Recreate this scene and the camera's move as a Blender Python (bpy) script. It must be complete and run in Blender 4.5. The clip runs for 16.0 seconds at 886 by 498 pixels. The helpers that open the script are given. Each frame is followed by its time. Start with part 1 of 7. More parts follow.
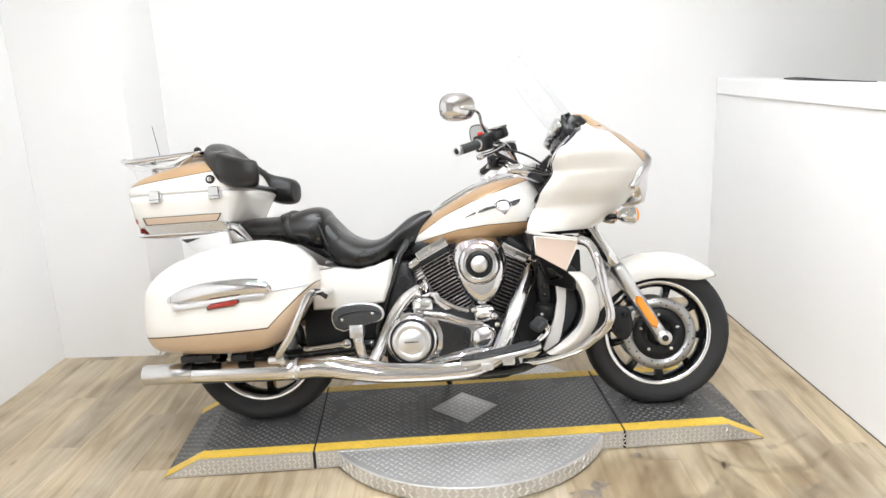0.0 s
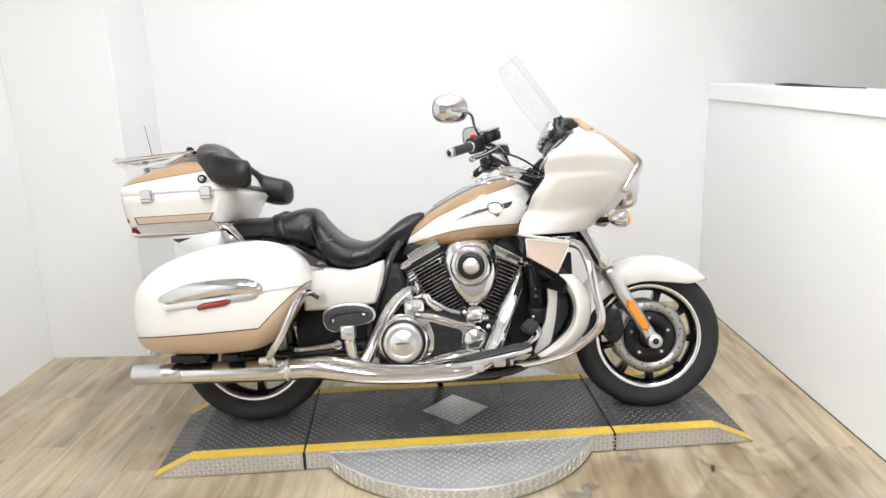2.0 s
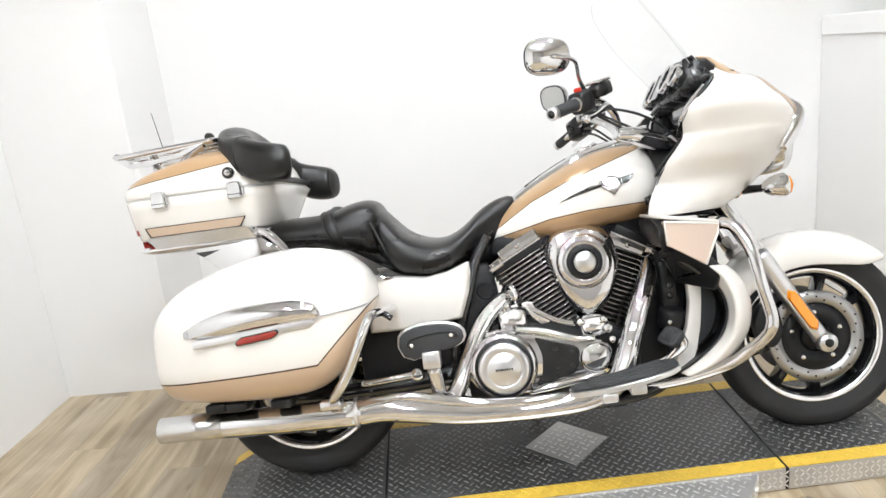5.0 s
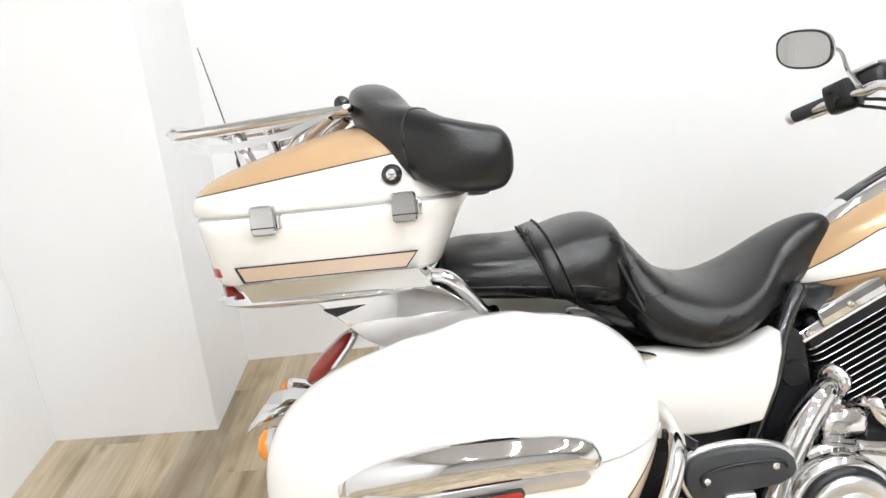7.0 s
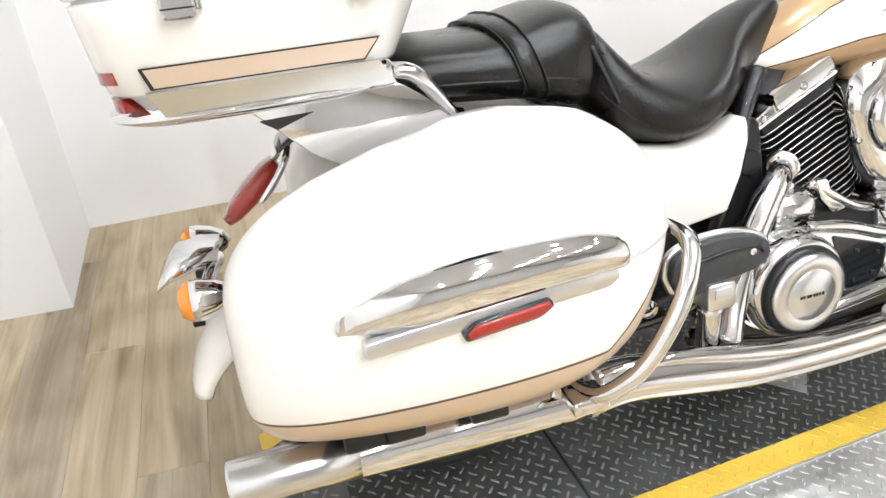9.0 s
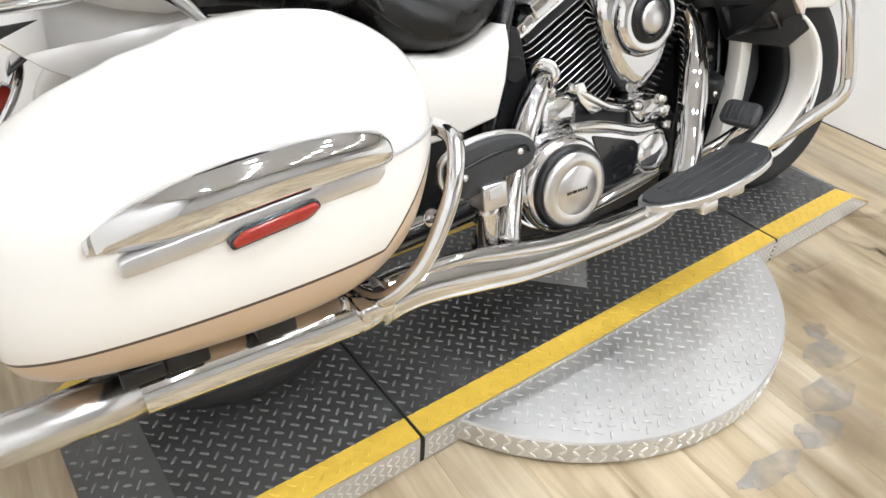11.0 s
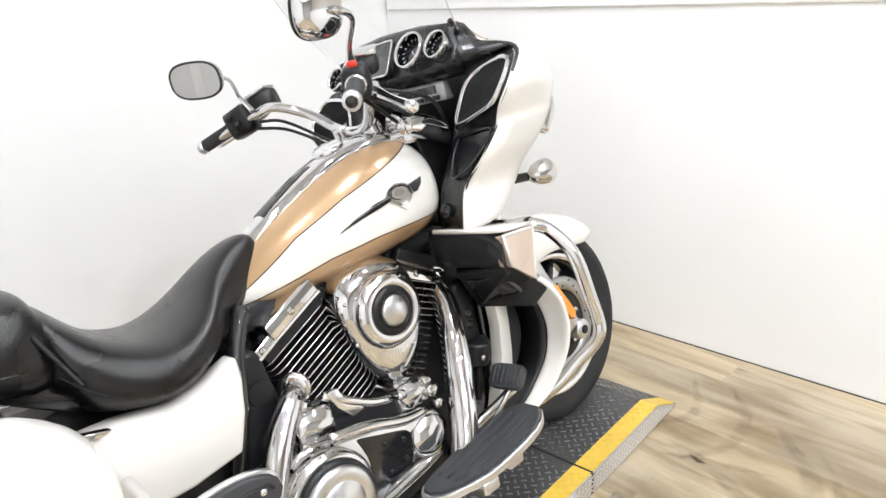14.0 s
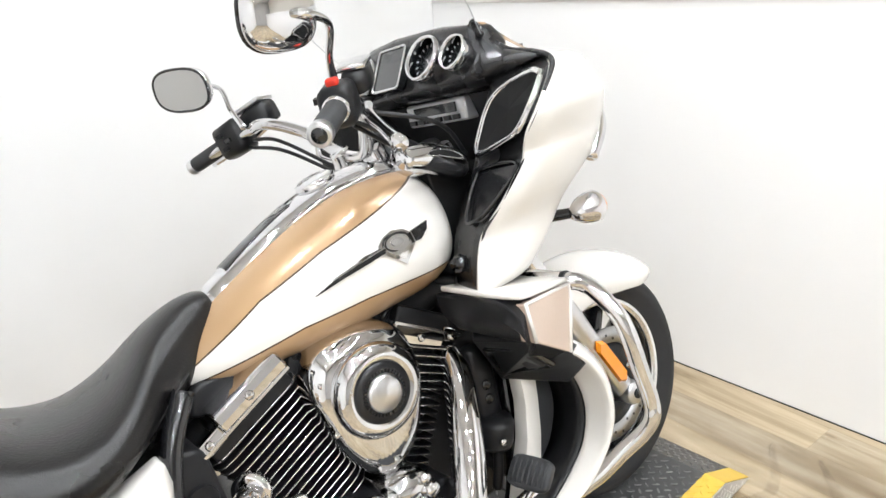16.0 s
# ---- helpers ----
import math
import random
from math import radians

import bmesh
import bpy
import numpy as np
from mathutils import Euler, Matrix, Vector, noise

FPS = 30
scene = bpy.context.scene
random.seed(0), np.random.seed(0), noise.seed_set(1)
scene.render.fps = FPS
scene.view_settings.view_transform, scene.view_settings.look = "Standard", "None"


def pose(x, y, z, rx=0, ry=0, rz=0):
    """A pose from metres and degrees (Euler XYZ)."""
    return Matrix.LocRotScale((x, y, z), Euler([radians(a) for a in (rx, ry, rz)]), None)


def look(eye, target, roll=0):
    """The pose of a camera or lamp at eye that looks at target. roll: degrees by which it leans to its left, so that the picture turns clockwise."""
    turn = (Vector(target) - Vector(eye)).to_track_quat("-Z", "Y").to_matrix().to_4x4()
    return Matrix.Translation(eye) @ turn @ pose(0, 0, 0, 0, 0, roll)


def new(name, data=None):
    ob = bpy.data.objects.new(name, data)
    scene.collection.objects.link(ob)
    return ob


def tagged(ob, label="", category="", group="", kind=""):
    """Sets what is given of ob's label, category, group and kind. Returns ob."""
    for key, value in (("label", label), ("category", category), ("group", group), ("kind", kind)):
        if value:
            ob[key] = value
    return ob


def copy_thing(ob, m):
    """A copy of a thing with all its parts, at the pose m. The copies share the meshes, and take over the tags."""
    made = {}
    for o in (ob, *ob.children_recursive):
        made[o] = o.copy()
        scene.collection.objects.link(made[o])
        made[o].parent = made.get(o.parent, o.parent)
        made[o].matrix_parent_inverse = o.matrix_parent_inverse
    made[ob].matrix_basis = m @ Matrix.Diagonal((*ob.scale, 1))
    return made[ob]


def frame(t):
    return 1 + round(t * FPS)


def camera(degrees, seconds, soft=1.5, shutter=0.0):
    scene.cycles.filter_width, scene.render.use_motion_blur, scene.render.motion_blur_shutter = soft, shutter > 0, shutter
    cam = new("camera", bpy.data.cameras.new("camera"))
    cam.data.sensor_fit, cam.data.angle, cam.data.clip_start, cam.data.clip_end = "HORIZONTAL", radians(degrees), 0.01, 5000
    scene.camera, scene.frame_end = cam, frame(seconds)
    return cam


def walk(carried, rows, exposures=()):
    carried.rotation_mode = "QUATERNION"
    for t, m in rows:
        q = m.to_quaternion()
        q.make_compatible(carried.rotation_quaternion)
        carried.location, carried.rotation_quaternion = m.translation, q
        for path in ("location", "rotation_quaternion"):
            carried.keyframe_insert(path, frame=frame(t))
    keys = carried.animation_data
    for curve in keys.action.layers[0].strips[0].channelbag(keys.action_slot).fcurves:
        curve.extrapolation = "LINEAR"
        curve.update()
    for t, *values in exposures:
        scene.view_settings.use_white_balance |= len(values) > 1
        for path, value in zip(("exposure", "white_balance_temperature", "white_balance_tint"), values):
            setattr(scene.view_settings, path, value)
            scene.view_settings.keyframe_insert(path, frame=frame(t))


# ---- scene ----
cam = camera(63.7, 16.0)
PATH = [
    (0, (0.058, -2.736, 1.489), (-0.014, -0.801, 0.989), -2.5),
    (0.5, (0.064, -2.741, 1.484), (-0.007, -0.802, 1.002), -2.7),
    (1, (0.063, -2.736, 1.485), (-0.005, -0.802, 0.98), -2.1),
    (1.5, (0.061, -2.74, 1.483), (-0.003, -0.802, 0.996), -1.8),
    (2, (0.062, -2.741, 1.484), (0.01, -0.803, 0.992), -1.9),
    (2.5, (0.063, -2.731, 1.482), (0.003, -0.792, 0.997), -2.0),
    (3, (0.062, -2.724, 1.481), (0.013, -0.785, 0.991), -1.8),
    (3.2, (0.052, -2.727, 1.467), (0.007, -0.788, 0.982), -1.8),
    (5.3, (-0.293, -1.936, 1.377), (-0.414, -0.021, 0.814), -6.6),
    (5.5, (-0.373, -1.819, 1.388), (-0.49, 0.074, 0.753), -4.3),
    (6, (-0.605, -1.504, 1.465), (-0.766, 0.376, 0.799), -6.2),
    (6.5, (-0.744, -1.319, 1.421), (-0.842, 0.559, 0.74), -5.2),
    (7, (-0.86, -1.168, 1.406), (-0.849, 0.695, 0.678), -3.8),
    (7.5, (-0.883, -0.956, 1.39), (-0.914, 0.925, 0.712), -4.9),
    (8, (-0.963, -0.883, 1.36), (-0.819, 0.94, 0.55), -5.0),
    (8.5, (-1.059, -0.936, 1.31), (-0.684, 0.789, 0.37), -2.7),
    (9, (-1.094, -0.994, 1.252), (-0.616, 0.612, 0.16), -1.1),
    (9.2, (-1.099, -0.999, 1.229), (-0.655, 0.561, 0.059), -1.4),
    (11.3, (-1.009, -1.059, 1.195), (-0.05, 0.237, 0.012), 1.6),
    (11.5, (-0.97, -1.05, 1.201), (0.002, 0.261, 0.045), -1.2),
    (12, (-0.832, -1.057, 1.274), (0.199, 0.316, 0.249), -3.1),
    (12.5, (-0.75, -1.078, 1.31), (0.399, 0.262, 0.37), -2.6),
    (13, (-0.739, -1.095, 1.329), (0.46, 0.245, 0.454), -2.5),
    (13.5, (-0.747, -1.106, 1.344), (0.497, 0.24, 0.543), -3.8),
    (14, (-0.755, -1.116, 1.368), (0.537, 0.241, 0.667), -3.0),
    (14.5, (-0.769, -1.118, 1.378), (0.514, 0.257, 0.696), -3.4),
    (15, (-0.739, -1.09, 1.377), (0.575, 0.235, 0.657), -6.4),
    (15.5, (-0.593, -1.031, 1.388), (0.584, 0.461, 0.766), -2.1),
    (16, (-0.435, -0.931, 1.371), (0.708, 0.544, 0.649), -3.4),
]
walk(cam, [(t, look(eye, target, roll)) for t, eye, target, roll in PATH], exposures=[(0.0, 0.0), (2.0, -0.12), (3.2, -0.12), (5.3, 0.0), (7.0, 0.05), (9.2, 0.22), (11.3, -0.1), (12.5, -0.1), (13.5, 0.0), (16.0, 0.03)])

# ---------------------------------------------------------------- light
world = bpy.data.worlds.new("world")
scene.world = world
world.use_nodes = True
world.node_tree.nodes["Background"].inputs[0].default_value = (0.9, 0.95, 1.0, 1)
world.node_tree.nodes["Background"].inputs[1].default_value = 0.3
LAMP = 640.0          # strength of the ceiling light diffusers


# ---------------------------------------------------------------- materials
def material(name, color, rough=0.5, metal=0.0, coat=0.0, var=0.0, vscale=6.0, bump=0.0, bscale=60.0, rvar=0.0, spec=0.5, stretch=(1, 1, 1)):
    """A Principled surface with broad stains, fine grain and relief."""
    m = bpy.data.materials.new(name)
    m.use_nodes = True
    nt = m.node_tree
    b = nt.nodes["Principled BSDF"]
    b.inputs["Base Color"].default_value = (*color, 1)
    b.inputs["Roughness"].default_value = rough
    b.inputs["Metallic"].default_value = metal
    b.inputs["Coat Weight"].default_value = coat
    b.inputs["Coat Roughness"].default_value = 0.04
    b.inputs["Specular IOR Level"].default_value = spec
    tc = nt.nodes.new("ShaderNodeTexCoord")
    mp = nt.nodes.new("ShaderNodeMapping")
    mp.inputs["Scale"].default_value = stretch
    nt.links.new(tc.outputs["Object"], mp.inputs[0])
    if var or rvar:
        n1 = nt.nodes.new("ShaderNodeTexNoise")
        n1.inputs["Scale"].default_value = vscale
        n1.inputs["Detail"].default_value = 6
        nt.links.new(mp.outputs[0], n1.inputs["Vector"])
        if var:
            mix = nt.nodes.new("ShaderNodeMix")
            mix.data_type = "RGBA"
            mix.inputs["A"].default_value = (*[c * (1 - var) for c in color], 1)
            mix.inputs["B"].default_value = (*[min(1, c * (1 + var)) for c in color], 1)
            nt.links.new(n1.outputs["Fac"], mix.inputs["Factor"])
            nt.links.new(mix.outputs["Result"], b.inputs["Base Color"])
        if rvar:
            mr = nt.nodes.new("ShaderNodeMapRange")
            mr.inputs["To Min"].default_value = max(0.0, rough - rvar)
            mr.inputs["To Max"].default_value = min(1.0, rough + rvar)
            nt.links.new(n1.outputs["Fac"], mr.inputs["Value"])
            nt.links.new(mr.outputs[0], b.inputs["Roughness"])
    if bump:
        n2 = nt.nodes.new("ShaderNodeTexNoise")
        n2.inputs["Scale"].default_value = bscale
        n2.inputs["Detail"].default_value = 4
        nt.links.new(mp.outputs[0], n2.inputs["Vector"])
        bp = nt.nodes.new("ShaderNodeBump")
        bp.inputs["Strength"].default_value = bump
        bp.inputs["Distance"].default_value = 0.002
        nt.links.new(n2.outputs["Fac"], bp.inputs["Height"])
        nt.links.new(bp.outputs[0], b.inputs["Normal"])
    return m


def two_tone(name, lower, upper, lines, stripe=0.0025, coat=0.6, join="MAXIMUM"):
    """Paint in two colours that meet on a pinstripe. lines: (slope, x0, z0); the border is the highest (or lowest) of them. Metallic bronze where it is not pearl."""
    m = material(name, upper, 0.28, 0.0, coat, 0.015, 8)
    nt = m.node_tree
    b = nt.nodes["Principled BSDF"]
    tc = nt.nodes.new("ShaderNodeTexCoord")
    sep = nt.nodes.new("ShaderNodeSeparateXYZ")
    nt.links.new(tc.outputs["Object"], sep.inputs[0])

    def op(kind, a, c):
        n = nt.nodes.new("ShaderNodeMath")
        n.operation = kind
        for i, v in enumerate((a, c)):
            if isinstance(v, (int, float)):
                n.inputs[i].default_value = v
            else:
                nt.links.new(v, n.inputs[i])
        return n.outputs[0]
    edge = None
    for k, x0, z0 in lines:
        line = op("ADD", op("MULTIPLY", op("SUBTRACT", sep.outputs[0], x0), k), z0)
        edge = line if edge is None else op(join, edge, line)
    d = op("SUBTRACT", sep.outputs[2], edge)
    below = op("LESS_THAN", d, 0.0)
    on = op("LESS_THAN", op("ABSOLUTE", d, 0.0), stripe)
    mix = nt.nodes.new("ShaderNodeMix")
    mix.data_type = "RGBA"
    mix.inputs["A"].default_value, mix.inputs["B"].default_value = (*upper, 1), (*lower, 1)
    nt.links.new(below, mix.inputs["Factor"])
    pin = nt.nodes.new("ShaderNodeMix")
    pin.data_type = "RGBA"
    pin.inputs["B"].default_value = (0.06, 0.035, 0.02, 1)
    nt.links.new(on, pin.inputs["Factor"])
    nt.links.new(mix.outputs["Result"], pin.inputs["A"])
    nt.links.new(pin.outputs["Result"], b.inputs["Base Color"])
    return m


def wedge_paint(name, white, tan, low, high):
    """Tank paint: a pearl wedge between two rising pinstripes, bronze below and above it."""
    m = two_tone(name, tan, white, low, 0.0014, 0.6, "MINIMUM")
    nt = m.node_tree
    b = nt.nodes["Principled BSDF"]
    old = b.inputs["Base Color"].links[0].from_socket
    tc = nt.nodes.new("ShaderNodeTexCoord")
    sep = nt.nodes.new("ShaderNodeSeparateXYZ")
    nt.links.new(tc.outputs["Object"], sep.inputs[0])
    edge = None
    for k, x0, z0 in high:
        a = nt.nodes.new("ShaderNodeMath"); a.operation = "MULTIPLY_ADD"
        nt.links.new(sep.outputs[0], a.inputs[0])
        a.inputs[1].default_value, a.inputs[2].default_value = k, z0 - k * x0
        if edge is None:
            edge = a.outputs[0]
        else:
            q = nt.nodes.new("ShaderNodeMath"); q.operation = "MINIMUM"
            nt.links.new(edge, q.inputs[0]); nt.links.new(a.outputs[0], q.inputs[1])
            edge = q.outputs[0]
    d = nt.nodes.new("ShaderNodeMath"); d.operation = "SUBTRACT"
    nt.links.new(sep.outputs[2], d.inputs[0]); nt.links.new(edge, d.inputs[1])
    up = nt.nodes.new("ShaderNodeMath"); up.operation = "GREATER_THAN"
    nt.links.new(d.outputs[0], up.inputs[0]); up.inputs[1].default_value = 0
    ab = nt.nodes.new("ShaderNodeMath"); ab.operation = "ABSOLUTE"
    nt.links.new(d.outputs[0], ab.inputs[0])
    on = nt.nodes.new("ShaderNodeMath"); on.operation = "LESS_THAN"
    nt.links.new(ab.outputs[0], on.inputs[0]); on.inputs[1].default_value = 0.0014
    m1 = nt.nodes.new("ShaderNodeMix"); m1.data_type = "RGBA"
    m1.inputs["B"].default_value = (*tan, 1)
    nt.links.new(old, m1.inputs["A"]); nt.links.new(up.outputs[0], m1.inputs["Factor"])
    m2 = nt.nodes.new("ShaderNodeMix"); m2.data_type = "RGBA"
    m2.inputs["B"].default_value = (0.06, 0.035, 0.02, 1)
    nt.links.new(m1.outputs["Result"], m2.inputs["A"]); nt.links.new(on.outputs[0], m2.inputs["Factor"])
    nt.links.new(m2.outputs["Result"], b.inputs["Base Color"])
    hue = nt.nodes.new("ShaderNodeSeparateColor")
    nt.links.new(m2.outputs["Result"], hue.inputs[0])
    flake = nt.nodes.new("ShaderNodeMapRange")
    flake.inputs["From Min"].default_value, flake.inputs["From Max"].default_value = 0.3, 0.1
    flake.inputs["To Min"].default_value, flake.inputs["To Max"].default_value = 0.0, 0.3
    nt.links.new(hue.outputs[2], flake.inputs["Value"])
    nt.links.new(flake.outputs[0], b.inputs["Metallic"])
    return m


PEARL, BRONZE = (0.76, 0.73, 0.685), (0.45, 0.29, 0.155)
M_pearl = material("pearl_paint", PEARL, 0.25, 0, 0.6, 0.015, 8)
M_fairing = two_tone("fairing_paint", PEARL, BRONZE, [(-0.80, 0.585, 1.138)], 0.0018)
# lower bronze is lightened, standing in for floor light reflected from below
M_bag = two_tone("saddlebag_paint_lit_band", (0.56, 0.41, 0.28), PEARL, [(0.035, -0.85, 0.460), (0.95, -0.645, 0.474)])
M_lid = two_tone("trunk_lid_paint", PEARL, BRONZE, [(0.12, -0.865, 1.066)], 0.0014)
M_tank = wedge_paint("tank_paint", PEARL, BRONZE, [(0.24, -0.054, 0.745), (0.11, 0.08, 0.772), (0.02, 0.19, 0.781)], [(0.62, -0.085, 0.78), (0.42, 0.0, 0.831), (0.32, 0.148, 0.889)])
M_champagne = material("pale_bronze_paint", (0.60, 0.47, 0.38), 0.3, 0.2, 0.6, 0.04, 200)
M_satin = material("satin_chrome", (0.62, 0.62, 0.62), 0.22, 1.0, 0, 0.06, 20)
# trunk stripe bronze, its colour paled to imitate the white room reflected in it
M_stripe = material("bronze_paint_with_sheen", (0.62, 0.48, 0.365), 0.3, 0.2, 0.6, 0.04, 200)
M_disc = material("brake_disc_steel", (0.42, 0.42, 0.42), 0.32, 1.0, 0, 0.08, 30)
M_chrome = material("chrome", (0.72, 0.72, 0.73), 0.045, 1.0, 0, 0, 6, 0, 60, 0.02)
M_brushed = material("satin_metal", (0.72, 0.72, 0.73), 0.28, 1.0, 0, 0.05, 40, 0.05, 200)
M_alu = material("polished_aluminium", (0.86, 0.86, 0.87), 0.18, 1.0, 0, 0.03, 30)
M_leather = material("black_leather", (0.0065, 0.006, 0.006), 0.29, 0, 0, 0.2, 7, 0.3, 240, 0.08, 0.42)
M_piping = material("seat_piping", (0.012, 0.012, 0.012), 0.5)
M_plastic = material("black_plastic", (0.009, 0.009, 0.010), 0.38, 0, 0, 0.15, 12, 0.15, 400, 0.06, 0.4)
M_dash = material("satin_black_dash", (0.009, 0.009, 0.010), 0.27, 0, 0, 0.15, 12, 0.08, 400, 0.05, 0.5)
M_gloss = material("gloss_black", (0.008, 0.008, 0.009), 0.15, 0, 0.4, 0, 6, 0, 60)
M_engine = material("engine_black", (0.009, 0.009, 0.010), 0.4, 0.0, 0, 0.2, 30, 0.2, 300, 0.1, 0.3)
M_rubber = material("tyre_rubber", (0.013, 0.013, 0.014), 0.7, 0, 0, 0.25, 14, 0.3, 180, 0.1)
M_pad = material("board_rubber", (0.03, 0.031, 0.033), 0.65, 0, 0, 0.15, 20, 0.2, 200)
M_red = material("red_lens", (0.30, 0.022, 0.014), 0.12, 0, 0.5)
M_amber = material("amber_lens", (0.85, 0.28, 0.02), 0.15, 0, 0.5)
M_redplastic = material("red_switch", (0.75, 0.04, 0.02), 0.35)
M_wall = material("white_wall_paint", (0.86, 0.855, 0.85), 0.75, 0, 0, 0.025, 1.2, 0.12, 120)
M_ceiling = material("ceiling_paint", (0.72, 0.72, 0.72), 0.8, 0, 0, 0.02, 1.0)
M_shop = material("grey_shop_wall", (0.50, 0.49, 0.475), 0.7, 0, 0, 0.15, 1.0, 0.1, 60)
M_beige = material("beige_wall_paint", (0.72, 0.68, 0.60), 0.75, 0, 0, 0.05, 1.0, 0.1, 60)
M_mirror = material("mirror_glass", (0.6, 0.6, 0.59), 0.01, 1.0)
M_yellow = material("yellow_paint", (0.72, 0.485, 0.07), 0.45, 0, 0, 0.14, 25, 0.2, 160, 0.1)
M_deck = material("worn_dark_plate", (0.056, 0.056, 0.056), 0.40, 0.0, 0, 0.5, 5, 0.25, 90, 0.15, 0.55)
M_tread = material("worn_tread_marks", (0.22, 0.22, 0.218), 0.28, 0.35, 0, 0.5, 6, 0.1, 90, 0.12)
M_steel = material("bare_tread_plate", (0.60, 0.595, 0.59), 0.42, 0.75, 0, 0.2, 6, 0.2, 120, 0.1)
M_steelmark = material("bright_tread_marks", (0.80, 0.80, 0.79), 0.30, 0.8, 0, 0.15, 9)
M_dark = material("dark_gap", (0.012, 0.012, 0.012), 0.8)
M_white = material("white_plastic", (0.8, 0.8, 0.8), 0.4)
M_glassdark = material("dial_face", (0.02, 0.021, 0.023), 0.1, 0, 0.6)
M_dialgrey = material("dial_print", (0.5, 0.5, 0.5), 0.4)
M_lightgrey = material("radio_face", (0.55, 0.55, 0.56), 0.35, 0.5)


def glass_material():
    """A thin clear sheet: light passes straight through, with a faint mirror image on it."""
    m = bpy.data.materials.new("windshield_glass")
    m.use_nodes = True
    nt = m.node_tree
    nt.nodes.remove(nt.nodes["Principled BSDF"])
    clear = nt.nodes.new("ShaderNodeBsdfTransparent")
    clear.inputs[0].default_value = (0.965, 0.97, 0.97, 1)
    gloss = nt.nodes.new("ShaderNodeBsdfGlossy")
    gloss.inputs["Roughness"].default_value = 0.03
    mix = nt.nodes.new("ShaderNodeMixShader")
    mix.inputs[0].default_value = 0.035
    nt.links.new(clear.outputs[0], mix.inputs[1])
    nt.links.new(gloss.outputs[0], mix.inputs[2])
    nt.links.new(mix.outputs[0], nt.nodes["Material Output"].inputs["Surface"])
    return m


M_glass = glass_material()


def scuff_material(name, color, low, high):
    """A worn film over the planks, thin and patchy."""
    m = bpy.data.materials.new(name)
    m.use_nodes = True
    nt = m.node_tree
    b = nt.nodes["Principled BSDF"]
    b.inputs["Base Color"].default_value = (*color, 1)
    b.inputs["Roughness"].default_value = 0.5
    clear = nt.nodes.new("ShaderNodeBsdfTransparent")
    tc = nt.nodes.new("ShaderNodeTexCoord")
    n = nt.nodes.new("ShaderNodeTexNoise")
    n.inputs["Scale"].default_value = 16
    n.inputs["Detail"].default_value = 6
    nt.links.new(tc.outputs["Object"], n.inputs["Vector"])
    r = nt.nodes.new("ShaderNodeMapRange")
    r.inputs["From Min"].default_value, r.inputs["From Max"].default_value = 0.35, 0.68
    r.inputs["To Min"].default_value, r.inputs["To Max"].default_value = low, high
    nt.links.new(n.outputs["Fac"], r.inputs["Value"])
    mix = nt.nodes.new("ShaderNodeMixShader")
    nt.links.new(r.outputs[0], mix.inputs[0])
    nt.links.new(clear.outputs[0], mix.inputs[1])
    nt.links.new(b.outputs[0], mix.inputs[2])
    nt.links.new(mix.outputs[0], nt.nodes["Material Output"].inputs["Surface"])
    return m


def stain_material(name, color, most):
    """A brown stain in the planks, strongest in the middle, broken up along the grain."""
    m = scuff_material(name, color, 0.0, most)
    nt = m.node_tree
    mix = [n for n in nt.nodes if n.type == "MIX_SHADER"][0]
    patchy = mix.inputs[0].links[0].from_socket
    tc = [n for n in nt.nodes if n.type == "TEX_COORD"][0]
    noise = [n for n in nt.nodes if n.type == "TEX_NOISE"][0]
    mp = nt.nodes.new("ShaderNodeMapping")
    mp.inputs["Scale"].default_value = (0.5, 0.16, 1)
    nt.links.new(tc.outputs["Object"], mp.inputs[0])
    nt.links.new(mp.outputs[0], noise.inputs["Vector"])
    mid = nt.nodes.new("ShaderNodeVectorMath"); mid.operation = "DISTANCE"
    nt.links.new(tc.outputs["Generated"], mid.inputs[0])
    mid.inputs[1].default_value = (0.5, 0.5, 1.0)
    fade = nt.nodes.new("ShaderNodeMapRange"); fade.interpolation_type = "SMOOTHSTEP"
    fade.inputs["From Min"].default_value, fade.inputs["From Max"].default_value = 0.10, 0.48
    fade.inputs["To Min"].default_value, fade.inputs["To Max"].default_value = 1.0, 0.0
    nt.links.new(mid.outputs["Value"], fade.inputs["Value"])
    both = nt.nodes.new("ShaderNodeMath"); both.operation = "MULTIPLY"
    nt.links.new(patchy, both.inputs[0])
    nt.links.new(fade.outputs[0], both.inputs[1])
    nt.links.new(both.outputs[0], mix.inputs[0])
    return m


M_stain = stain_material("brown_floor_stain", (0.20, 0.125, 0.055), 0.5)
M_skid = scuff_material("tyre_smear", (0.15, 0.11, 0.075), 0.0, 0.2)
M_scuff = scuff_material("grey_scuff_film", (0.34, 0.33, 0.32), 0.05, 0.7)


def lamp_material():
    m = bpy.data.materials.new("lamp_diffuser")
    m.use_nodes = True
    b = m.node_tree.nodes["Principled BSDF"]
    b.inputs["Base Color"].default_value = (0.9, 0.9, 0.9, 1)
    b.inputs["Emission Color"].default_value = (0.945, 0.985, 1.03, 1)
    b.inputs["Emission Strength"].default_value = LAMP
    return m


M_lamp = lamp_material()


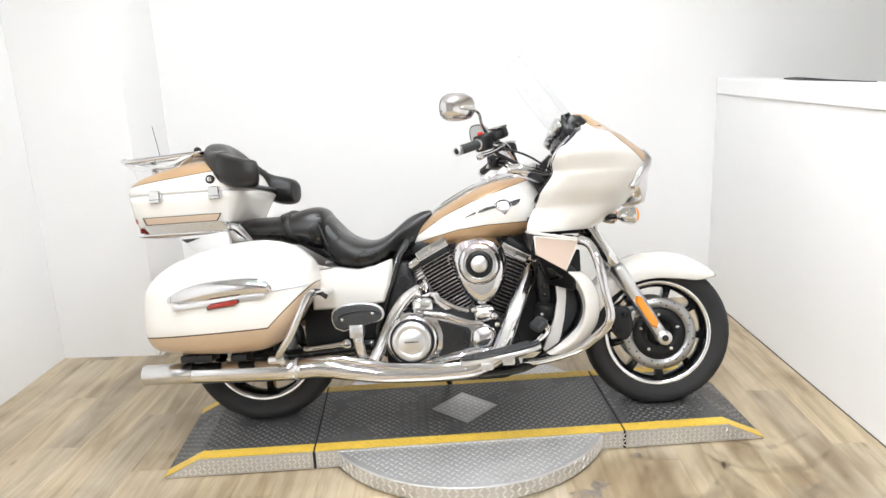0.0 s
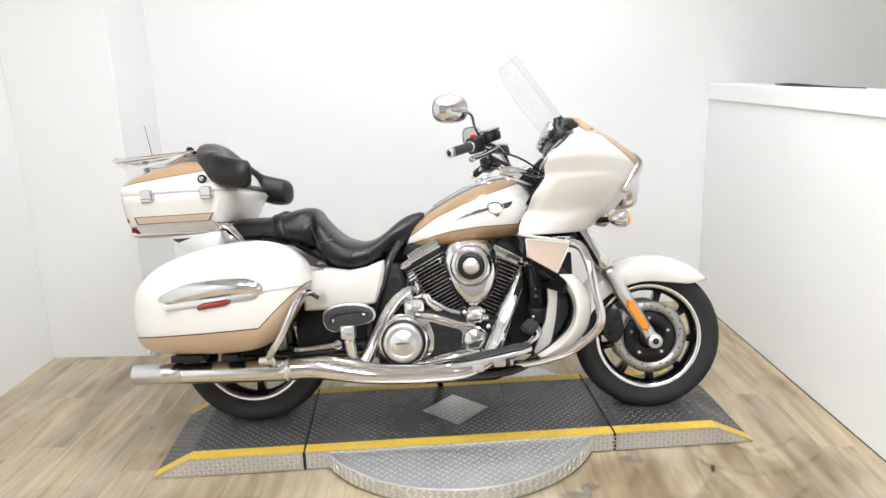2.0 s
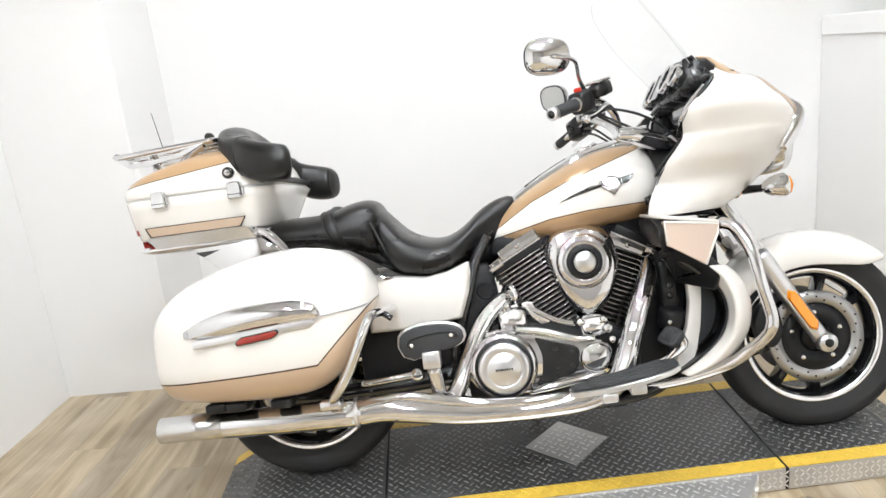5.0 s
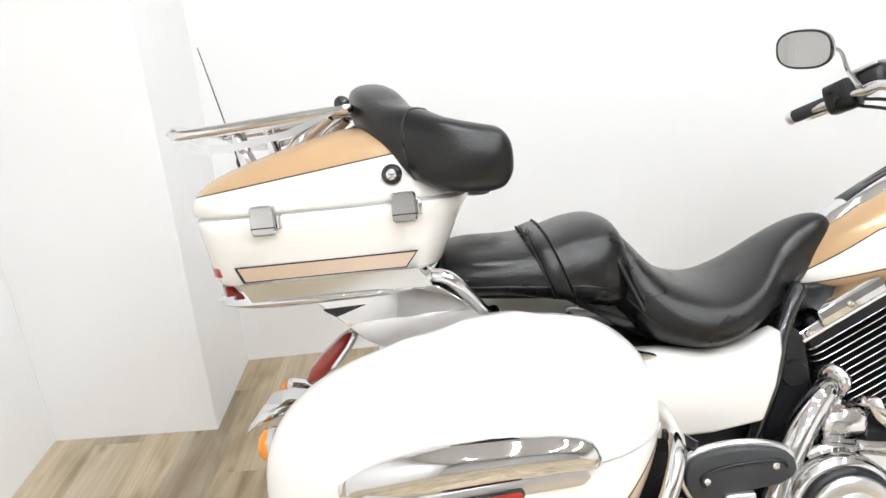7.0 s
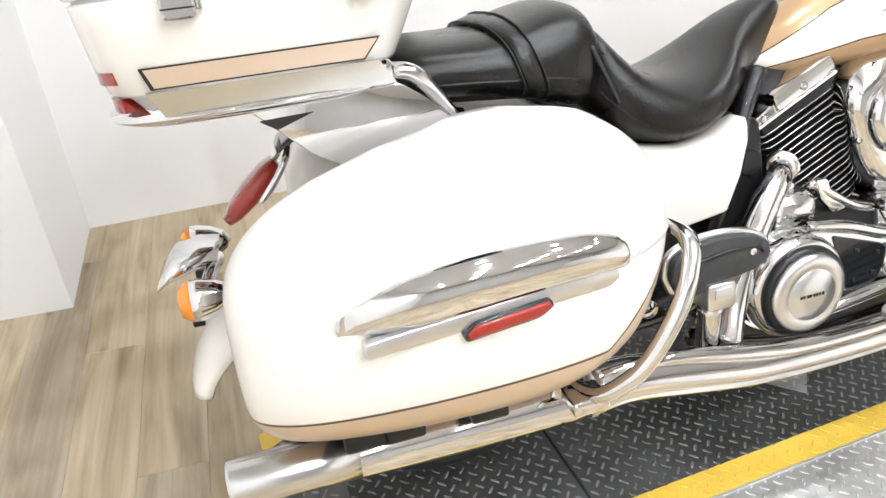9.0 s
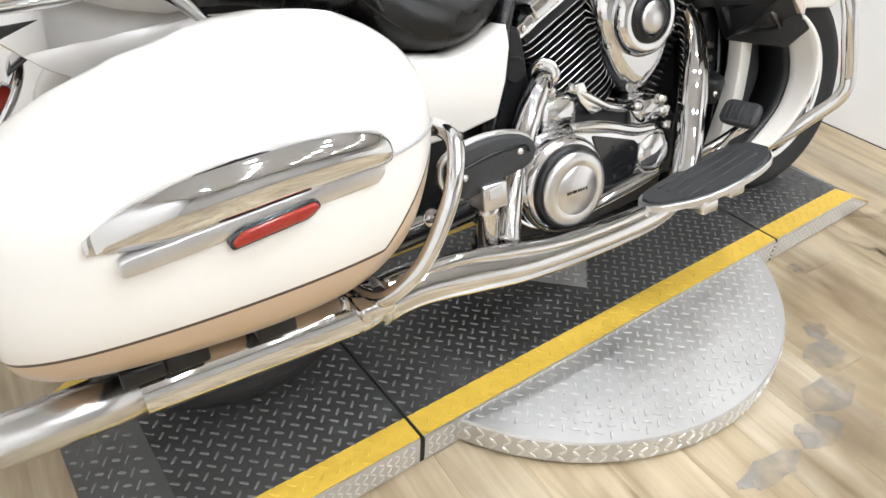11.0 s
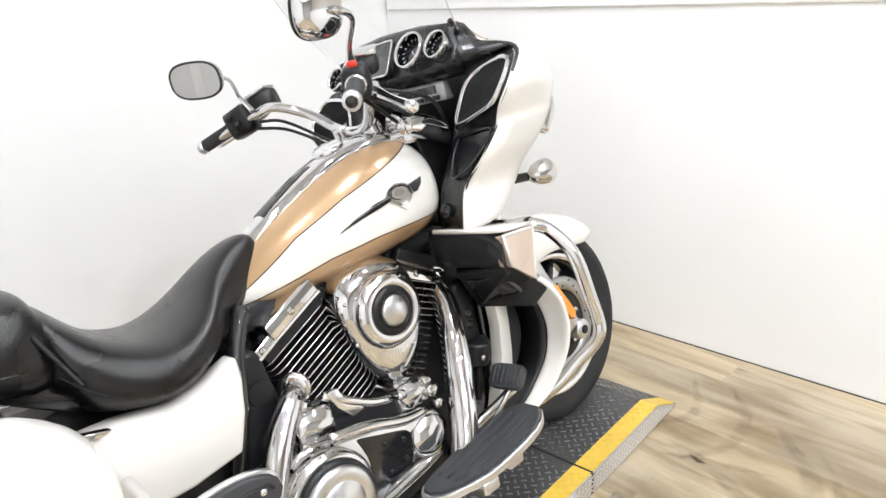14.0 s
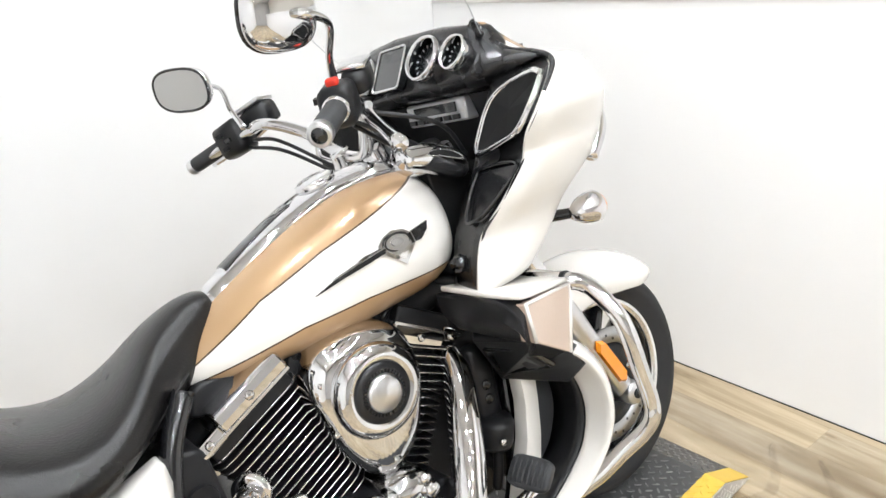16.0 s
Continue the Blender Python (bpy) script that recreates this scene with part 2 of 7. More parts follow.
def plank_material():
    """Vinyl oak planks: a tone for each plank, long grain, dark knots, a greyish wash."""
    m = bpy.data.materials.new("oak_vinyl_plank")
    m.use_nodes = True
    nt = m.node_tree
    b = nt.nodes["Principled BSDF"]

    def node(kind, **values):
        n = nt.nodes.new(kind)
        for key, v in values.items():
            n.inputs[key.replace("_", " ")].default_value = v
        return n

    def ramp(socket, stops):
        n = nt.nodes.new("ShaderNodeValToRGB")
        e = n.color_ramp.elements
        e[0].position, e[0].color = stops[0][0], (*stops[0][1], 1)
        e[1].position, e[1].color = stops[-1][0], (*stops[-1][1], 1)
        for p, c in stops[1:-1]:
            e.new(p).color = (*c, 1)
        nt.links.new(socket, n.inputs[0])
        return n.outputs[0]

    def times(a, c, amount):
        n = nt.nodes.new("ShaderNodeMix")
        n.data_type, n.blend_type = "RGBA", "MULTIPLY"
        n.inputs["Factor"].default_value = amount
        nt.links.new(a, n.inputs["A"])
        nt.links.new(c, n.inputs["B"])
        return n.outputs["Result"]

    tc = nt.nodes.new("ShaderNodeTexCoord")
    info = nt.nodes.new("ShaderNodeObjectInfo")
    comb = nt.nodes.new("ShaderNodeCombineXYZ")
    for i in range(3):
        nt.links.new(info.outputs["Random"], comb.inputs[i])
    off = nt.nodes.new("ShaderNodeVectorMath"); off.operation = "SCALE"
    nt.links.new(comb.outputs[0], off.inputs[0]); off.inputs["Scale"].default_value = 37
    add = nt.nodes.new("ShaderNodeVectorMath"); add.operation = "ADD"
    nt.links.new(tc.outputs["Object"], add.inputs[0]); nt.links.new(off.outputs[0], add.inputs[1])

    def stretched(x, y):
        mp = nt.nodes.new("ShaderNodeMapping"); mp.inputs["Scale"].default_value = (x, y, 1)
        nt.links.new(add.outputs[0], mp.inputs[0])
        return mp.outputs[0]
    broad = node("ShaderNodeTexNoise", Scale=1.0, Detail=7, Distortion=0.9)
    nt.links.new(stretched(14, 1.6), broad.inputs["Vector"])
    fine = node("ShaderNodeTexNoise", Scale=1.0, Detail=5)
    nt.links.new(stretched(95, 3.5), fine.inputs["Vector"])
    color = ramp(broad.outputs["Fac"], [(0.26, PLANK[0]), (0.48, PLANK[1]), (0.74, PLANK[2])])
    # a tone of its own for each plank, from greyish to honey
    tone = ramp(info.outputs["Random"], [(0.0, (0.80, 0.80, 0.82)), (0.35, (1.0, 0.985, 0.95)), (0.7, (0.93, 0.90, 0.84)), (1.0, (1.0, 0.965, 0.90))])
    color = times(color, tone, 1.0)
    color = times(color, ramp(fine.outputs["Fac"], [(0.3, (0.60, 0.54, 0.47)), (0.6, (1, 1, 1))]), 0.35)
    # sparse knots, drawn out along the grain
    knot = node("ShaderNodeTexVoronoi", Scale=1.0, Randomness=1.0)
    nt.links.new(stretched(9, 3.4), knot.inputs["Vector"])
    color = times(color, ramp(knot.outputs["Distance"], [(0.0, (0.22, 0.16, 0.10)), (0.05, (0.42, 0.33, 0.23)), (0.085, (0.80, 0.74, 0.65)), (0.16, (1, 1, 1))]), 0.5)
    # worn and stained patches across the planks
    geo = nt.nodes.new("ShaderNodeNewGeometry")
    worn = node("ShaderNodeTexNoise", Scale=1.7, Detail=6, Distortion=1.2)
    nt.links.new(geo.outputs["Position"], worn.inputs["Vector"])
    color = times(color, ramp(worn.outputs["Fac"], [(0.38, (0.62, 0.56, 0.49)), (0.56, (1, 1, 1))]), 0.5)
    nt.links.new(color, b.inputs["Base Color"])
    rough = nt.nodes.new("ShaderNodeMapRange")
    rough.inputs["To Min"].default_value, rough.inputs["To Max"].default_value = 0.30, 0.46
    nt.links.new(worn.outputs["Fac"], rough.inputs["Value"]); nt.links.new(rough.outputs[0], b.inputs["Roughness"])
    bp = nt.nodes.new("ShaderNodeBump"); bp.inputs["Strength"].default_value = 0.15; bp.inputs["Distance"].default_value = 0.001
    nt.links.new(fine.outputs["Fac"], bp.inputs["Height"]); nt.links.new(bp.outputs[0], b.inputs["Normal"])
    return m


PLANK = ((0.30, 0.236, 0.150), (0.49, 0.408, 0.29), (0.63, 0.55, 0.425))     # dark grain, body, pale wash
M_plank = plank_material()


# ---------------------------------------------------------------- mesh helpers
def empty(name, m=None):
    ob = new(name)
    ob.empty_display_size = 0.1
    if m is not None:
        ob.matrix_world = m
    return ob


def part(name, bm, mat, parent=None, label="", smooth=True, subsurf=0, bevel=0.0, mirror=False, recalc=True):
    """Links a bmesh as one mesh object under a thing or part. mirror: a second one on the other side."""
    if recalc:
        bmesh.ops.recalc_face_normals(bm, faces=bm.faces)
    obs = []
    for flip in ((False, True) if mirror else (False,)):
        b2 = bm.copy() if flip else bm
        if flip:
            for v in b2.verts:
                v.co.y = -v.co.y
            bmesh.ops.reverse_faces(b2, faces=b2.faces)
        me = bpy.data.meshes.new(name)
        b2.to_mesh(me)
        if flip:
            b2.free()
        for p in me.polygons:
            p.use_smooth = smooth
        me.materials.append(mat)
        ob = new(name, me)
        ob.parent = parent
        if bevel:
            md = ob.modifiers.new("bevel", "BEVEL")
            md.width, md.segments, md.limit_method, md.angle_limit = bevel, 2, "ANGLE", radians(40)
            md.harden_normals = False
        if subsurf:
            md = ob.modifiers.new("subsurf", "SUBSURF")
            md.levels = md.render_levels = subsurf
        if label:
            ob["label"] = label
        if name in ("tread_pattern", "tread_groove", "drilling", "dial_print", "cleaner_rib"):
            ob["kind"] = "stuff"
        obs.append(ob)
    bm.free()
    return obs[0] if len(obs) == 1 else obs


def sgn_pow(v, p):
    return math.copysign(abs(v) ** p, v)


def superring(c, u, v, a, b, n=2.0, count=20, a2=None, b2=None):
    """A superellipse round c in the plane of u and v; a2, b2: other half sizes on the negative sides."""
    c, u, v = Vector(c), Vector(u), Vector(v)
    out = []
    for i in range(count):
        t = 2 * math.pi * i / count
        p, q = sgn_pow(math.cos(t), 2 / n), sgn_pow(math.sin(t), 2 / n)
        out.append(c + u * p * (a if p > 0 or a2 is None else a2) + v * q * (b if q > 0 or b2 is None else b2))
    return out


def loft(rings, closed=True, caps=True, bm=None):
    bm = bm or bmesh.new()
    rows = [[bm.verts.new(p) for p in r] for r in rings]
    n = len(rows[0])
    for r, s in zip(rows, rows[1:]):
        for i in range(n if closed else n - 1):
            j = (i + 1) % n
            bm.faces.new((r[i], r[j], s[j], s[i]))
    if caps and closed:
        bm.faces.new(rows[0][::-1])
        bm.faces.new(rows[-1])
    return bm


def spline(pts, steps=6):
    """Catmull-Rom points through pts (tuples of any length)."""
    pts = [np.array(p, float) for p in pts]
    ext = [2 * pts[0] - pts[1]] + pts + [2 * pts[-1] - pts[-2]]
    out = []
    for i in range(1, len(ext) - 2):
        p0, p1, p2, p3 = ext[i - 1:i + 3]
        for s in range(steps):
            t = s / steps
            out.append(0.5 * (2 * p1 + (p2 - p0) * t + (2 * p0 - 5 * p1 + 4 * p2 - p3) * t * t + (3 * p1 - p0 - 3 * p2 + p3) * t ** 3))
    out.append(pts[-1])
    return out


def tube(pts, r, n=12, steps=6, bm=None, smooth=True, caps=True):
    """A pipe along pts; r: a radius, or one for each point."""
    if isinstance(r, (int, float)):
        r = [r] * len(pts)
    rows = [(*p, q) for p, q in zip(pts, r)]
    rows = spline(rows, steps) if smooth and len(rows) > 2 else [np.array(q, float) for q in rows]
    P = [Vector(q[:3]) for q in rows]
    up = Vector((0.13, 0.21, 0.97))
    rings = []
    side = None
    for i, p in enumerate(P):
        d = (P[min(i + 1, len(P) - 1)] - P[max(i - 1, 0)]).normalized()
        if side is None:
            side = d.cross(up).normalized()
        side = (side - d * side.dot(d)).normalized()
        w = d.cross(side)
        rings.append([p + (side * math.cos(2 * math.pi * k / n) + w * math.sin(2 * math.pi * k / n)) * rows[i][3] for k in range(n)])
    return loft(rings, True, caps, bm)


def lathe(profile, c=(0, 0, 0), axis="y", n=40, bm=None, flip=1):
    """Turns (radius, height) points round an axis through c."""
    c = Vector(c)
    if isinstance(axis, str):
        ax = Vector({"x": (1, 0, 0), "y": (0, 1, 0), "z": (0, 0, 1)}[axis])
    else:
        ax = Vector(axis).normalized()
    ax = ax * flip
    u = ax.orthogonal().normalized()
    v = ax.cross(u)
    rings = [[c + ax * h + (u * math.cos(2 * math.pi * k / n) + v * math.sin(2 * math.pi * k / n)) * max(r, 1e-4) for k in range(n)] for r, h in profile]
    return loft(rings, True, profile[0] != profile[-1], bm)


def prism(outline, y0, y1, bm=None, axis="y"):
    """A plate with an outline in x and z (or x, y for axis z), from y0 to y1."""
    bm = bm or bmesh.new()
    if axis == "y":
        A = [bm.verts.new((x, y0, z)) for x, z in outline]
        B = [bm.verts.new((x, y1, z)) for x, z in outline]
    elif axis == "z":
        A = [bm.verts.new((x, z, y0)) for x, z in outline]
        B = [bm.verts.new((x, z, y1)) for x, z in outline]
    else:
        A = [bm.verts.new((y0, x, z)) for x, z in outline]
        B = [bm.verts.new((y1, x, z)) for x, z in outline]
    n = len(A)
    bm.faces.new(A[::-1]); bm.faces.new(B)
    for i in range(n):
        j = (i + 1) % n
        bm.faces.new((A[i], A[j], B[j], B[i]))
    return bm


def box(x0, x1, y0, y1, z0, z1, bm=None):
    return prism([(x0, z0), (x1, z0), (x1, z1), (x0, z1)], y0, y1, bm)


def moved(bm, m):
    bmesh.ops.transform(bm, matrix=m, verts=bm.verts)
    return bm


def rounded(outline, r=0.02, k=4):
    """An outline with its corners rounded."""
    out = []
    n = len(outline)
    for i in range(n):
        p, a, b = Vector(outline[i]), Vector(outline[i - 1]), Vector(outline[(i + 1) % n])
        da, db = (a - p), (b - p)
        q = min(r, da.length * 0.45, db.length * 0.45)
        s, e = p + da.normalized() * q, p + db.normalized() * q
        for j in range(k + 1):
            t = j / k
            out.append(tuple((1 - t) ** 2 * s + 2 * t * (1 - t) * p + t * t * e))
    return out


def structure(name, bm, mat, label, bevel=0.0):
    return tagged(part(name, bm, mat, None, "", False, 0, bevel), label, name.split("_")[0], "", "structure")


# ---------------------------------------------------------------- the room
XL, XR, YB, YF, CEIL = -2.205, 1.619, 1.36, -6.0, 3.1
EAST = pose(XR, 0, 0, 0, 0, 2.3)       # the knee wall's line, a little off square
FAR_X = 3.1                            # the far end of the space behind the knee wall


def back_y(x):
    """The back wall runs slightly askew."""
    return 1.356 + 0.080 * (x + 1.652)


structure("wall_west", box(XL - 0.12, XL, YF - 0.12, YB + 0.02, -0.02, CEIL), M_wall, "plain white painted side wall of the photo bay")
structure("wall_north", prism([(XL, back_y(XL)), (FAR_X, back_y(FAR_X)), (FAR_X, back_y(FAR_X) + 0.12), (XL, back_y(XL) + 0.12)], -0.02, CEIL, None, "z"), M_wall, "plain white painted wall behind the motorcycle")
structure("pillar", box(XL, -1.652, 0.892, YB + 0.005, -0.02, CEIL), M_wall, "white boxed-out corner pillar beside the back wall", 0.004)
structure("wall_east", moved(box(0, 0.11, YF - 0.1, 1.61, -0.02, 1.255), EAST), M_wall, "white knee wall beside the turntable")
structure("ledge", moved(box(-0.012, 0.17, YF - 0.1, 1.60, 1.255, 1.346), EAST), M_wall, "white ledge board capping the knee wall", 0.006)
structure("wall_east_far", box(FAR_X, FAR_X + 0.12, YF - 0.12, 2.0, -0.02, CEIL), M_beige, "grey-beige wall of the space behind the knee wall")
structure("wall_south", box(XL, FAR_X, YF - 0.12, YF, -0.02, CEIL), M_shop, "plain grey-beige wall closing the studio")
structure("ceiling", box(XL - 0.12, FAR_X + 0.12, YF - 0.12, 2.0, CEIL, CEIL + 0.1), M_ceiling, "plain white studio ceiling")

# black strip lying on the ledge
strip = empty("cable_strip", EAST @ pose(0.05, 0.62, 1.346))
tagged(strip, "black cable strip lying on the white ledge", "cable")
part("strip", tube([(0.03, -0.42, 0.006), (0.02, -0.15, 0.006), (0.0, 0.12, 0.009), (0.01, 0.3, 0.006)], [0.002, 0.0035, 0.007, 0.004], 8), M_plastic, strip)

floor = structure("floor", box(XL - 0.1, FAR_X, YF - 0.1, 1.8, -0.06, -0.006), M_dark, "oak-look vinyl plank floor in tan and grey tones")
floor["category"] = "floor"

# ceiling lights
def ceiling_light(x, y):
    e = empty("ceiling_light", pose(x, y, CEIL))
    tagged(e, "round white LED downlight set under the ceiling", "ceiling light", "ceiling lights")
    part("housing", lathe([(0.047, 0.0), (0.08, -0.004), (0.08, -0.022), (0.066, -0.03), (0.056, -0.022), (0.047, -0.02)], (0, 0, 0), "z", 28), M_white, e, "white metal rim")
    part("diffuser", lathe([(0.0, -0.016), (0.046, -0.016), (0.046, -0.022), (0.0, -0.024)], (0, 0, 0), "z", 28), M_lamp, e, "glowing white diffuser")
    return e


base_light = ceiling_light(-1.45, -2.9)
for x in (-1.45, -0.65, 0.2, 1.05):
    for y in (0.2, -0.9, -1.9, -2.9, -3.9):
        if (x, y) not in ((-1.45, -2.9), (-1.45, 0.2), (-1.45, -0.9), (-1.45, -1.9)):
            copy_thing(base_light, pose(x, y, CEIL))

# ---------------------------------------------------------------- the turntable platform
PZ, W, STRIPE = 0.075, 0.285, 0.057     # height, half width, width of the painted edge
PLATFORM = pose(0.018, 0.036, 0, 0, 0, 4.7)
plat = empty("turntable_platform", PLATFORM)
tagged(plat, "low steel tread-plate turntable platform with yellow edge stripes and sloped ends", "platform")


def tread(x0, x1, y0, y1, z, rnd, step=0.024, zf=None, skip=None, h=0.0020):
    """Raised bars in two crossed directions, each pointing at the middle of the next; all of a stretch in one mesh."""
    bm = bmesh.new()
    q = step / math.sqrt(2)
    L, B = step * 0.44, 0.0026
    pts = [(-L, 0), (-L * 0.6, -B), (L * 0.6, -B), (L, 0), (L * 0.6, B), (-L * 0.6, B)]
    height = zf or (lambda x: z)
    for m in range(int((x1 - x0) / q)):
        x = x0 + q * (m + 0.5)
        for n in range(m % 2, int((y1 - y0) / q), 2):
            y = y0 + q * (n + 0.5)
            if skip and skip(x, y):
                continue
            a = (math.pi / 4 if m % 2 else -math.pi / 4) + rnd.uniform(-0.04, 0.04)
            c, s = math.cos(a), math.sin(a)
            ring = [(c * p - s * r, s * p + c * r) for p, r in pts]
            lo = [bm.verts.new((x + p, y + r, height(x + p))) for p, r in ring]
            hi = [bm.verts.new((x + p * 0.75, y + r * 0.75, height(x + p * 0.75) + h)) for p, r in ring]
            bm.faces.new(hi)
            for k in range(6):
                bm.faces.new((lo[k], lo[(k + 1) % 6], hi[(k + 1) % 6], hi[k]))
    return bm


rnd = random.Random(5)
# rear ramp section, middle section, front ramp section 
sec = part("rear_section", prism([(-1.176, 0.004), (-0.609, 0.004), (-0.609, PZ), (-1.04, PZ), (-1.180, 0.006)], -W, W), M_deck, plat, "worn dark tread plate with a sloped end", False)
part("tread_pattern", tread(-1.04, -0.61, -W + 0.053, W - 0.053, PZ, rnd), M_tread, sec, "", False)
slope = lambda x: 0.006 + (x + 1.180) / 0.140 * (PZ - 0.006)
part("tread_pattern", tread(-1.176, -1.045, -W + 0.053, W - 0.053, PZ, rnd, zf=slope), M_tread, sec, "", False)
sec2 = part("middle_section", box(-0.601, 0.600, -W, W, 0.004, PZ), M_deck, plat, "worn dark tread plate", False)
part("tread_pattern", tread(-0.599, 0.598, -W + 0.053, W - 0.053, PZ, rnd, skip=lambda x, y: abs(x) + abs(y) < 0.142), M_tread, sec2, "", False)
sec3 = part("front_section", prism([(0.608, 0.004), (1.163, 0.004), (1.165, 0.006), (1.015, PZ), (0.608, PZ)], -W, W), M_deck, plat, "worn dark tread plate with a sloped end", False)
part("tread_pattern", tread(0.610, 1.01, -W + 0.053, W - 0.053, PZ, rnd), M_tread, sec3, "", False)
slope2 = lambda x: PZ + (x - 1.015) / 0.150 * (0.006 - PZ)
part("tread_pattern", tread(1.018, 1.16, -W + 0.053, W - 0.053, PZ, rnd, zf=slope2), M_tread, sec3, "", False)
# bare diamond in the middle
part("bare_diamond", prism([(-0.14, 0), (0, -0.14), (0.14, 0), (0, 0.14)], PZ - 0.001, PZ + 0.0012, None, "z"), M_steel, plat, "bare grey diamond-shaped tread plate", False)
part("tread_pattern", tread(-0.13, 0.13, -0.13, 0.13, PZ + 0.0012, rnd, skip=lambda x, y: abs(x) + abs(y) > 0.118), M_steelmark, sec2, "", False)
# yellow stripes, one on each edge of each section
for s in (-1, 1):
    for x0, x1 in ((-1.04, -0.609), (-0.601, 0.600), (0.608, 1.015)):
        lo, hi = sorted((s * (W - STRIPE), s * W))
        part("yellow_stripe", box(x0, x1, lo, hi, PZ - 0.0005, PZ + 0.0010), M_yellow, plat, "yellow painted edge stripe", False)
        part("tread_pattern", tread(x0, x1, lo + 0.001, hi + 0.003, PZ + 0.001, rnd), M_yellow, plat, "", False)
    for x0, x1, f in ((-1.180, -1.04, slope), (1.015, 1.165, slope2)):
        bm = bmesh.new()
        lo, hi = sorted((s * (W - STRIPE), s * W))
        vs = [bm.verts.new((x, y, f(x) + dz)) for dz in (-0.002, 0.0012) for x, y in ((x0, lo), (x1, lo), (x1, hi), (x0, hi))]
        for q in ((0, 3, 2, 1), (4, 5, 6, 7), (0, 1, 5, 4), (1, 2, 6, 5), (2, 3, 7, 6), (3, 0, 4, 7)):
            bm.faces.new([vs[i] for i in q])
        part("yellow_stripe", bm, M_yellow, plat, "yellow painted edge stripe", False)
    # bare side plates
    for outline in ([(-1.178, 0.004), (-0.611, 0.004), (-0.611, PZ - 0.001), (-1.04, PZ - 0.001)], [(-0.599, 0.004), (0.598, 0.004), (0.598, PZ - 0.001), (-0.599, PZ - 0.001)], [(0.610, 0.004), (1.163, 0.004), (1.015, PZ - 0.001), (0.610, PZ - 0.001)]):
        lo, hi = sorted((s * W, s * (W + 0.004)))
        part("side_plate", prism(outline, lo, hi), M_steel, plat, "bare aluminium tread side plate", False)


def side_tread(x0, x1, ztop, y, out):
    """Lozenges standing on an upright plate."""
    bm = bmesh.new()
    i = 0
    x = x0 + 0.015
    while x < x1:
        for j, z in enumerate((0.016, 0.031, 0.046, 0.061)):
            if z < ztop(x) - 0.012:
                a = math.pi / 4 if (i + j) % 2 else -math.pi / 4
                c, s = math.cos(a), math.sin(a)
                pts = [(-0.009, 0), (-0.005, -0.0022), (0.005, -0.0022), (0.009, 0), (0.005, 0.0022), (-0.005, 0.0022)]
                lo = [bm.verts.new((x + c * p - s * q, y, z + s * p + c * q)) for p, q in pts]
                hi = [bm.verts.new((x + (c * p - s * q) * 0.75, y + out * 0.7, z + (s * p + c * q) * 0.75)) for p, q in pts]
                bm.faces.new(hi)
                for k in range(6):
                    bm.faces.new((lo[k], lo[(k + 1) % 6], hi[(k + 1) % 6], hi[k]))
        x += 0.018
        i += 1
    return bm


part("tread_pattern", side_tread(-1.165, -0.615, lambda x: min(PZ, slope(x)), -W - 0.004, -0.0016), M_steelmark, plat, "", False)
part("tread_pattern", side_tread(0.615, 1.155, lambda x: min(PZ, slope2(x)), -W - 0.004, -0.0016), M_steelmark, plat, "", False)
part("tread_pattern", side_tread(-0.6, -0.51, lambda x: PZ, -W - 0.004, -0.0016), M_steelmark, plat, "", False)
part("tread_pattern", side_tread(0.515, 0.61, lambda x: PZ, -W - 0.004, -0.0016), M_steelmark, plat, "", False)
# round turntable under it
disc = part("turntable_disc", lathe([(0.0, 0.004), (0.586, 0.004), (0.590, 0.01), (0.590, PZ - 0.011), (0.587, PZ - 0.006), (0.0, PZ - 0.006)], (0.0, 0, 0), "z", 96), M_steel, plat, "round bare aluminium tread-plate turntable", False)
part("tread_pattern", tread(-0.585, 0.585, -0.585, 0.585, PZ - 0.006, rnd, skip=lambda x, y: x * x + y * y > 0.330 or abs(y) < W), M_steelmark, disc, "", False)
bm = bmesh.new()
for k in range(200):
    a = -math.pi * (k + 0.5) / 200
    for j, z in enumerate((0.019, 0.037, 0.055)):
        t = math.pi / 4 if (k + j) % 2 else -math.pi / 4
        c, s = math.cos(t), math.sin(t)
        pts = [(-0.012, 0), (-0.006, -0.0034), (0.006, -0.0034), (0.012, 0), (0.006, 0.0034), (-0.006, 0.0034)]
        if k % 3 == 0:
            lo = [bm.verts.new((math.cos(a + (c * p - s * q) / 0.590) * 0.5895, math.sin(a + (c * p - s * q) / 0.590) * 0.5895, z + s * p + c * q)) for p, q in pts]
            hi = [bm.verts.new((math.cos(a + (c * p - s * q) * 0.75 / 0.590) * 0.592, math.sin(a + (c * p - s * q) * 0.75 / 0.590) * 0.592, z + (s * p + c * q) * 0.75)) for p, q in pts]
            bm.faces.new(hi)
            for i in range(6):
                bm.faces.new((lo[i], lo[(i + 1) % 6], hi[(i + 1) % 6], hi[i]))
part("tread_pattern", bm, M_steelmark, disc, "", False)
for x in (-0.605, 0.604):
    part("rubber_gap", box(x - 0.005, x + 0.005, -W - 0.003, W, 0.003, PZ - 0.004), M_dark, plat, "black gap between the sections", False)


# ---------------------------------------------------------------- the motorcycle, leaning on its side stand
bike = empty("motorcycle", pose(0.004, -0.012, -0.028, 0, -2.0, 0) @ pose(0, 0, 0.10, -12.5, 0, 0))
tagged(bike, "white and bronze touring motorcycle with trunk and saddlebags on its stand", "motorcycle")


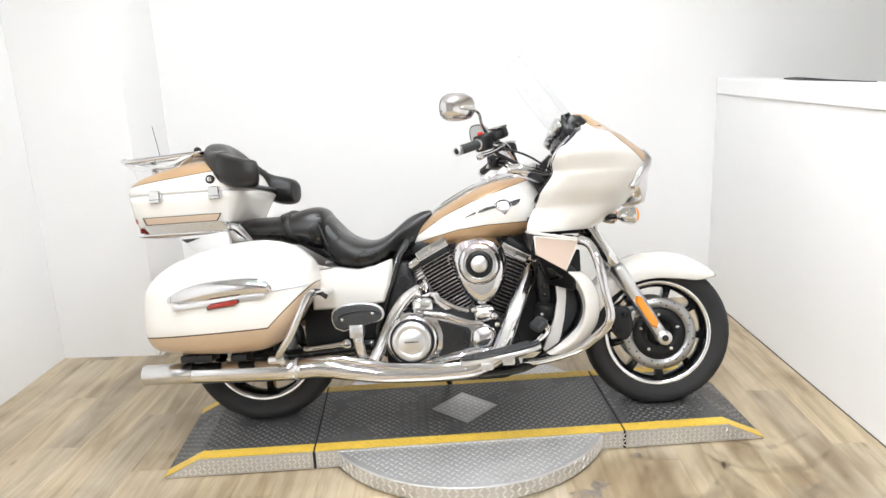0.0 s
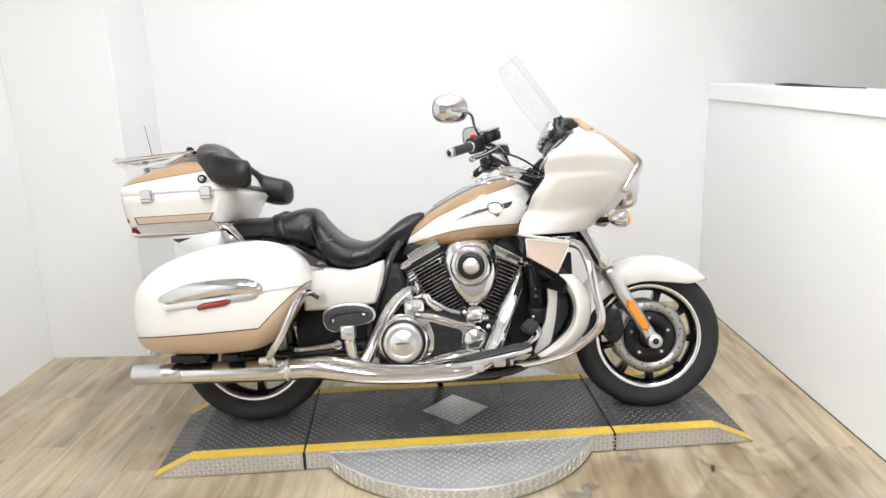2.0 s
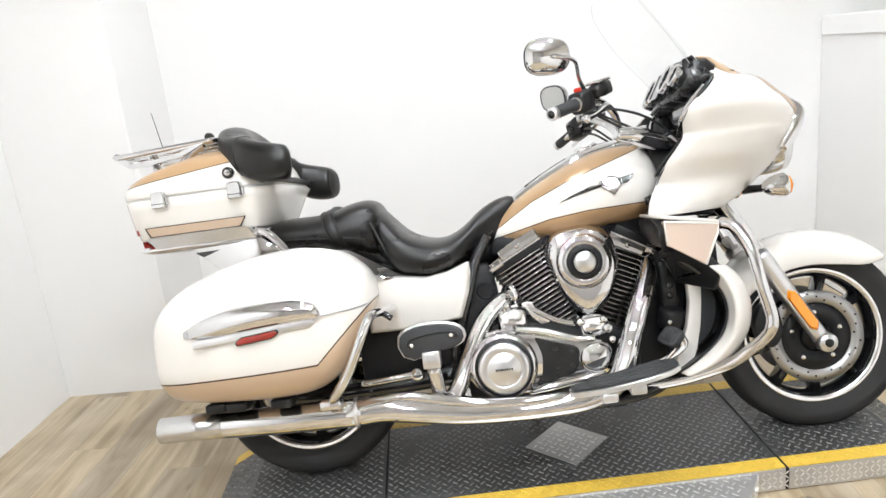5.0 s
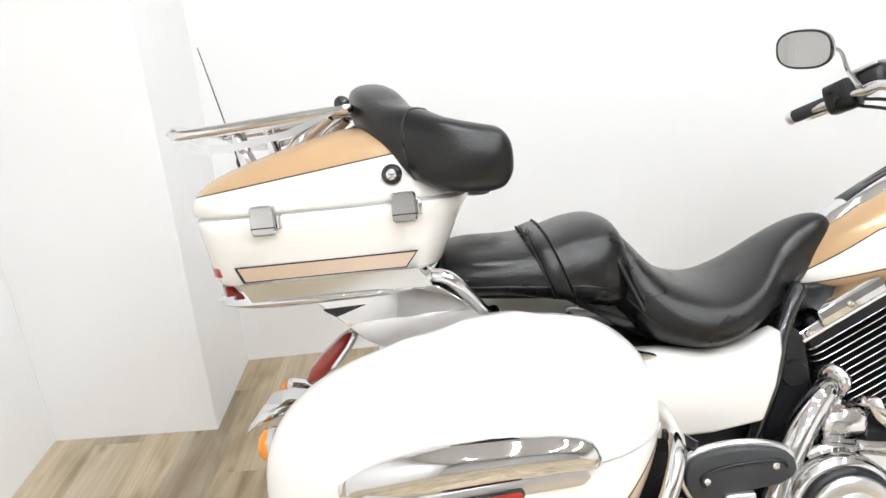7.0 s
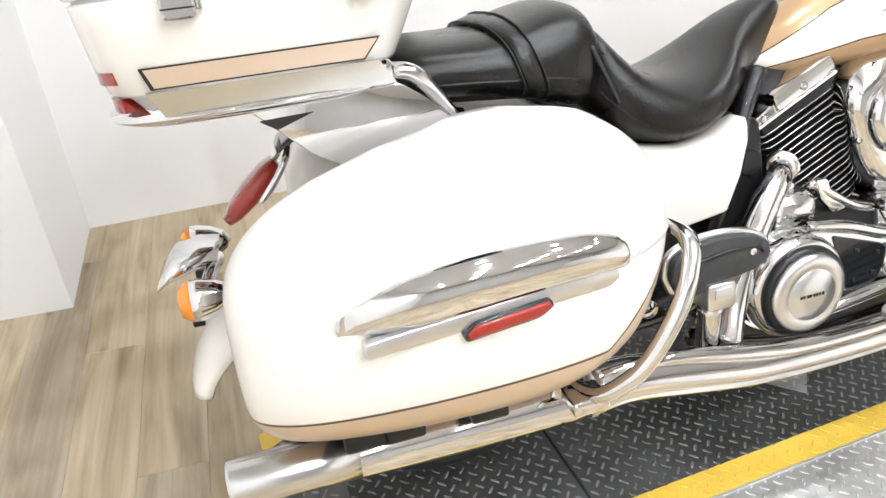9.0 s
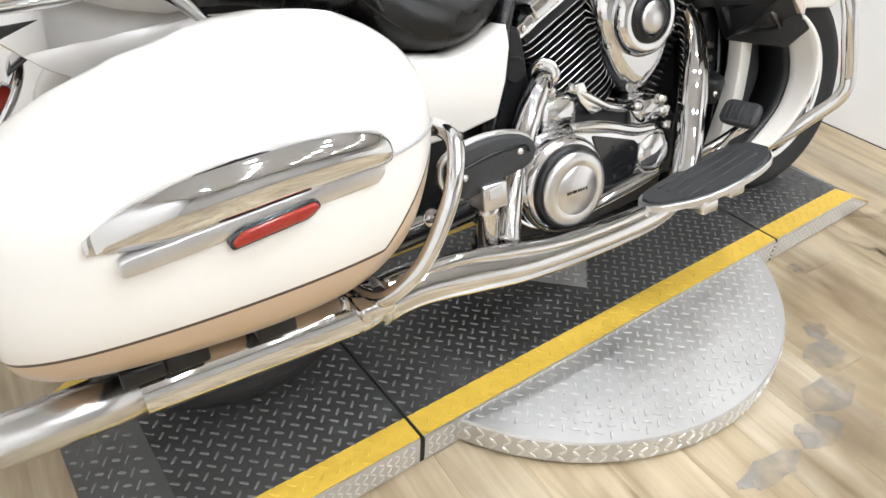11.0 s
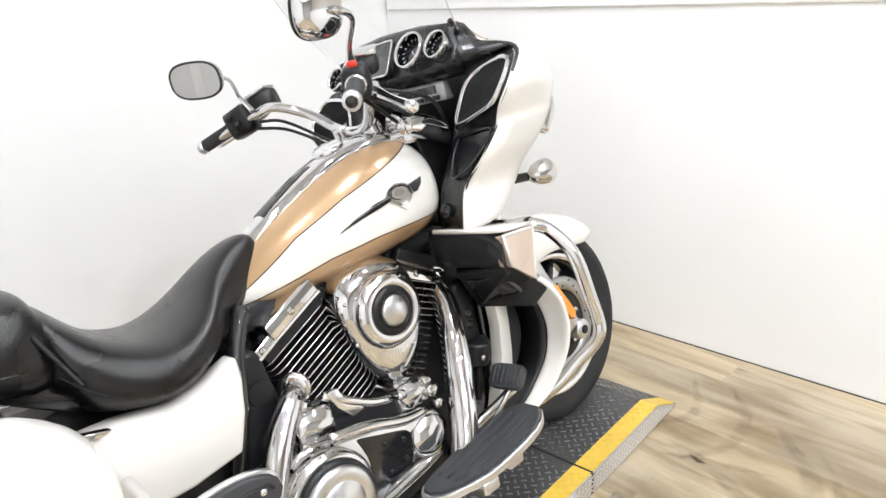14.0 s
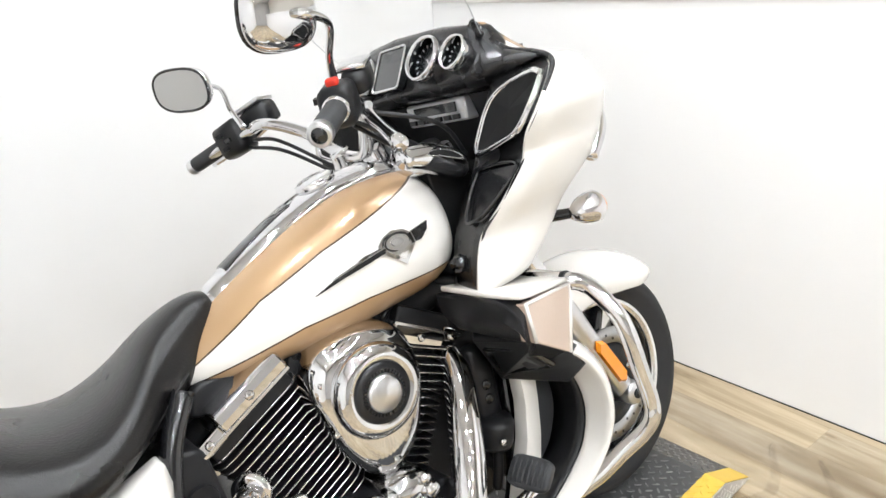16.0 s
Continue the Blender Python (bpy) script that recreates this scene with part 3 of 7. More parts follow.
def bolt(name, c, axis, r, h, mat, parent, n=10):
    return part(name, lathe([(r, 0), (r, h * 0.6), (r * 0.75, h), (0, h)], c, axis, n), mat, parent)


# ---- wheels
def wheel(name, cx, cy, cz, R, hw, rim_r, turn, spokes, discs):
    """A cast wheel with tyre, polished rim, black spokes, hub and brake discs."""
    w = part(name, lathe([(R - 0.085, -hw * 0.72), (R - 0.05, -hw * 0.98), (R - 0.028, -hw), (R - 0.012, -hw * 0.8), (R - 0.003, -hw * 0.45), (R, 0), (R - 0.003, hw * 0.45), (R - 0.012, hw * 0.8), (R - 0.028, hw), (R - 0.05, hw * 0.98), (R - 0.085, hw * 0.72), (R - 0.09, 0), (R - 0.085, -hw * 0.72)], (0, 0, 0), "y", 72), M_rubber, bike, "black rubber tyre on a cast wheel")
    m = Matrix.Translation((cx, cy, cz)) @ pose(0, 0, 0, 0, 0, turn)
    w.matrix_local = m
    # shallow tread grooves
    bm = bmesh.new()
    for k in range(48):
        a = 2 * math.pi * k / 48
        for s in (-1, 1):
            q = [(R - 0.0014, s * hw * 0.12, 0.0), (R - 0.0035, s * hw * 0.4, 0.03), (R - 0.0122, s * hw * 0.76, 0.075)]
            tube_pts = [((r) * math.cos(a + d), y, r * math.sin(a + d)) for r, y, d in q]
            tube(tube_pts, 0.0022, 4, 2, bm)
    part("tread_groove", bm, M_dark, w, "", False)
    ri = rim_r
    for s in (-1, 1):
        part("rim_lip", lathe([(ri + 0.002, s * hw * 0.70), (ri + 0.005, s * hw * 0.80), (ri + 0.001, s * hw * 0.83), (ri - 0.012, s * hw * 0.76), (ri - 0.017, s * hw * 0.62), (ri - 0.012, s * hw * 0.55), (ri + 0.002, s * hw * 0.70)], (0, 0, 0), "y", 64), M_alu, w, "polished aluminium rim lip")
    part("rim_barrel", lathe([(ri, -hw * 0.7), (ri - 0.016, -hw * 0.58), (ri - 0.026, -hw * 0.3), (ri - 0.028, 0), (ri - 0.026, hw * 0.3), (ri - 0.016, hw * 0.58), (ri, hw * 0.7), (ri + 0.004, 0), (ri, -hw * 0.7)], (0, 0, 0), "y", 64), M_gloss, w, "black rim barrel")
    for k in range(spokes):
        a = 360 * k / spokes + 8
        bm = loft([superring((0.045, 0, 0), (0, 1, 0), (0, 0, 1), 0.03, 0.022, 4, 12), superring((0.11, 0, 0), (0, 1, 0), (0, 0, 1), 0.030, 0.013, 4, 12), superring((ri - 0.02, 0, 0), (0, 1, 0), (0, 0, 1), 0.034, 0.015, 4, 12)])
        part("spoke", moved(bm, pose(0, 0, 0, 0, a, 0)), M_gloss, w, "black cast spoke")
    part("hub", lathe([(0, -0.075), (0.035, -0.075), (0.045, -0.06), (0.06, -0.045), (0.06, 0.045), (0.045, 0.06), (0.035, 0.075), (0, 0.075)], (0, 0, 0), "y", 32), M_engine, w, "black hub")
    for s in discs:
        part("brake_disc", lathe([(0.108, s * 0.070), (0.148, s * 0.070), (0.148, s * 0.075), (0.108, s * 0.075), (0.108, s * 0.070)], (0, 0, 0), "y", 48), M_disc, w, "drilled steel brake disc")
        bm = bmesh.new()
        for k in range(30):
            a = 2 * math.pi * k / 30
            r = 0.118 + 0.010 * (k % 3)
            lathe([(0.0036, 0), (0.0036, s * 0.0008), (0, s * 0.0008)], (r * math.cos(a), s * 0.0752, r * math.sin(a)), "y", 8, bm)
        part("drilling", bm, M_dark, w, "", False)
        part("disc_carrier", lathe([(0.05, s * 0.066), (0.11, s * 0.066), (0.11, s * 0.072), (0.05, s * 0.074), (0.05, s * 0.066)], (0, 0, 0), "y", 40), M_engine, w, "black disc carrier")
        for k in range(5):
            a = 2 * math.pi * k / 5 + 0.3
            bolt("bolt", (0.078 * math.cos(a), s * 0.073, 0.078 * math.sin(a)), (0, s, 0), 0.008, 0.006, M_chrome, w)
    return w


wheel("front_wheel", 0.840, 0.070, 0.284, 0.302, 0.066, 0.214, 0, 9, (-1, 1))
wheel("rear_wheel", -0.797, 0.0, 0.345, 0.315, 0.083, 0.222, 0, 9, (-1, 1))

# ---- front fender, fork
STEER = Matrix.Translation((0.0, 0.070, -0.015))       # the front end is steered a little to the far side


def arc_fender(cx, cz, rows, count=13):
    """An arched mudguard. rows: (angle in degrees, radius of the crown, half width, depth of the skirt)."""
    outer, inner = [], []
    for a, r, hw, d in rows:
        c, s = math.cos(radians(a)), math.sin(radians(a))
        ring = []
        for k in range(count):
            t = -1 + 2 * k / (count - 1)
            y = hw * sgn_pow(math.sin(t * math.pi / 2), 0.75)
            rr = r - d * (1 - abs(math.cos(t * math.pi / 2)) ** 0.75)
            ring.append((cx + c * rr, y, cz + s * rr))
        outer.append(ring)
        inner.append([(x - c * 0.004, y * 0.955, z - s * 0.004) for x, y, z in ring])
    rings = [o + i[::-1] for o, i in zip(outer, inner)]
    return loft(rings, True, True)


rows = spline([(39, 0.340, 0.02, 0.01), (43, 0.338, 0.066, 0.03), (52, 0.336, 0.088, 0.075), (70, 0.332, 0.092, 0.10), (90, 0.331, 0.092, 0.105), (115, 0.331, 0.092, 0.10), (140, 0.332, 0.09, 0.085), (165, 0.335, 0.088, 0.065), (182, 0.338, 0.085, 0.05)], 3)
part("front_fender", moved(arc_fender(0.842, 0.307, rows), STEER), M_pearl, bike, "pearl white front fender")


def fork_leg(s):
    y = s * 0.118
    leg = part("fork_leg", moved(tube([(0.846, y, 0.285), (0.80, y, 0.366), (0.735, y, 0.478), (0.70, y, 0.54), (0.672, y, 0.59)], [0.026, 0.026, 0.029, 0.031, 0.031], 20, 4), STEER), M_brushed, bike, "satin metal fork slider")
    part("fork_tube", moved(tube([(0.675, y, 0.585), (0.60, y, 0.715), (0.50, y, 0.89), (0.44, y, 0.99)], 0.027, 18, 2), STEER), M_chrome, leg, "chrome fork tube")
    part("axle_clamp", moved(lathe([(0.0, -0.035), (0.026, -0.035), (0.030, -0.028), (0.030, 0.02), (0, 0.02)], (0.844, y, 0.292), "y", 24), STEER), M_brushed, leg)
    part("axle_end", moved(lathe([(0.0, 0), (0.013, 0), (0.013, 0.003), (0, 0.003)], (0.844, y + s * 0.036, 0.292), "y", 20, None, s), STEER), M_dark, leg, "dark recessed axle end")
    # long amber reflector on the slider
    c, d = Vector((0.778, y + s * 0.030, 0.402)), Vector((0.50, 0, -0.866))
    e = Vector((0.866, 0, 0.5))
    out = []
    for p, q in ((-0.078, 0.0), (-0.06, -0.016), (0.06, -0.016), (0.078, 0.0), (0.06, 0.016), (-0.06, 0.016)):
        out.append(c + d * p + e * q)
    bm = bmesh.new()
    lo = [bm.verts.new(p) for p in out]
    hi = [bm.verts.new(c + (p - c) * 0.86 + Vector((0, s * 0.010, 0))) for p in out]
    bm.faces.new(hi)
    bm.faces.new(lo[::-1])
    for k in range(6):
        bm.faces.new((lo[k], lo[(k + 1) % 6], hi[(k + 1) % 6], hi[k]))
    part("reflector", moved(bm, STEER), M_amber, leg, "long amber reflector", False)
    bm = prism(rounded([(0.655, 0.30), (0.70, 0.28), (0.735, 0.33), (0.72, 0.42), (0.67, 0.43), (0.64, 0.37)], 0.02), s * 0.062, s * 0.105)
    part("brake_caliper", moved(bm, STEER), M_plastic, leg, "black brake caliper", True, 0, 0.006)
    for px, pz in ((0.67, 0.33), (0.70, 0.39)):
        bolt("bolt", STEER @ Vector((px, s * 0.105, pz)), (0, s, 0), 0.014, 0.006, M_engine, leg)
    return leg


fork_leg(-1)
fork_leg(1)
part("lower_yoke", moved(box(0.56, 0.63, -0.09, 0.09, 0.70, 0.735), STEER), M_engine, bike, "black fork yoke", True, 0, 0.012)

# ---- fairing shell
FY = 0.055          # the fairing's centre line
FAR = 0.88          # its left half is a little narrower


def fairing_ring(z, xr, xn, w, n=2.2, count=25, shrink=0.0):
    """Half-open plan section: from the rear edge on one side, round the nose, to the other."""
    ring = []
    for k in range(count):
        u = -math.pi / 2 + math.pi * k / (count - 1)
        x = xr + (xn - shrink - xr) * abs(math.cos(u)) ** (2 / n)
        y = FY + (w - shrink) * sgn_pow(math.sin(u), 2 / n) * (1 if u < 0 else FAR)
        ring.append((x, y, z))
    return ring


FROWS = spline([(0.738, 0.305, 0.60, 0.312), (0.78, 0.313, 0.67, 0.315), (0.824, 0.336, 0.73, 0.308), (0.851, 0.348, 0.76, 0.322), (0.885, 0.364, 0.79, 0.350), (0.924, 0.392, 0.82, 0.366), (0.946, 0.408, 0.832, 0.373), (0.962, 0.412, 0.838, 0.376), (0.99, 0.409, 0.842, 0.393), (1.023, 0.421, 0.825, 0.411), (1.058, 0.460, 0.78, 0.403), (1.087, 0.492, 0.742, 0.390), (1.100, 0.506, 0.726, 0.362), (1.111, 0.524, 0.714, 0.311), (1.122, 0.538, 0.702, 0.250), (1.14, 0.536, 0.68, 0.224), (1.165, 0.522, 0.645, 0.208), (1.19, 0.505, 0.61, 0.20)], 3)
outer = [fairing_ring(z, a, b, w) for z, a, b, w in FROWS]
inner = [fairing_ring(z, a, b, w, 2.2, 25, 0.006) for z, a, b, w in FROWS]
bm = bmesh.new()
ro = [[bm.verts.new(p) for p in r] for r in outer]
rin = [[bm.verts.new(p) for p in r] for r in inner]
for g in (ro, rin):
    for r, s in zip(g, g[1:]):
        for i in range(24):
            bm.faces.new((r[i], r[i + 1], s[i + 1], s[i]))
for i in range(24):
    bm.faces.new((ro[0][i], ro[0][i + 1], rin[0][i + 1], rin[0][i]))
    bm.faces.new((ro[-1][i], ro[-1][i + 1], rin[-1][i + 1], rin[-1][i]))
for r, q in zip(range(len(ro) - 1), range(1, len(ro))):
    for i in (0, 24):
        bm.faces.new((ro[r][i], ro[q][i], rin[q][i], rin[r][i]))
fairing = part("fairing", bm, M_fairing, bike, "pearl white fairing shell")
# headlight nacelle with chrome ring and passing lamps
part("headlight", lathe([(0.0, 0.05), (0.05, 0.045), (0.085, 0.025), (0.092, 0.0), (0.092, -0.05), (0, -0.05)], (0.79, FY, 0.93), "x", 40), M_glass, fairing, "clear headlight lens")
part("headlight_ring", lathe([(0.088, 0.0), (0.094, 0.028), (0.105, 0.026), (0.112, 0.0), (0.115, -0.05), (0.088, -0.05), (0.088, 0.0)], (0.79, FY, 0.93), "x", 40), M_chrome, fairing, "chrome headlight ring")
for s in (-1, 1):
    yy = FY + s * 0.185
    part("chrome_trim", tube([(0.795, yy - s * 0.03, 1.03), (0.80, yy, 0.99), (0.765, yy + s * 0.03, 0.94), (0.725, yy + s * 0.045, 0.885)], [0.008, 0.02, 0.026, 0.014], 14), M_chrome, fairing, "chrome side trim")
# lower edge lip, black
part("lower_lip", prism(rounded([(0.345, 0.730), (0.52, 0.722), (0.525, 0.738), (0.345, 0.745)], 0.006), FY - 0.20, FY + 0.20), M_plastic, fairing, "black lower lip", True)

# ---- windshield
rings = []
for z, x, w in spline([(1.185, 0.552, 0.235), (1.26, 0.500, 0.262), (1.36, 0.432, 0.268), (1.44, 0.383, 0.238), (1.47, 0.365, 0.195), (1.485, 0.356, 0.125)], 4):
    ring = []
    for k in range(17):
        t = -1 + 2 * k / 16
        ring.append((x - 0.06 * abs(t) ** 2.2, FY + w * t, z - 0.02 * abs(t) ** 3))
    rings.append(ring)
ws = loft(rings, False, False)
bmesh.ops.solidify(ws, geom=ws.faces[:], thickness=0.004)
wind = part("windshield", ws, M_glass, bike, "clear curved windshield")
wind.visible_shadow = False
edge = [rings[k][0] for k in range(len(rings))] + rings[-1][1:-1] + [rings[k][16] for k in range(len(rings) - 1, -1, -1)]
part("edge", tube(edge, 0.001, 6, 2), M_lightgrey, wind, "greyish polished edge")
part("base_trim", tube(rings[0], 0.006, 8, 2), M_plastic, wind, "black base trim")

# ---- inner fairing: dash, gauges, speakers, radio
rings = []
for y, x, zt, zb, fx in [(-0.172, 0.482, 1.172, 1.092, 0.53), (-0.166, 0.476, 1.182, 1.084, 0.54), (-0.145, 0.472, 1.187, 1.080, 0.55), (0.0, 0.468, 1.203, 1.078, 0.555), (0.10, 0.470, 1.207, 1.078, 0.555), (0.22, 0.480, 1.202, 1.072, 0.555), (0.30, 0.490, 1.184, 1.066, 0.555), (0.33, 0.505, 1.165, 1.075, 0.545)]:
    dr = (0.555 - fx) * 1.6
    rings.append([(x - 0.014, y, zb + 0.016), (x - 0.006, y, zb + 0.03), (x + 0.022, y, zt - 0.010), (x + 0.034, y, zt), (fx, y, zt + 0.004 - dr), (fx + 0.045, y, zt - 0.04 - dr), (fx + 0.045, y, zb - 0.01), (0.515, y, zb - 0.012), (x, y, zb)])
dash_body = part("dash_body", loft(rings), M_dash, bike, "black plastic dash housing", True, 0, 0.006)
part("dash_top", box(0.505, 0.575, FY - 0.15, FY + 0.17, 1.17, 1.190), M_plastic, dash_body, "", True, 0, 0.008)


def gauge(y, x, z, r):
    n = Vector((-0.87, -0.04, 0.5)).normalized()
    c = Vector((x, y, z))
    part("gauge", lathe([(r * 0.86, 0.018), (r * 0.93, 0.024), (r, 0.018), (r, -0.01), (r * 0.86, -0.01), (r * 0.86, 0.018)], c, n, 36), M_chrome, dash_body, "round gauge with a chrome ring")
    part("dial_face", lathe([(0, -0.004), (r * 0.87, -0.004), (r * 0.87, 0.002), (0, 0.002)], c, n, 30), M_glassdark, dash_body, "dark dial face")
    bm = bmesh.new()
    u = n.orthogonal().normalized(); v = n.cross(u)
    for k in range(16):
        a = 2 * math.pi * k / 16
        d = u * math.cos(a) + v * math.sin(a)
        e = n.cross(d)
        q = [c + n * 0.0025 + d * (r * f) + e * w for f, w in ((0.62, -0.0012), (0.78, -0.0012), (0.78, 0.0012), (0.62, 0.0012))]
        bm.faces.new([bm.verts.new(p) for p in q])
    q = [c + n * 0.0028 + u * f + v * w for f, w in ((-0.004, -0.001), (r * 0.6, -0.0008), (r * 0.6, 0.0008), (-0.004, 0.001))]
    bm.faces.new([bm.verts.new(p) for p in q])
    part("dial_print", bm, M_dialgrey, dash_body, "pale dial marks", False)


cheek = [(0.478, -0.167, 1.184), (0.502, -0.152, 1.192), (0.516, -0.151, 1.172), (0.527, -0.167, 1.150), (0.529, -0.197, 1.132), (0.514, -0.258, 1.119), (0.497, -0.313, 1.106), (0.500, -0.24, 1.096), (0.492, -0.185, 1.092), (0.474, -0.167, 1.088)]
bm = bmesh.new()
mid = [bm.verts.new((x, y, z)) for x, y, z in ((0.492, -0.172, 1.150), (0.496, -0.176, 1.118))]
fr = [bm.verts.new((x - 0.004, y, z)) for x, y, z in cheek]
bk = [bm.verts.new((x + 0.012, y + 0.008, z - 0.004)) for x, y, z in cheek]
n = len(cheek)
for k in range(n):
    j = (k + 1) % n
    hub = mid[0] if k in (0, 1, 2, 9) else mid[1]
    bm.faces.new((fr[k], fr[j], hub))
    bm.faces.new((fr[j], fr[k], bk[k], bk[j]))
bm.faces.new((mid[0], mid[1], fr[3]))
bm.faces.new((mid[0], fr[9], mid[1]))
bm.faces.new(bk[::-1])
part("edge_trim", tube([(0.503, -0.148, 1.194), (0.521, -0.150, 1.170), (0.535, -0.166, 1.146), (0.539, -0.195, 1.128), (0.525, -0.258, 1.116), (0.507, -0.312, 1.104), (0.494, -0.337, 1.090), (0.474, -0.345, 1.070), (0.450, -0.350, 1.048)], [0.006, 0.0065, 0.0065, 0.006, 0.006, 0.0055, 0.005, 0.004, 0.003], 10), M_dash, dash_body, "black fairing edge trim")
part("dash_cheek", bm, M_dash, dash_body, "black side of the dash", True)
gauge(-0.135, 0.470, 1.138, 0.034)
gauge(-0.042, 0.468, 1.143, 0.046)
gauge(0.200, 0.478, 1.138, 0.045)
gauge(0.300, 0.487, 1.126, 0.033)
# square display between the round dials
nx = Vector((-0.87, -0.04, 0.5)).normalized()
mm = Matrix.Translation((0.468, 0.088, 1.144)) @ nx.to_track_quat("Z", "Y").to_matrix().to_4x4()
sq = rounded([(-0.046, -0.046), (0.046, -0.046), (0.046, 0.046), (-0.046, 0.046)], 0.01)
part("display", moved(prism(sq, -0.006, 0.008, None, "z"), mm), M_glassdark, dash_body, "dark square display", False)
loop = [mm @ Vector((x, y, 0.009)) for x, y in sq]
part("display_frame", tube([tuple(p) for p in loop] + [tuple(loop[0])], 0.003, 8, 1, None, False), M_chrome, dash_body, "chrome display frame")
# radio unit
part("radio", box(0.505, 0.575, -0.078, 0.125, 1.018, 1.066), M_lightgrey, dash_body, "grey radio panel", True, 0, 0.006)
for k in range(6):
    yb = -0.058 + 0.03 * k
    part("button", box(0.499, 0.507, yb, yb + 0.02, 1.023, 1.033), M_plastic, dash_body, "small black radio button", False)
part("radio_screen", box(0.500, 0.507, -0.05, 0.09, 1.038, 1.058), M_glassdark, dash_body, "dark radio display", False)
# centre panel behind the bars
part("centre_panel", loft([[(0.60, y, 1.08), (0.52, y, 1.065), (0.545, y, 0.99), (0.56, y, 0.93), (0.56, y, 0.86), (0.64, y, 0.84), (0.66, y, 1.05)] for y in (FY - 0.20, FY + 0.20)]), M_plastic, dash_body, "black centre panel", False)

# wing panels with the speakers, on both sides
for s in (-1, 1):
    def Y(v):
        return FY + (v * FAR if s > 0 else -v)
    P = {  # rows from top to bottom, each from the inner to the outer edge: x, dy, z
        0: [(0.537, 0.215, 1.138), (0.540, 0.248, 1.122), (0.524, 0.311, 1.111), (0.502, 0.370, 1.099)],
        1: [(0.512, 0.225, 1.10), (0.506, 0.27, 1.094), (0.495, 0.33, 1.086), (0.484, 0.394, 1.079)],
        2: [(0.495, 0.215, 1.055), (0.485, 0.27, 1.055), (0.472, 0.34, 1.053), (0.455, 0.404, 1.052)],
        3: [(0.480, 0.20, 1.015), (0.465, 0.26, 1.015), (0.445, 0.34, 1.015), (0.420, 0.411, 1.02)],
        4: [(0.465, 0.195, 0.975), (0.448, 0.25, 0.975), (0.430, 0.32, 0.975), (0.409, 0.392, 0.988)],
        5: [(0.455, 0.19, 0.945), (0.446, 0.24, 0.947), (0.432, 0.31, 0.95), (0.414, 0.372, 0.960)],
        6: [(0.440, 0.19, 0.92), (0.425, 0.24, 0.93), (0.410, 0.31, 0.934), (0.405, 0.373, 0.943)],
        7: [(0.405, 0.19, 0.87), (0.385, 0.235, 0.88), (0.372, 0.295, 0.885), (0.364, 0.350, 0.885)],
        8: [(0.375, 0.19, 0.82), (0.355, 0.22, 0.825), (0.345, 0.26, 0.83), (0.336, 0.308, 0.824)],
        9: [(0.350, 0.19, 0.742), (0.335, 0.22, 0.742), (0.318, 0.265, 0.742), (0.306, 0.312, 0.742)]}
    cols = [spline([(P[k][0][0] + 0.07, P[k][0][1] - 0.012, P[k][0][2])] + P[k], 4) for k in P]
    grid = list(zip(*[spline(c, 4) for c in zip(*cols)]))
    bm = bmesh.new()
    g = [[bm.verts.new((x, Y(dy), z)) for x, dy, z in r] for r in grid]
    b = [[bm.verts.new((x + 0.024, Y(dy - 0.010), z)) for x, dy, z in r] for r in grid]
    nr, nc = len(g) - 1, len(g[0]) - 1
    for q in (g, b):
        for i in range(nr):
            for j in range(nc):
                bm.faces.new((q[i][j], q[i][j + 1], q[i + 1][j + 1], q[i + 1][j]))
    for i in range(nr):
        for j in (0, nc):
            bm.faces.new((g[i][j], g[i + 1][j], b[i + 1][j], b[i][j]))
    for j in range(nc):
        for i in (0, nr):
            bm.faces.new((g[i][j], g[i][j + 1], b[i][j + 1], b[i][j]))
    wing = part("wing_panel", bm, M_dash, bike, "black inner fairing wing panel", True, 0, 0.003)
    # speaker: chrome frame in the shape of a leaf, with a dark grille
    leaf = [(0.480, 0.382, 1.076), (0.488, 0.354, 1.083), (0.494, 0.284, 1.071), (0.478, 0.249, 1.047), (0.460, 0.231, 1.005), (0.440, 0.229, 0.960), (0.424, 0.325, 0.980), (0.416, 0.374, 0.998), (0.440, 0.392, 1.039)]
    pts = [(x - 0.006, Y(dy), z) for x, dy, z in leaf]
    sp = part("speaker", tube(pts + [pts[0]], 0.0065, 8, 4), M_chrome, wing, "chrome-framed speaker")
    bm = bmesh.new()
    c = bm.verts.new(tuple(np.mean(np.array(pts), 0) + np.array((-0.002, 0, 0))))
    vs = [bm.verts.new(p) for p in pts]
    for i in range(len(vs)):
        bm.faces.new((c, vs[i], vs[(i + 1) % len(vs)]))
    bmesh.ops.solidify(bm, geom=bm.faces[:], thickness=0.006)
    part("grille", bm, M_dark, wing, "dark speaker grille", False)
    part("knob", lathe([(0.0, 0.012), (0.013, 0.01), (0.014, 0), (0.018, -0.004), (0, -0.004)], (0.328, Y(0.245), 0.785), (-1, s * 0.3, 0), 18), M_gloss, wing, "round black knob")
    # leaf-shaped pocket under the speaker
    pk = [(0.425, 0.238, 0.931), (0.420, 0.299, 0.942), (0.408, 0.357, 0.942), (0.386, 0.352, 0.916), (0.360, 0.322, 0.878), (0.350, 0.295, 0.860), (0.355, 0.262, 0.857), (0.390, 0.245, 0.900)]
    pts = [(x - 0.004, Y(dy), z) for x, dy, z in pk]
    part("pocket_rim", tube(pts + [pts[0]], 0.004, 8, 4), M_gloss, wing, "glossy pocket rim")

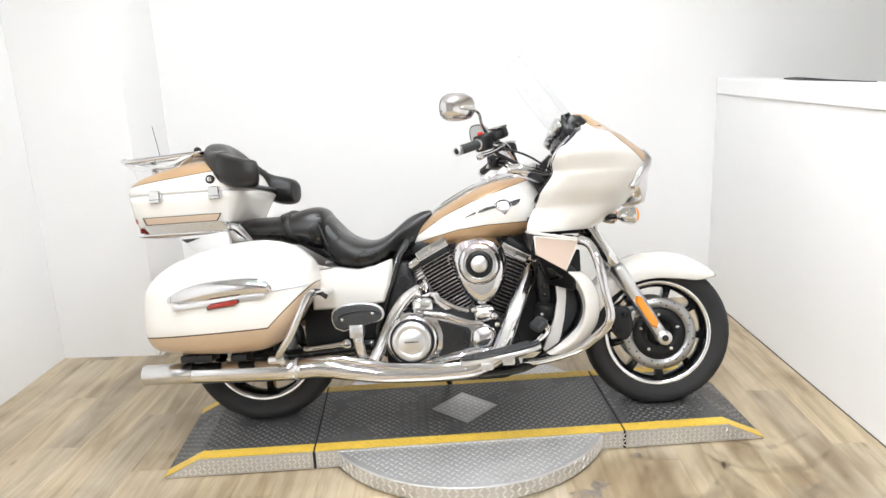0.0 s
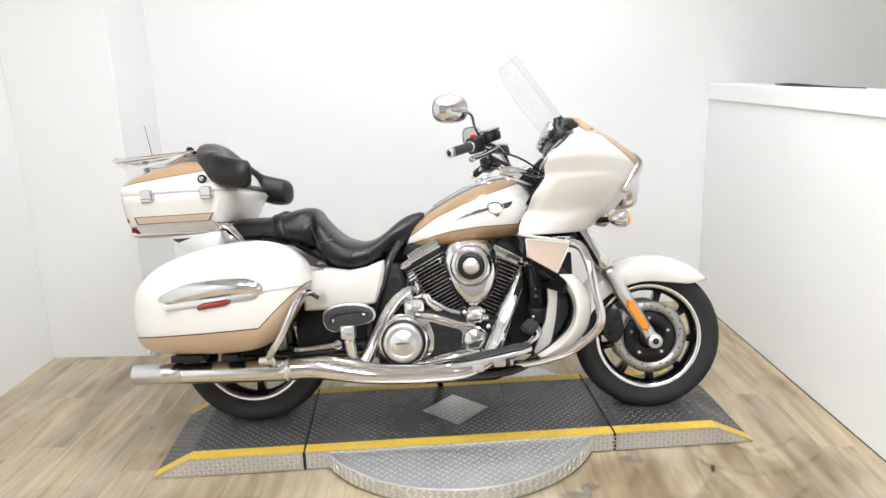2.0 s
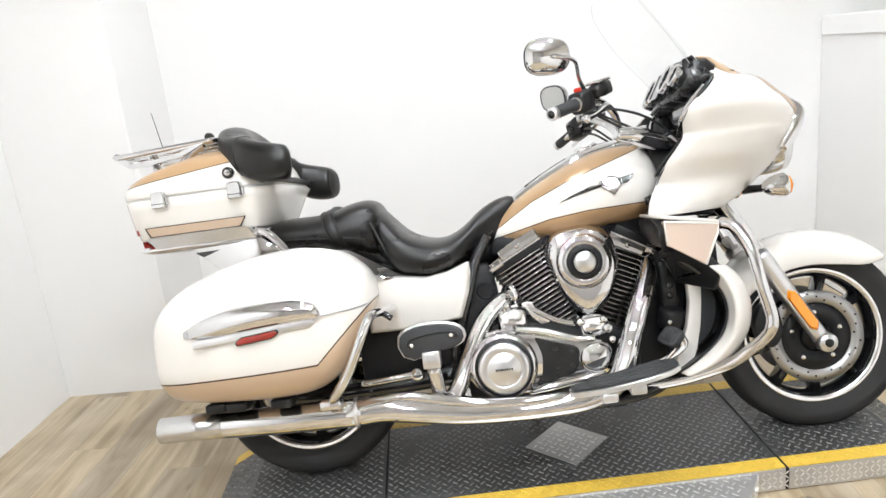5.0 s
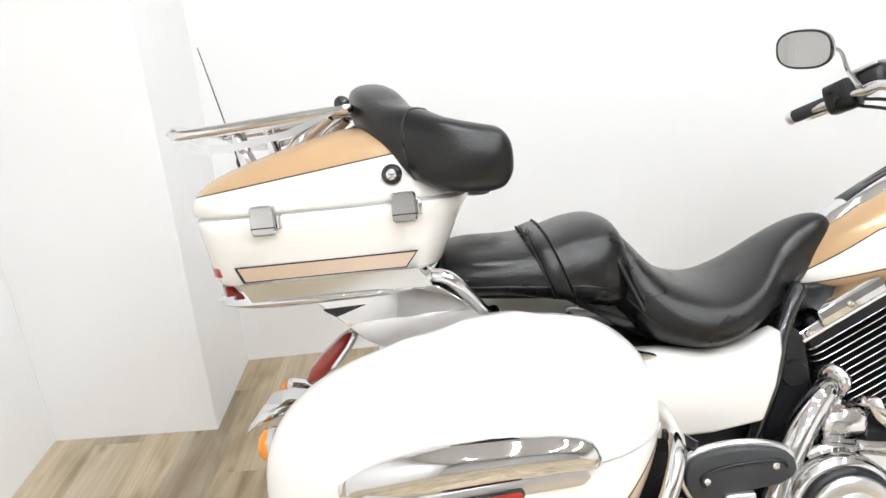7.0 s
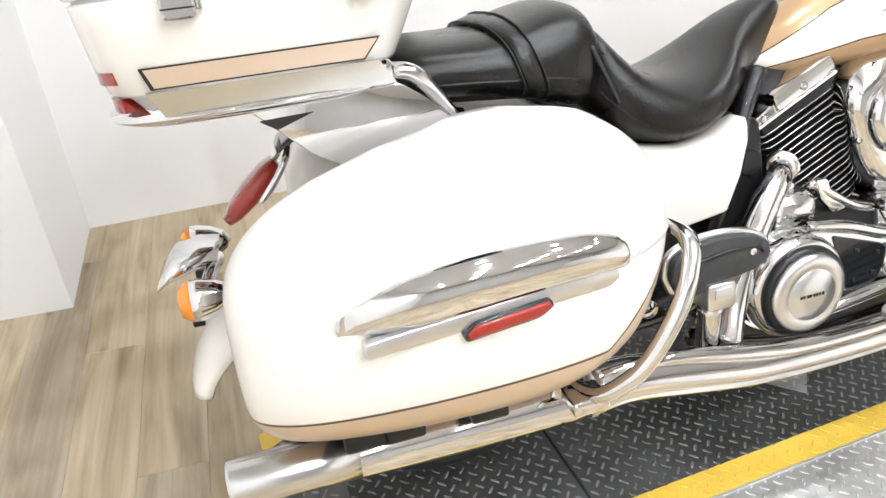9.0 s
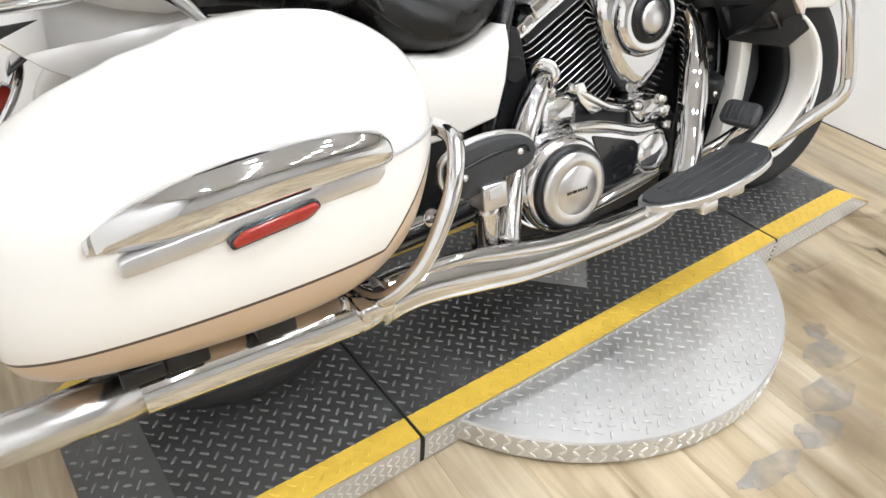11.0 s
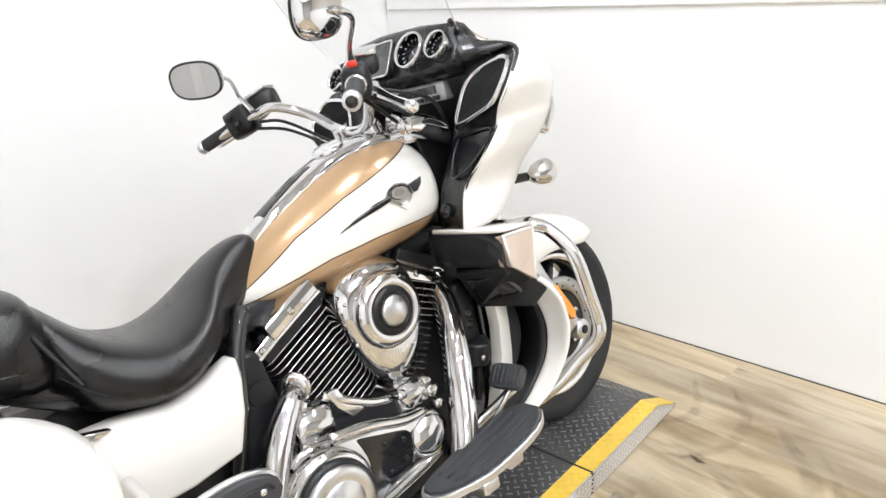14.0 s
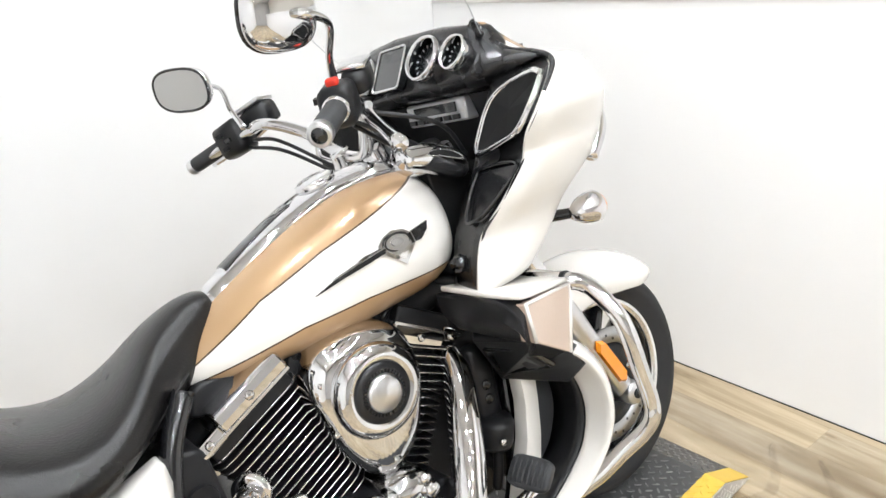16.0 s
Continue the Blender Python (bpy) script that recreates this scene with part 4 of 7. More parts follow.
# ---- front turn signals
for s in (-1, 1):
    y = FY + s * 0.205
    part("signal_stem", tube([(0.64, FY + s * 0.13, 0.778), (0.67, FY + s * 0.17, 0.778), (0.70, y, 0.778)], [0.014, 0.012, 0.012], 12), M_gloss, bike, "black signal stem")
    sig = part("turn_signal", lathe([(0.0, -0.048), (0.016, -0.042), (0.028, -0.022), (0.034, 0.0), (0.036, 0.018), (0.032, 0.024), (0, 0.024)], (0.715, y, 0.780), "x", 28), M_chrome, bike, "chrome bullet turn signal")
    part("lens", lathe([(0.029, 0.022), (0.028, 0.03), (0.02, 0.036), (0, 0.039)], (0.715, y, 0.780), "x", 28), M_amber, sig, "amber lens")

# ---- handlebar, grips, mirrors
part("handlebar", tube([(0.072, -0.296, 1.064), (0.152, -0.213, 1.092), (0.225, -0.14, 1.10), (0.275, -0.08, 1.065), (0.30, -0.02, 1.01), (0.32, 0.06, 0.995), (0.325, 0.14, 1.01), (0.305, 0.22, 1.06), (0.255, 0.30, 1.098), (0.243, 0.40, 1.085), (0.169, 0.564, 1.039)], 0.0125, 14), M_chrome, bike, "chrome handlebar")
for name, a, b, cap in (("right", (0.072, -0.296, 1.064), (0.145, -0.220, 1.090), 1), ("left", (0.169, 0.564, 1.039), (0.223, 0.47, 1.072), -1)):
    va, vb = Vector(a), Vector(b)
    g = part("grip", tube([a, tuple(va.lerp(vb, 0.1)), tuple(va.lerp(vb, 0.9)), b], [0.0165, 0.018, 0.018, 0.019], 18, 2), M_pad, bike, "black rubber grip")
    d = (vb - va).normalized()
    part("grip_end", lathe([(0.012, -0.014), (0.0165, -0.014), (0.0185, -0.010), (0.0185, 0.004), (0.012, 0.004), (0.012, -0.014)], va, d, 24), M_brushed, g, "satin metal bar end ring")
    part("bar_cap", lathe([(0, -0.0155), (0.010, -0.015), (0.0125, -0.012), (0, -0.012)], va, d, 20), M_gloss, g, "dark bar end cap")
    part("grip_collar", lathe([(0.019, -0.004), (0.022, 0.0), (0.022, 0.008), (0.019, 0.012), (0.0, 0.012), (0, -0.004)], vb, d, 20), M_chrome, g, "chrome collar")
    h = vb + d * 0.032
    up = Vector((0, 0, 1))
    side = d.cross(up).normalized()
    mt = Matrix((( *d, 0), (*side, 0), (*(side.cross(d)), 0), (0, 0, 0, 1))).transposed()
    mt = Matrix.Translation(h) @ mt
    big = 1 if cap > 0 else 1.22          # the left switch box is the larger one
    sw = part("switch_box", moved(loft([superring((x * big, 0, 0), (0, 1, 0), (0, 0, 1), aa * big, bb * big, 4, 16) for x, aa, bb in ((-0.030, 0.020, 0.024), (-0.025, 0.027, 0.032), (0.024, 0.028, 0.033), (0.032, 0.020, 0.025))]), mt), M_plastic, bike, "black handlebar switch box")
    for bx, bz, ms in ((-0.012, 0.014, M_engine), (0.006, -0.004, M_gloss), (-0.01, -0.018, M_engine)):
        part("switch", moved(box(bx - 0.006, bx + 0.008, *((-0.034, -0.024) if cap > 0 else (0.030, 0.040)), bz - 0.004, bz + 0.005), mt), ms, sw, "", False)
    if cap > 0:
        part("kill_switch", moved(box(-0.014, 0.003, -0.010, 0.010, 0.030, 0.043), mt), M_redplastic, sw, "red stop switch", True, 0, 0.004)
    # lever perch, reservoir and lever, ahead of the switch box
    f = h + d * 0.045
    res = part("reservoir", moved(loft([superring((x * big, 0, 0), (0, 1, 0), (0, 0, 1), aa * big, bb * big, 4, 16) for x, aa, bb in ((-0.03, 0.02, 0.018), (0.0, 0.024, 0.022), (0.035, 0.022, 0.02))]), Matrix.Translation(f + Vector((0.03, 0, 0.022))) @ mt.to_3x3().to_4x4()), M_plastic, bike, "black brake fluid reservoir")
    part("reservoir_cap", moved(box(-0.03 * big, 0.035 * big, -0.025 * big, 0.025 * big, 0.020 * big, 0.020 * big + 0.010), Matrix.Translation(f + Vector((0.03, 0, 0.022))) @ mt.to_3x3().to_4x4()), M_chrome if cap > 0 else M_brushed, res, "", True, 0, 0.003)
    fw = Vector((0.052, 0, 0.004))
    part("lever", tube([(0.245, -0.150, 1.082), (0.222, -0.185, 1.070), (0.190, -0.265, 1.050), (0.145, -0.370, 1.028)] if cap > 0 else [tuple(f + fw), tuple(f + fw - d * 0.05 + Vector((0.012, 0, -0.004))), tuple(f + fw - d * 0.12 + Vector((0.004, 0, -0.01))), tuple(f + fw - d * 0.185 + Vector((0.008, -0.05 * cap, -0.014)))], [0.013, 0.012, 0.009, 0.012] if cap > 0 else [0.009, 0.007, 0.006, 0.008], 12), M_chrome, bike, "chrome lever")


def mirror(ball, base, face, sx, a, b, turn):
    """A chrome mirror head on a bent stem; face: where its glass looks."""
    n = Vector(face).normalized()
    mt = Matrix.Translation(ball) @ n.to_track_quat("Z", "Y").to_matrix().to_4x4() @ pose(0, 0, 0, 0, 0, turn)
    rings = []
    for h, k in ((0.010, 0.985), (0.007, 1.0), (-0.004, 0.99), (-0.015, 0.90), (-0.024, 0.70), (-0.030, 0.4), (-0.032, 0.1)):
        rings.append([mt @ p for p in superring((0, 0, h), (1, 0, 0), (0, 1, 0), a * k, b * k, 2.7, 36)])
    head = part("mirror", loft(rings), M_chrome, bike, "chrome mirror head", True, 1)
    part("glass", loft([[mt @ p for p in superring((0, 0, h), (1, 0, 0), (0, 1, 0), a * 0.955, b * 0.94, 2.7, 36)] for h in (0.0085, 0.0115)]), M_mirror, head, "mirror glass", False)
    pts = [tuple(mt @ p) for p in superring((0, 0, 0.0105), (1, 0, 0), (0, 1, 0), a * 0.965, b * 0.955, 2.7, 36)]
    part("rim", tube(pts + [pts[0]], 0.0032, 8, 1, None, False), M_gloss, head, "dark rim")
    c, d = Vector(ball) - n * 0.026, Vector(base)
    return part("mirror_stem", tube([tuple(c), tuple(c - n * 0.016 + Vector((0.008, 0, -0.002))), tuple(c.lerp(d, 0.3) + Vector((0.030, sx * 0.0, 0.014)) - n * 0.010), tuple(c.lerp(d, 0.65) + Vector((0.014, 0, 0.004))), tuple(d)], [0.008, 0.007, 0.006, 0.006, 0.008], 10), M_chrome, head, "chrome stem")


mirror((0.079, -0.249, 1.232), (0.185, -0.165, 1.13), (-0.369, 0.906, 0.209), 1, 0.071, 0.052, -1)
mirror((0.168, 0.487, 1.213), (0.232, 0.36, 1.10), (-0.866, -0.477, -0.151), -1, 0.079, 0.050, -6)
# risers, key plate and cables
for y in (0.0, 0.12):
    part("riser", tube([(0.33, y, 0.95), (0.325, y, 0.99), (0.318, y, 1.012)], [0.026, 0.024, 0.022], 16, 3), M_chrome, bike, "chrome handlebar riser")
part("top_yoke", prism(rounded([(0.33, -0.12), (0.42, -0.13), (0.46, 0.05), (0.42, 0.22), (0.33, 0.21), (0.29, 0.05)], 0.03), 0.945, 0.972, None, "z"), M_chrome, bike, "chrome top yoke", True, 0, 0.005)
part("key_switch", lathe([(0, 0.03), (0.018, 0.03), (0.022, 0.02), (0.026, -0.02), (0, -0.02)], (0.37, -0.03, 0.985), (-0.2, -0.5, 0.9), 20), M_chrome, bike, "chrome ignition switch")
for k, (a, b, c) in enumerate([((0.20, -0.16, 1.07), (0.31, -0.18, 1.00), (0.42, -0.12, 0.93)), ((0.20, -0.17, 1.085), (0.33, -0.21, 1.035), (0.45, -0.12, 0.96)), ((0.25, 0.37, 1.07), (0.275, 0.29, 1.055), (0.34, 0.19, 0.975)), ((0.245, 0.39, 1.055), (0.28, 0.28, 1.03), (0.36, 0.17, 0.94)), ((0.21, -0.15, 1.06), (0.34, -0.10, 0.98), (0.45, -0.04, 0.90))]):
    part("cable", tube([a, b, c], 0.0042, 8), M_plastic, bike, "black control cable")
part("chrome_cover", tube([(0.255, -0.20, 0.99), (0.31, -0.19, 0.98), (0.38, -0.16, 0.955), (0.44, -0.10, 0.93)], [0.018, 0.026, 0.028, 0.02], 16), M_chrome, bike, "chrome cable cover")
part("neck", tube([(0.42, 0, 0.97), (0.47, 0, 0.88), (0.53, 0, 0.76)], 0.055, 18, 3), M_engine, bike, "black steering neck")
part("neck_cover", prism(rounded([(0.355, 0.96), (0.46, 0.93), (0.50, 0.74), (0.36, 0.74), (0.37, 0.88)], 0.02), -0.11, 0.13), M_plastic, bike, "black neck cover", True, 0, 0.01)

# ---- fuel tank
TROW = spline([(-0.165, 0.745, 0.722, 0.016), (-0.150, 0.766, 0.714, 0.044), (-0.122, 0.792, 0.708, 0.068), (-0.05, 0.846, 0.703, 0.108), (0.05, 0.902, 0.702, 0.142), (0.14, 0.943, 0.706, 0.162), (0.22, 0.966, 0.716, 0.170), (0.30, 0.972, 0.724, 0.168), (0.35, 0.962, 0.74, 0.15), (0.378, 0.93, 0.77, 0.115), (0.388, 0.89, 0.81, 0.06)], 3)
rings = []
for x, zt, zb, w in TROW:
    zc = zb + (zt - zb) * 0.40
    rings.append(superring((x, 0, zc), (0, 1, 0), (0, 0, 1), w, zt - zc, 2.25, 28, None, zc - zb))
tank = part("fuel_tank", loft(rings), M_tank, bike, "pearl and bronze two-tone fuel tank", True, 1)
# chrome console along the top of the tank
rings = []
for x, w in spline([(-0.075, 0.028), (0.0, 0.04), (0.1, 0.052), (0.2, 0.062), (0.28, 0.07), (0.33, 0.066), (0.352, 0.03)], 3):
    zt = np.interp(x, [t[0] for t in TROW], [t[1] for t in TROW])
    rings.append(superring((x, 0, zt - 0.008), (0, 1, 0), (0, 0, 1), w, 0.024, 2.2, 18))
part("console", loft(rings), M_chrome, tank, "long chrome tank console")
part("fuel_cap", lathe([(0.038, -0.01), (0.038, 0.008), (0.030, 0.013), (0, 0.014)], (0.19, 0, 0.972), (-0.25, 0, 1), 28), M_alu, tank, "round metal fuel cap")
part("console_inlay", loft([superring((x, 0, np.interp(x, [t[0] for t in TROW], [t[1] for t in TROW]) + 0.0135), (0, 1, 0), (0, 0, 1), 0.022, 0.004, 2.5, 12) for x in (-0.02, 0.03, 0.08, 0.12)]), M_gloss, tank, "black console inlay")


# winged badge on each side: dark wing, chrome shield
def tank_y(x, z):
    xs = [t[0] for t in TROW]
    zt, zb, w = (np.interp(x, xs, [t[k] for t in TROW]) for k in (1, 2, 3))
    zc = zb + (zt - zb) * 0.40
    q = abs((z - zc) / ((zt - zc) if z > zc else (zc - zb)))
    return w * max(0.0, 1 - min(1, q) ** 2.25) ** (1 / 2.25)


def decal(outline, h, s):
    """A thin raised plate that follows the tank's side."""
    bm = bmesh.new()
    lo = [bm.verts.new((x, s * (tank_y(x, z) - 0.004), z)) for x, z in outline]
    hi = [bm.verts.new((x, s * (tank_y(x, z) + h), z)) for x, z in outline]
    bm.faces.new(hi)
    for i in range(len(lo)):
        bm.faces.new((lo[i], lo[(i + 1) % len(lo)], hi[(i + 1) % len(lo)], hi[i]))
    return bm


for s in (-1, 1):
    wing = [(0.068, 0.812), (0.12, 0.827), (0.165, 0.837), (0.20, 0.845), (0.20, 0.855), (0.165, 0.850), (0.12, 0.835)]
    part("badge", decal(wing, 0.003, s), M_gloss, tank, "dark winged tank badge with a chrome shield", False)
    part("badge_tip", decal([(0.245, 0.862), (0.262, 0.867), (0.298, 0.874), (0.292, 0.861), (0.275, 0.848), (0.25, 0.846)], 0.003, s), M_gloss, tank, "", False)
    shield = [(0.190, 0.858), (0.204, 0.870), (0.224, 0.877), (0.244, 0.874), (0.258, 0.864), (0.262, 0.848), (0.248, 0.832), (0.234, 0.815), (0.218, 0.828), (0.200, 0.840)]
    scaled = lambda k: [(0.226 + (x - 0.226) * k, 0.851 + (z - 0.851) * k) for x, z in shield]
    part("badge_shield", decal(shield, 0.003, s), M_chrome, tank, "chrome shield", False)
    part("badge_field", decal(scaled(0.74), 0.0042, s), M_alu, tank, "bright shield field", False)
    oval = [(0.226 + 0.025 * math.cos(t * math.pi / 8), s * (tank_y(0.226, 0.855) + 0.004), 0.857 + 0.015 * math.sin(t * math.pi / 8)) for t in range(17)]
    part("badge_ring", tube(oval, 0.0016, 8, 1, None, False), M_piping, tank, "dark oval line")
    part("badge_core", decal([(0.226 + 0.012 * math.cos(t * math.pi / 6), 0.857 + 0.007 * math.sin(t * math.pi / 6)) for t in range(12)], 0.0052, s), M_satin, tank, "raised metal centre", False)
    part("badge_edge", decal([(0.10, 0.828), (0.15, 0.842), (0.20, 0.853), (0.20, 0.855), (0.15, 0.845), (0.10, 0.830)], 0.0042, s), M_chrome, tank, "", False)

# ---- seat
def seat_rings(rows, n=2.6):
    rings = []
    for x, zt, zb, w in rows:
        zc = zb + (zt - zb) * 0.42
        rings.append(superring((x, 0, zc), (0, 1, 0), (0, 0, 1), w, zt - zc, n, 24, None, zc - zb))
    return rings


rider = spline([(-0.505, 0.86, 0.715, 0.135), (-0.485, 0.868, 0.70, 0.158), (-0.455, 0.835, 0.660, 0.175), (-0.41, 0.787, 0.643, 0.190), (-0.35, 0.757, 0.636, 0.196), (-0.29, 0.752, 0.648, 0.182), (-0.23, 0.778, 0.676, 0.148), (-0.175, 0.822, 0.690, 0.098), (-0.12, 0.85, 0.728, 0.068), (-0.075, 0.858, 0.762, 0.048), (-0.052, 0.848, 0.80, 0.028)], 3)
seat = part("rider_seat", loft(seat_rings(rider)), M_leather, bike, "black leather rider seat", True, 1)
pass_rows = spline([(-0.835, 0.855, 0.80, 0.10), (-0.825, 0.868, 0.785, 0.15), (-0.78, 0.876, 0.778, 0.168), (-0.70, 0.874, 0.770, 0.172), (-0.64, 0.880, 0.757, 0.172), (-0.58, 0.898, 0.742, 0.170), (-0.53, 0.904, 0.724, 0.165), (-0.495, 0.89, 0.725, 0.148), (-0.478, 0.855, 0.73, 0.12)], 3)
pseat = part("passenger_seat", loft(seat_rings(pass_rows, 2.8)), M_leather, bike, "black leather passenger seat", True, 1)
# strap over the passenger seat, with raised piping
xs = [r[0] for r in pass_rows]


def band(x, wide, lift, mat, name, parent, lean=0.035):
    rows = []
    for dx in (-wide / 2, -wide * 0.4, wide * 0.4, wide / 2):
        zt, zb, w = (np.interp(x + dx, xs, [t[k] for t in pass_rows]) for k in (1, 2, 3))
        zc = zb + (zt - zb) * 0.42
        e = lift if abs(dx) < wide * 0.45 else 0.0
        ring = superring((x + dx, 0, zc), (0, 1, 0), (0, 0, 1), w + e, zt - zc + e, 2.8, 32, None, zc - zb + e)
        rows.append([p + Vector((lean * (zc - p.z) / 0.1, 0, 0)) for p in ring])
    return part(name, loft(rows), mat, parent, "", True)


band(-0.622, 0.034, 0.003, M_leather, "strap", pseat)
band(-0.603, 0.003, 0.0042, M_piping, "piping", pseat)
band(-0.641, 0.003, 0.0042, M_piping, "piping", pseat)
part("seam", tube([(-0.51 + 0.01 * k, -0.152 - 0.004 * k, 0.83 - 0.024 * k) for k in range(5)], 0.004, 6), M_piping, seat)
for s in (-1, 1):
    part("seat_welt", tube([(x, s * w * 0.955, zb + (zt - zb) * 0.30) for x, zt, zb, w in rider[2::3][:-2]], 0.0028, 6, 2), M_piping, seat, "sewn seam")
    part("seat_welt", tube([(x, s * w * 0.975, zb + (zt - zb) * 0.32) for x, zt, zb, w in pass_rows[3:-4:3]], 0.0028, 6, 2), M_piping, pseat, "sewn seam")
part("seat_base", prism(rounded([(-0.82, 0.80), (-0.80, 0.772), (-0.60, 0.752), (-0.45, 0.655), (-0.36, 0.635), (-0.22, 0.665), (-0.2, 0.70), (-0.45, 0.72), (-0.6, 0.78)], 0.02), -0.085, 0.085), M_gloss, bike, "black seat base", True, 0, 0.006)

# ---- side cover and frame
def cover(s):
    o = [(-0.55, 0.660), (-0.44, 0.655), (-0.36, 0.642), (-0.29, 0.652), (-0.225, 0.674), (-0.222, 0.64), (-0.235, 0.575), (-0.262, 0.505), (-0.36, 0.490), (-0.46, 0.488), (-0.55, 0.49)]
    bm = bmesh.new()
    lo = [bm.verts.new((x, s * 0.12, z)) for x, z in o]
    mid = [bm.verts.new((x, s * 0.165, z)) for x, z in o]
    cx, cz = -0.39, 0.575
    hi = [bm.verts.new((cx + (x - cx) * 0.93, s * 0.186, cz + (z - cz) * 0.90)) for x, z in o]
    bm.faces.new(hi)
    bm.faces.new(lo)
    for a, b in ((lo, mid), (mid, hi)):
        for k in range(len(o)):
            bm.faces.new((a[k], a[(k + 1) % len(o)], b[(k + 1) % len(o)], b[k]))
    return part("side_cover", bm, M_pearl, bike, "pearl white side cover", True, 0, 0.006)


cover(-1)
cover(1)
for s in (-1, 1):
    part("frame_tube", tube([(-0.16, s * 0.11, 0.74), (-0.205, s * 0.13, 0.67), (-0.235, s * 0.15, 0.58), (-0.27, s * 0.15, 0.48), (-0.30, s * 0.14, 0.36), (-0.25, s * 0.13, 0.27)], 0.017, 12), M_gloss, bike, "black frame tube")
    part("cover_trim", prism(rounded([(-0.56, 0.668), (-0.52, 0.672), (-0.455, 0.655), (-0.50, 0.648), (-0.56, 0.65)], 0.006), s * 0.17, s * 0.19), M_chrome, bike, "small chrome trim", True, 0, 0.003)
part("frame_core", prism(rounded([(-0.60, 0.62), (-0.16, 0.66), (-0.14, 0.50), (-0.20, 0.28), (-0.60, 0.30)], 0.03), -0.125, 0.125), M_engine, bike, "black frame and battery box", True, 0, 0.01)
part("backbone", tube([(-0.25, 0, 0.68), (0.0, 0, 0.715), (0.3, 0, 0.75), (0.45, 0, 0.80)], 0.045, 14), M_engine, bike, "black frame backbone")
part("under_tank", prism(rounded([(-0.14, 0.73), (0.36, 0.75), (0.36, 0.69), (0.20, 0.66), (-0.05, 0.66), (-0.16, 0.68)], 0.02), -0.075, 0.075), M_engine, bike, "black under-tank frame", True, 0, 0.008)
for s in (-1, 1):
    part("swingarm", tube([(-0.30, s * 0.13, 0.33), (-0.5, s * 0.135, 0.315), (-0.70, s * 0.125, 0.305), (-0.85, s * 0.12, 0.305)], [0.035, 0.03, 0.027, 0.025], 14), M_gloss, bike, "black swingarm")
    part("shock", tube([(-0.60, s * 0.155, 0.335), (-0.53, s * 0.16, 0.34), (-0.43, s * 0.16, 0.347)], 0.012, 12), M_chrome, bike, "chrome linkage rod")
    part("rod_eye", lathe([(0, -0.014), (0.018, -0.014), (0.02, 0), (0.018, 0.014), (0, 0.014)], (-0.425, s * 0.165, 0.348), "y", 20), M_chrome, bike, "chrome rod eye")

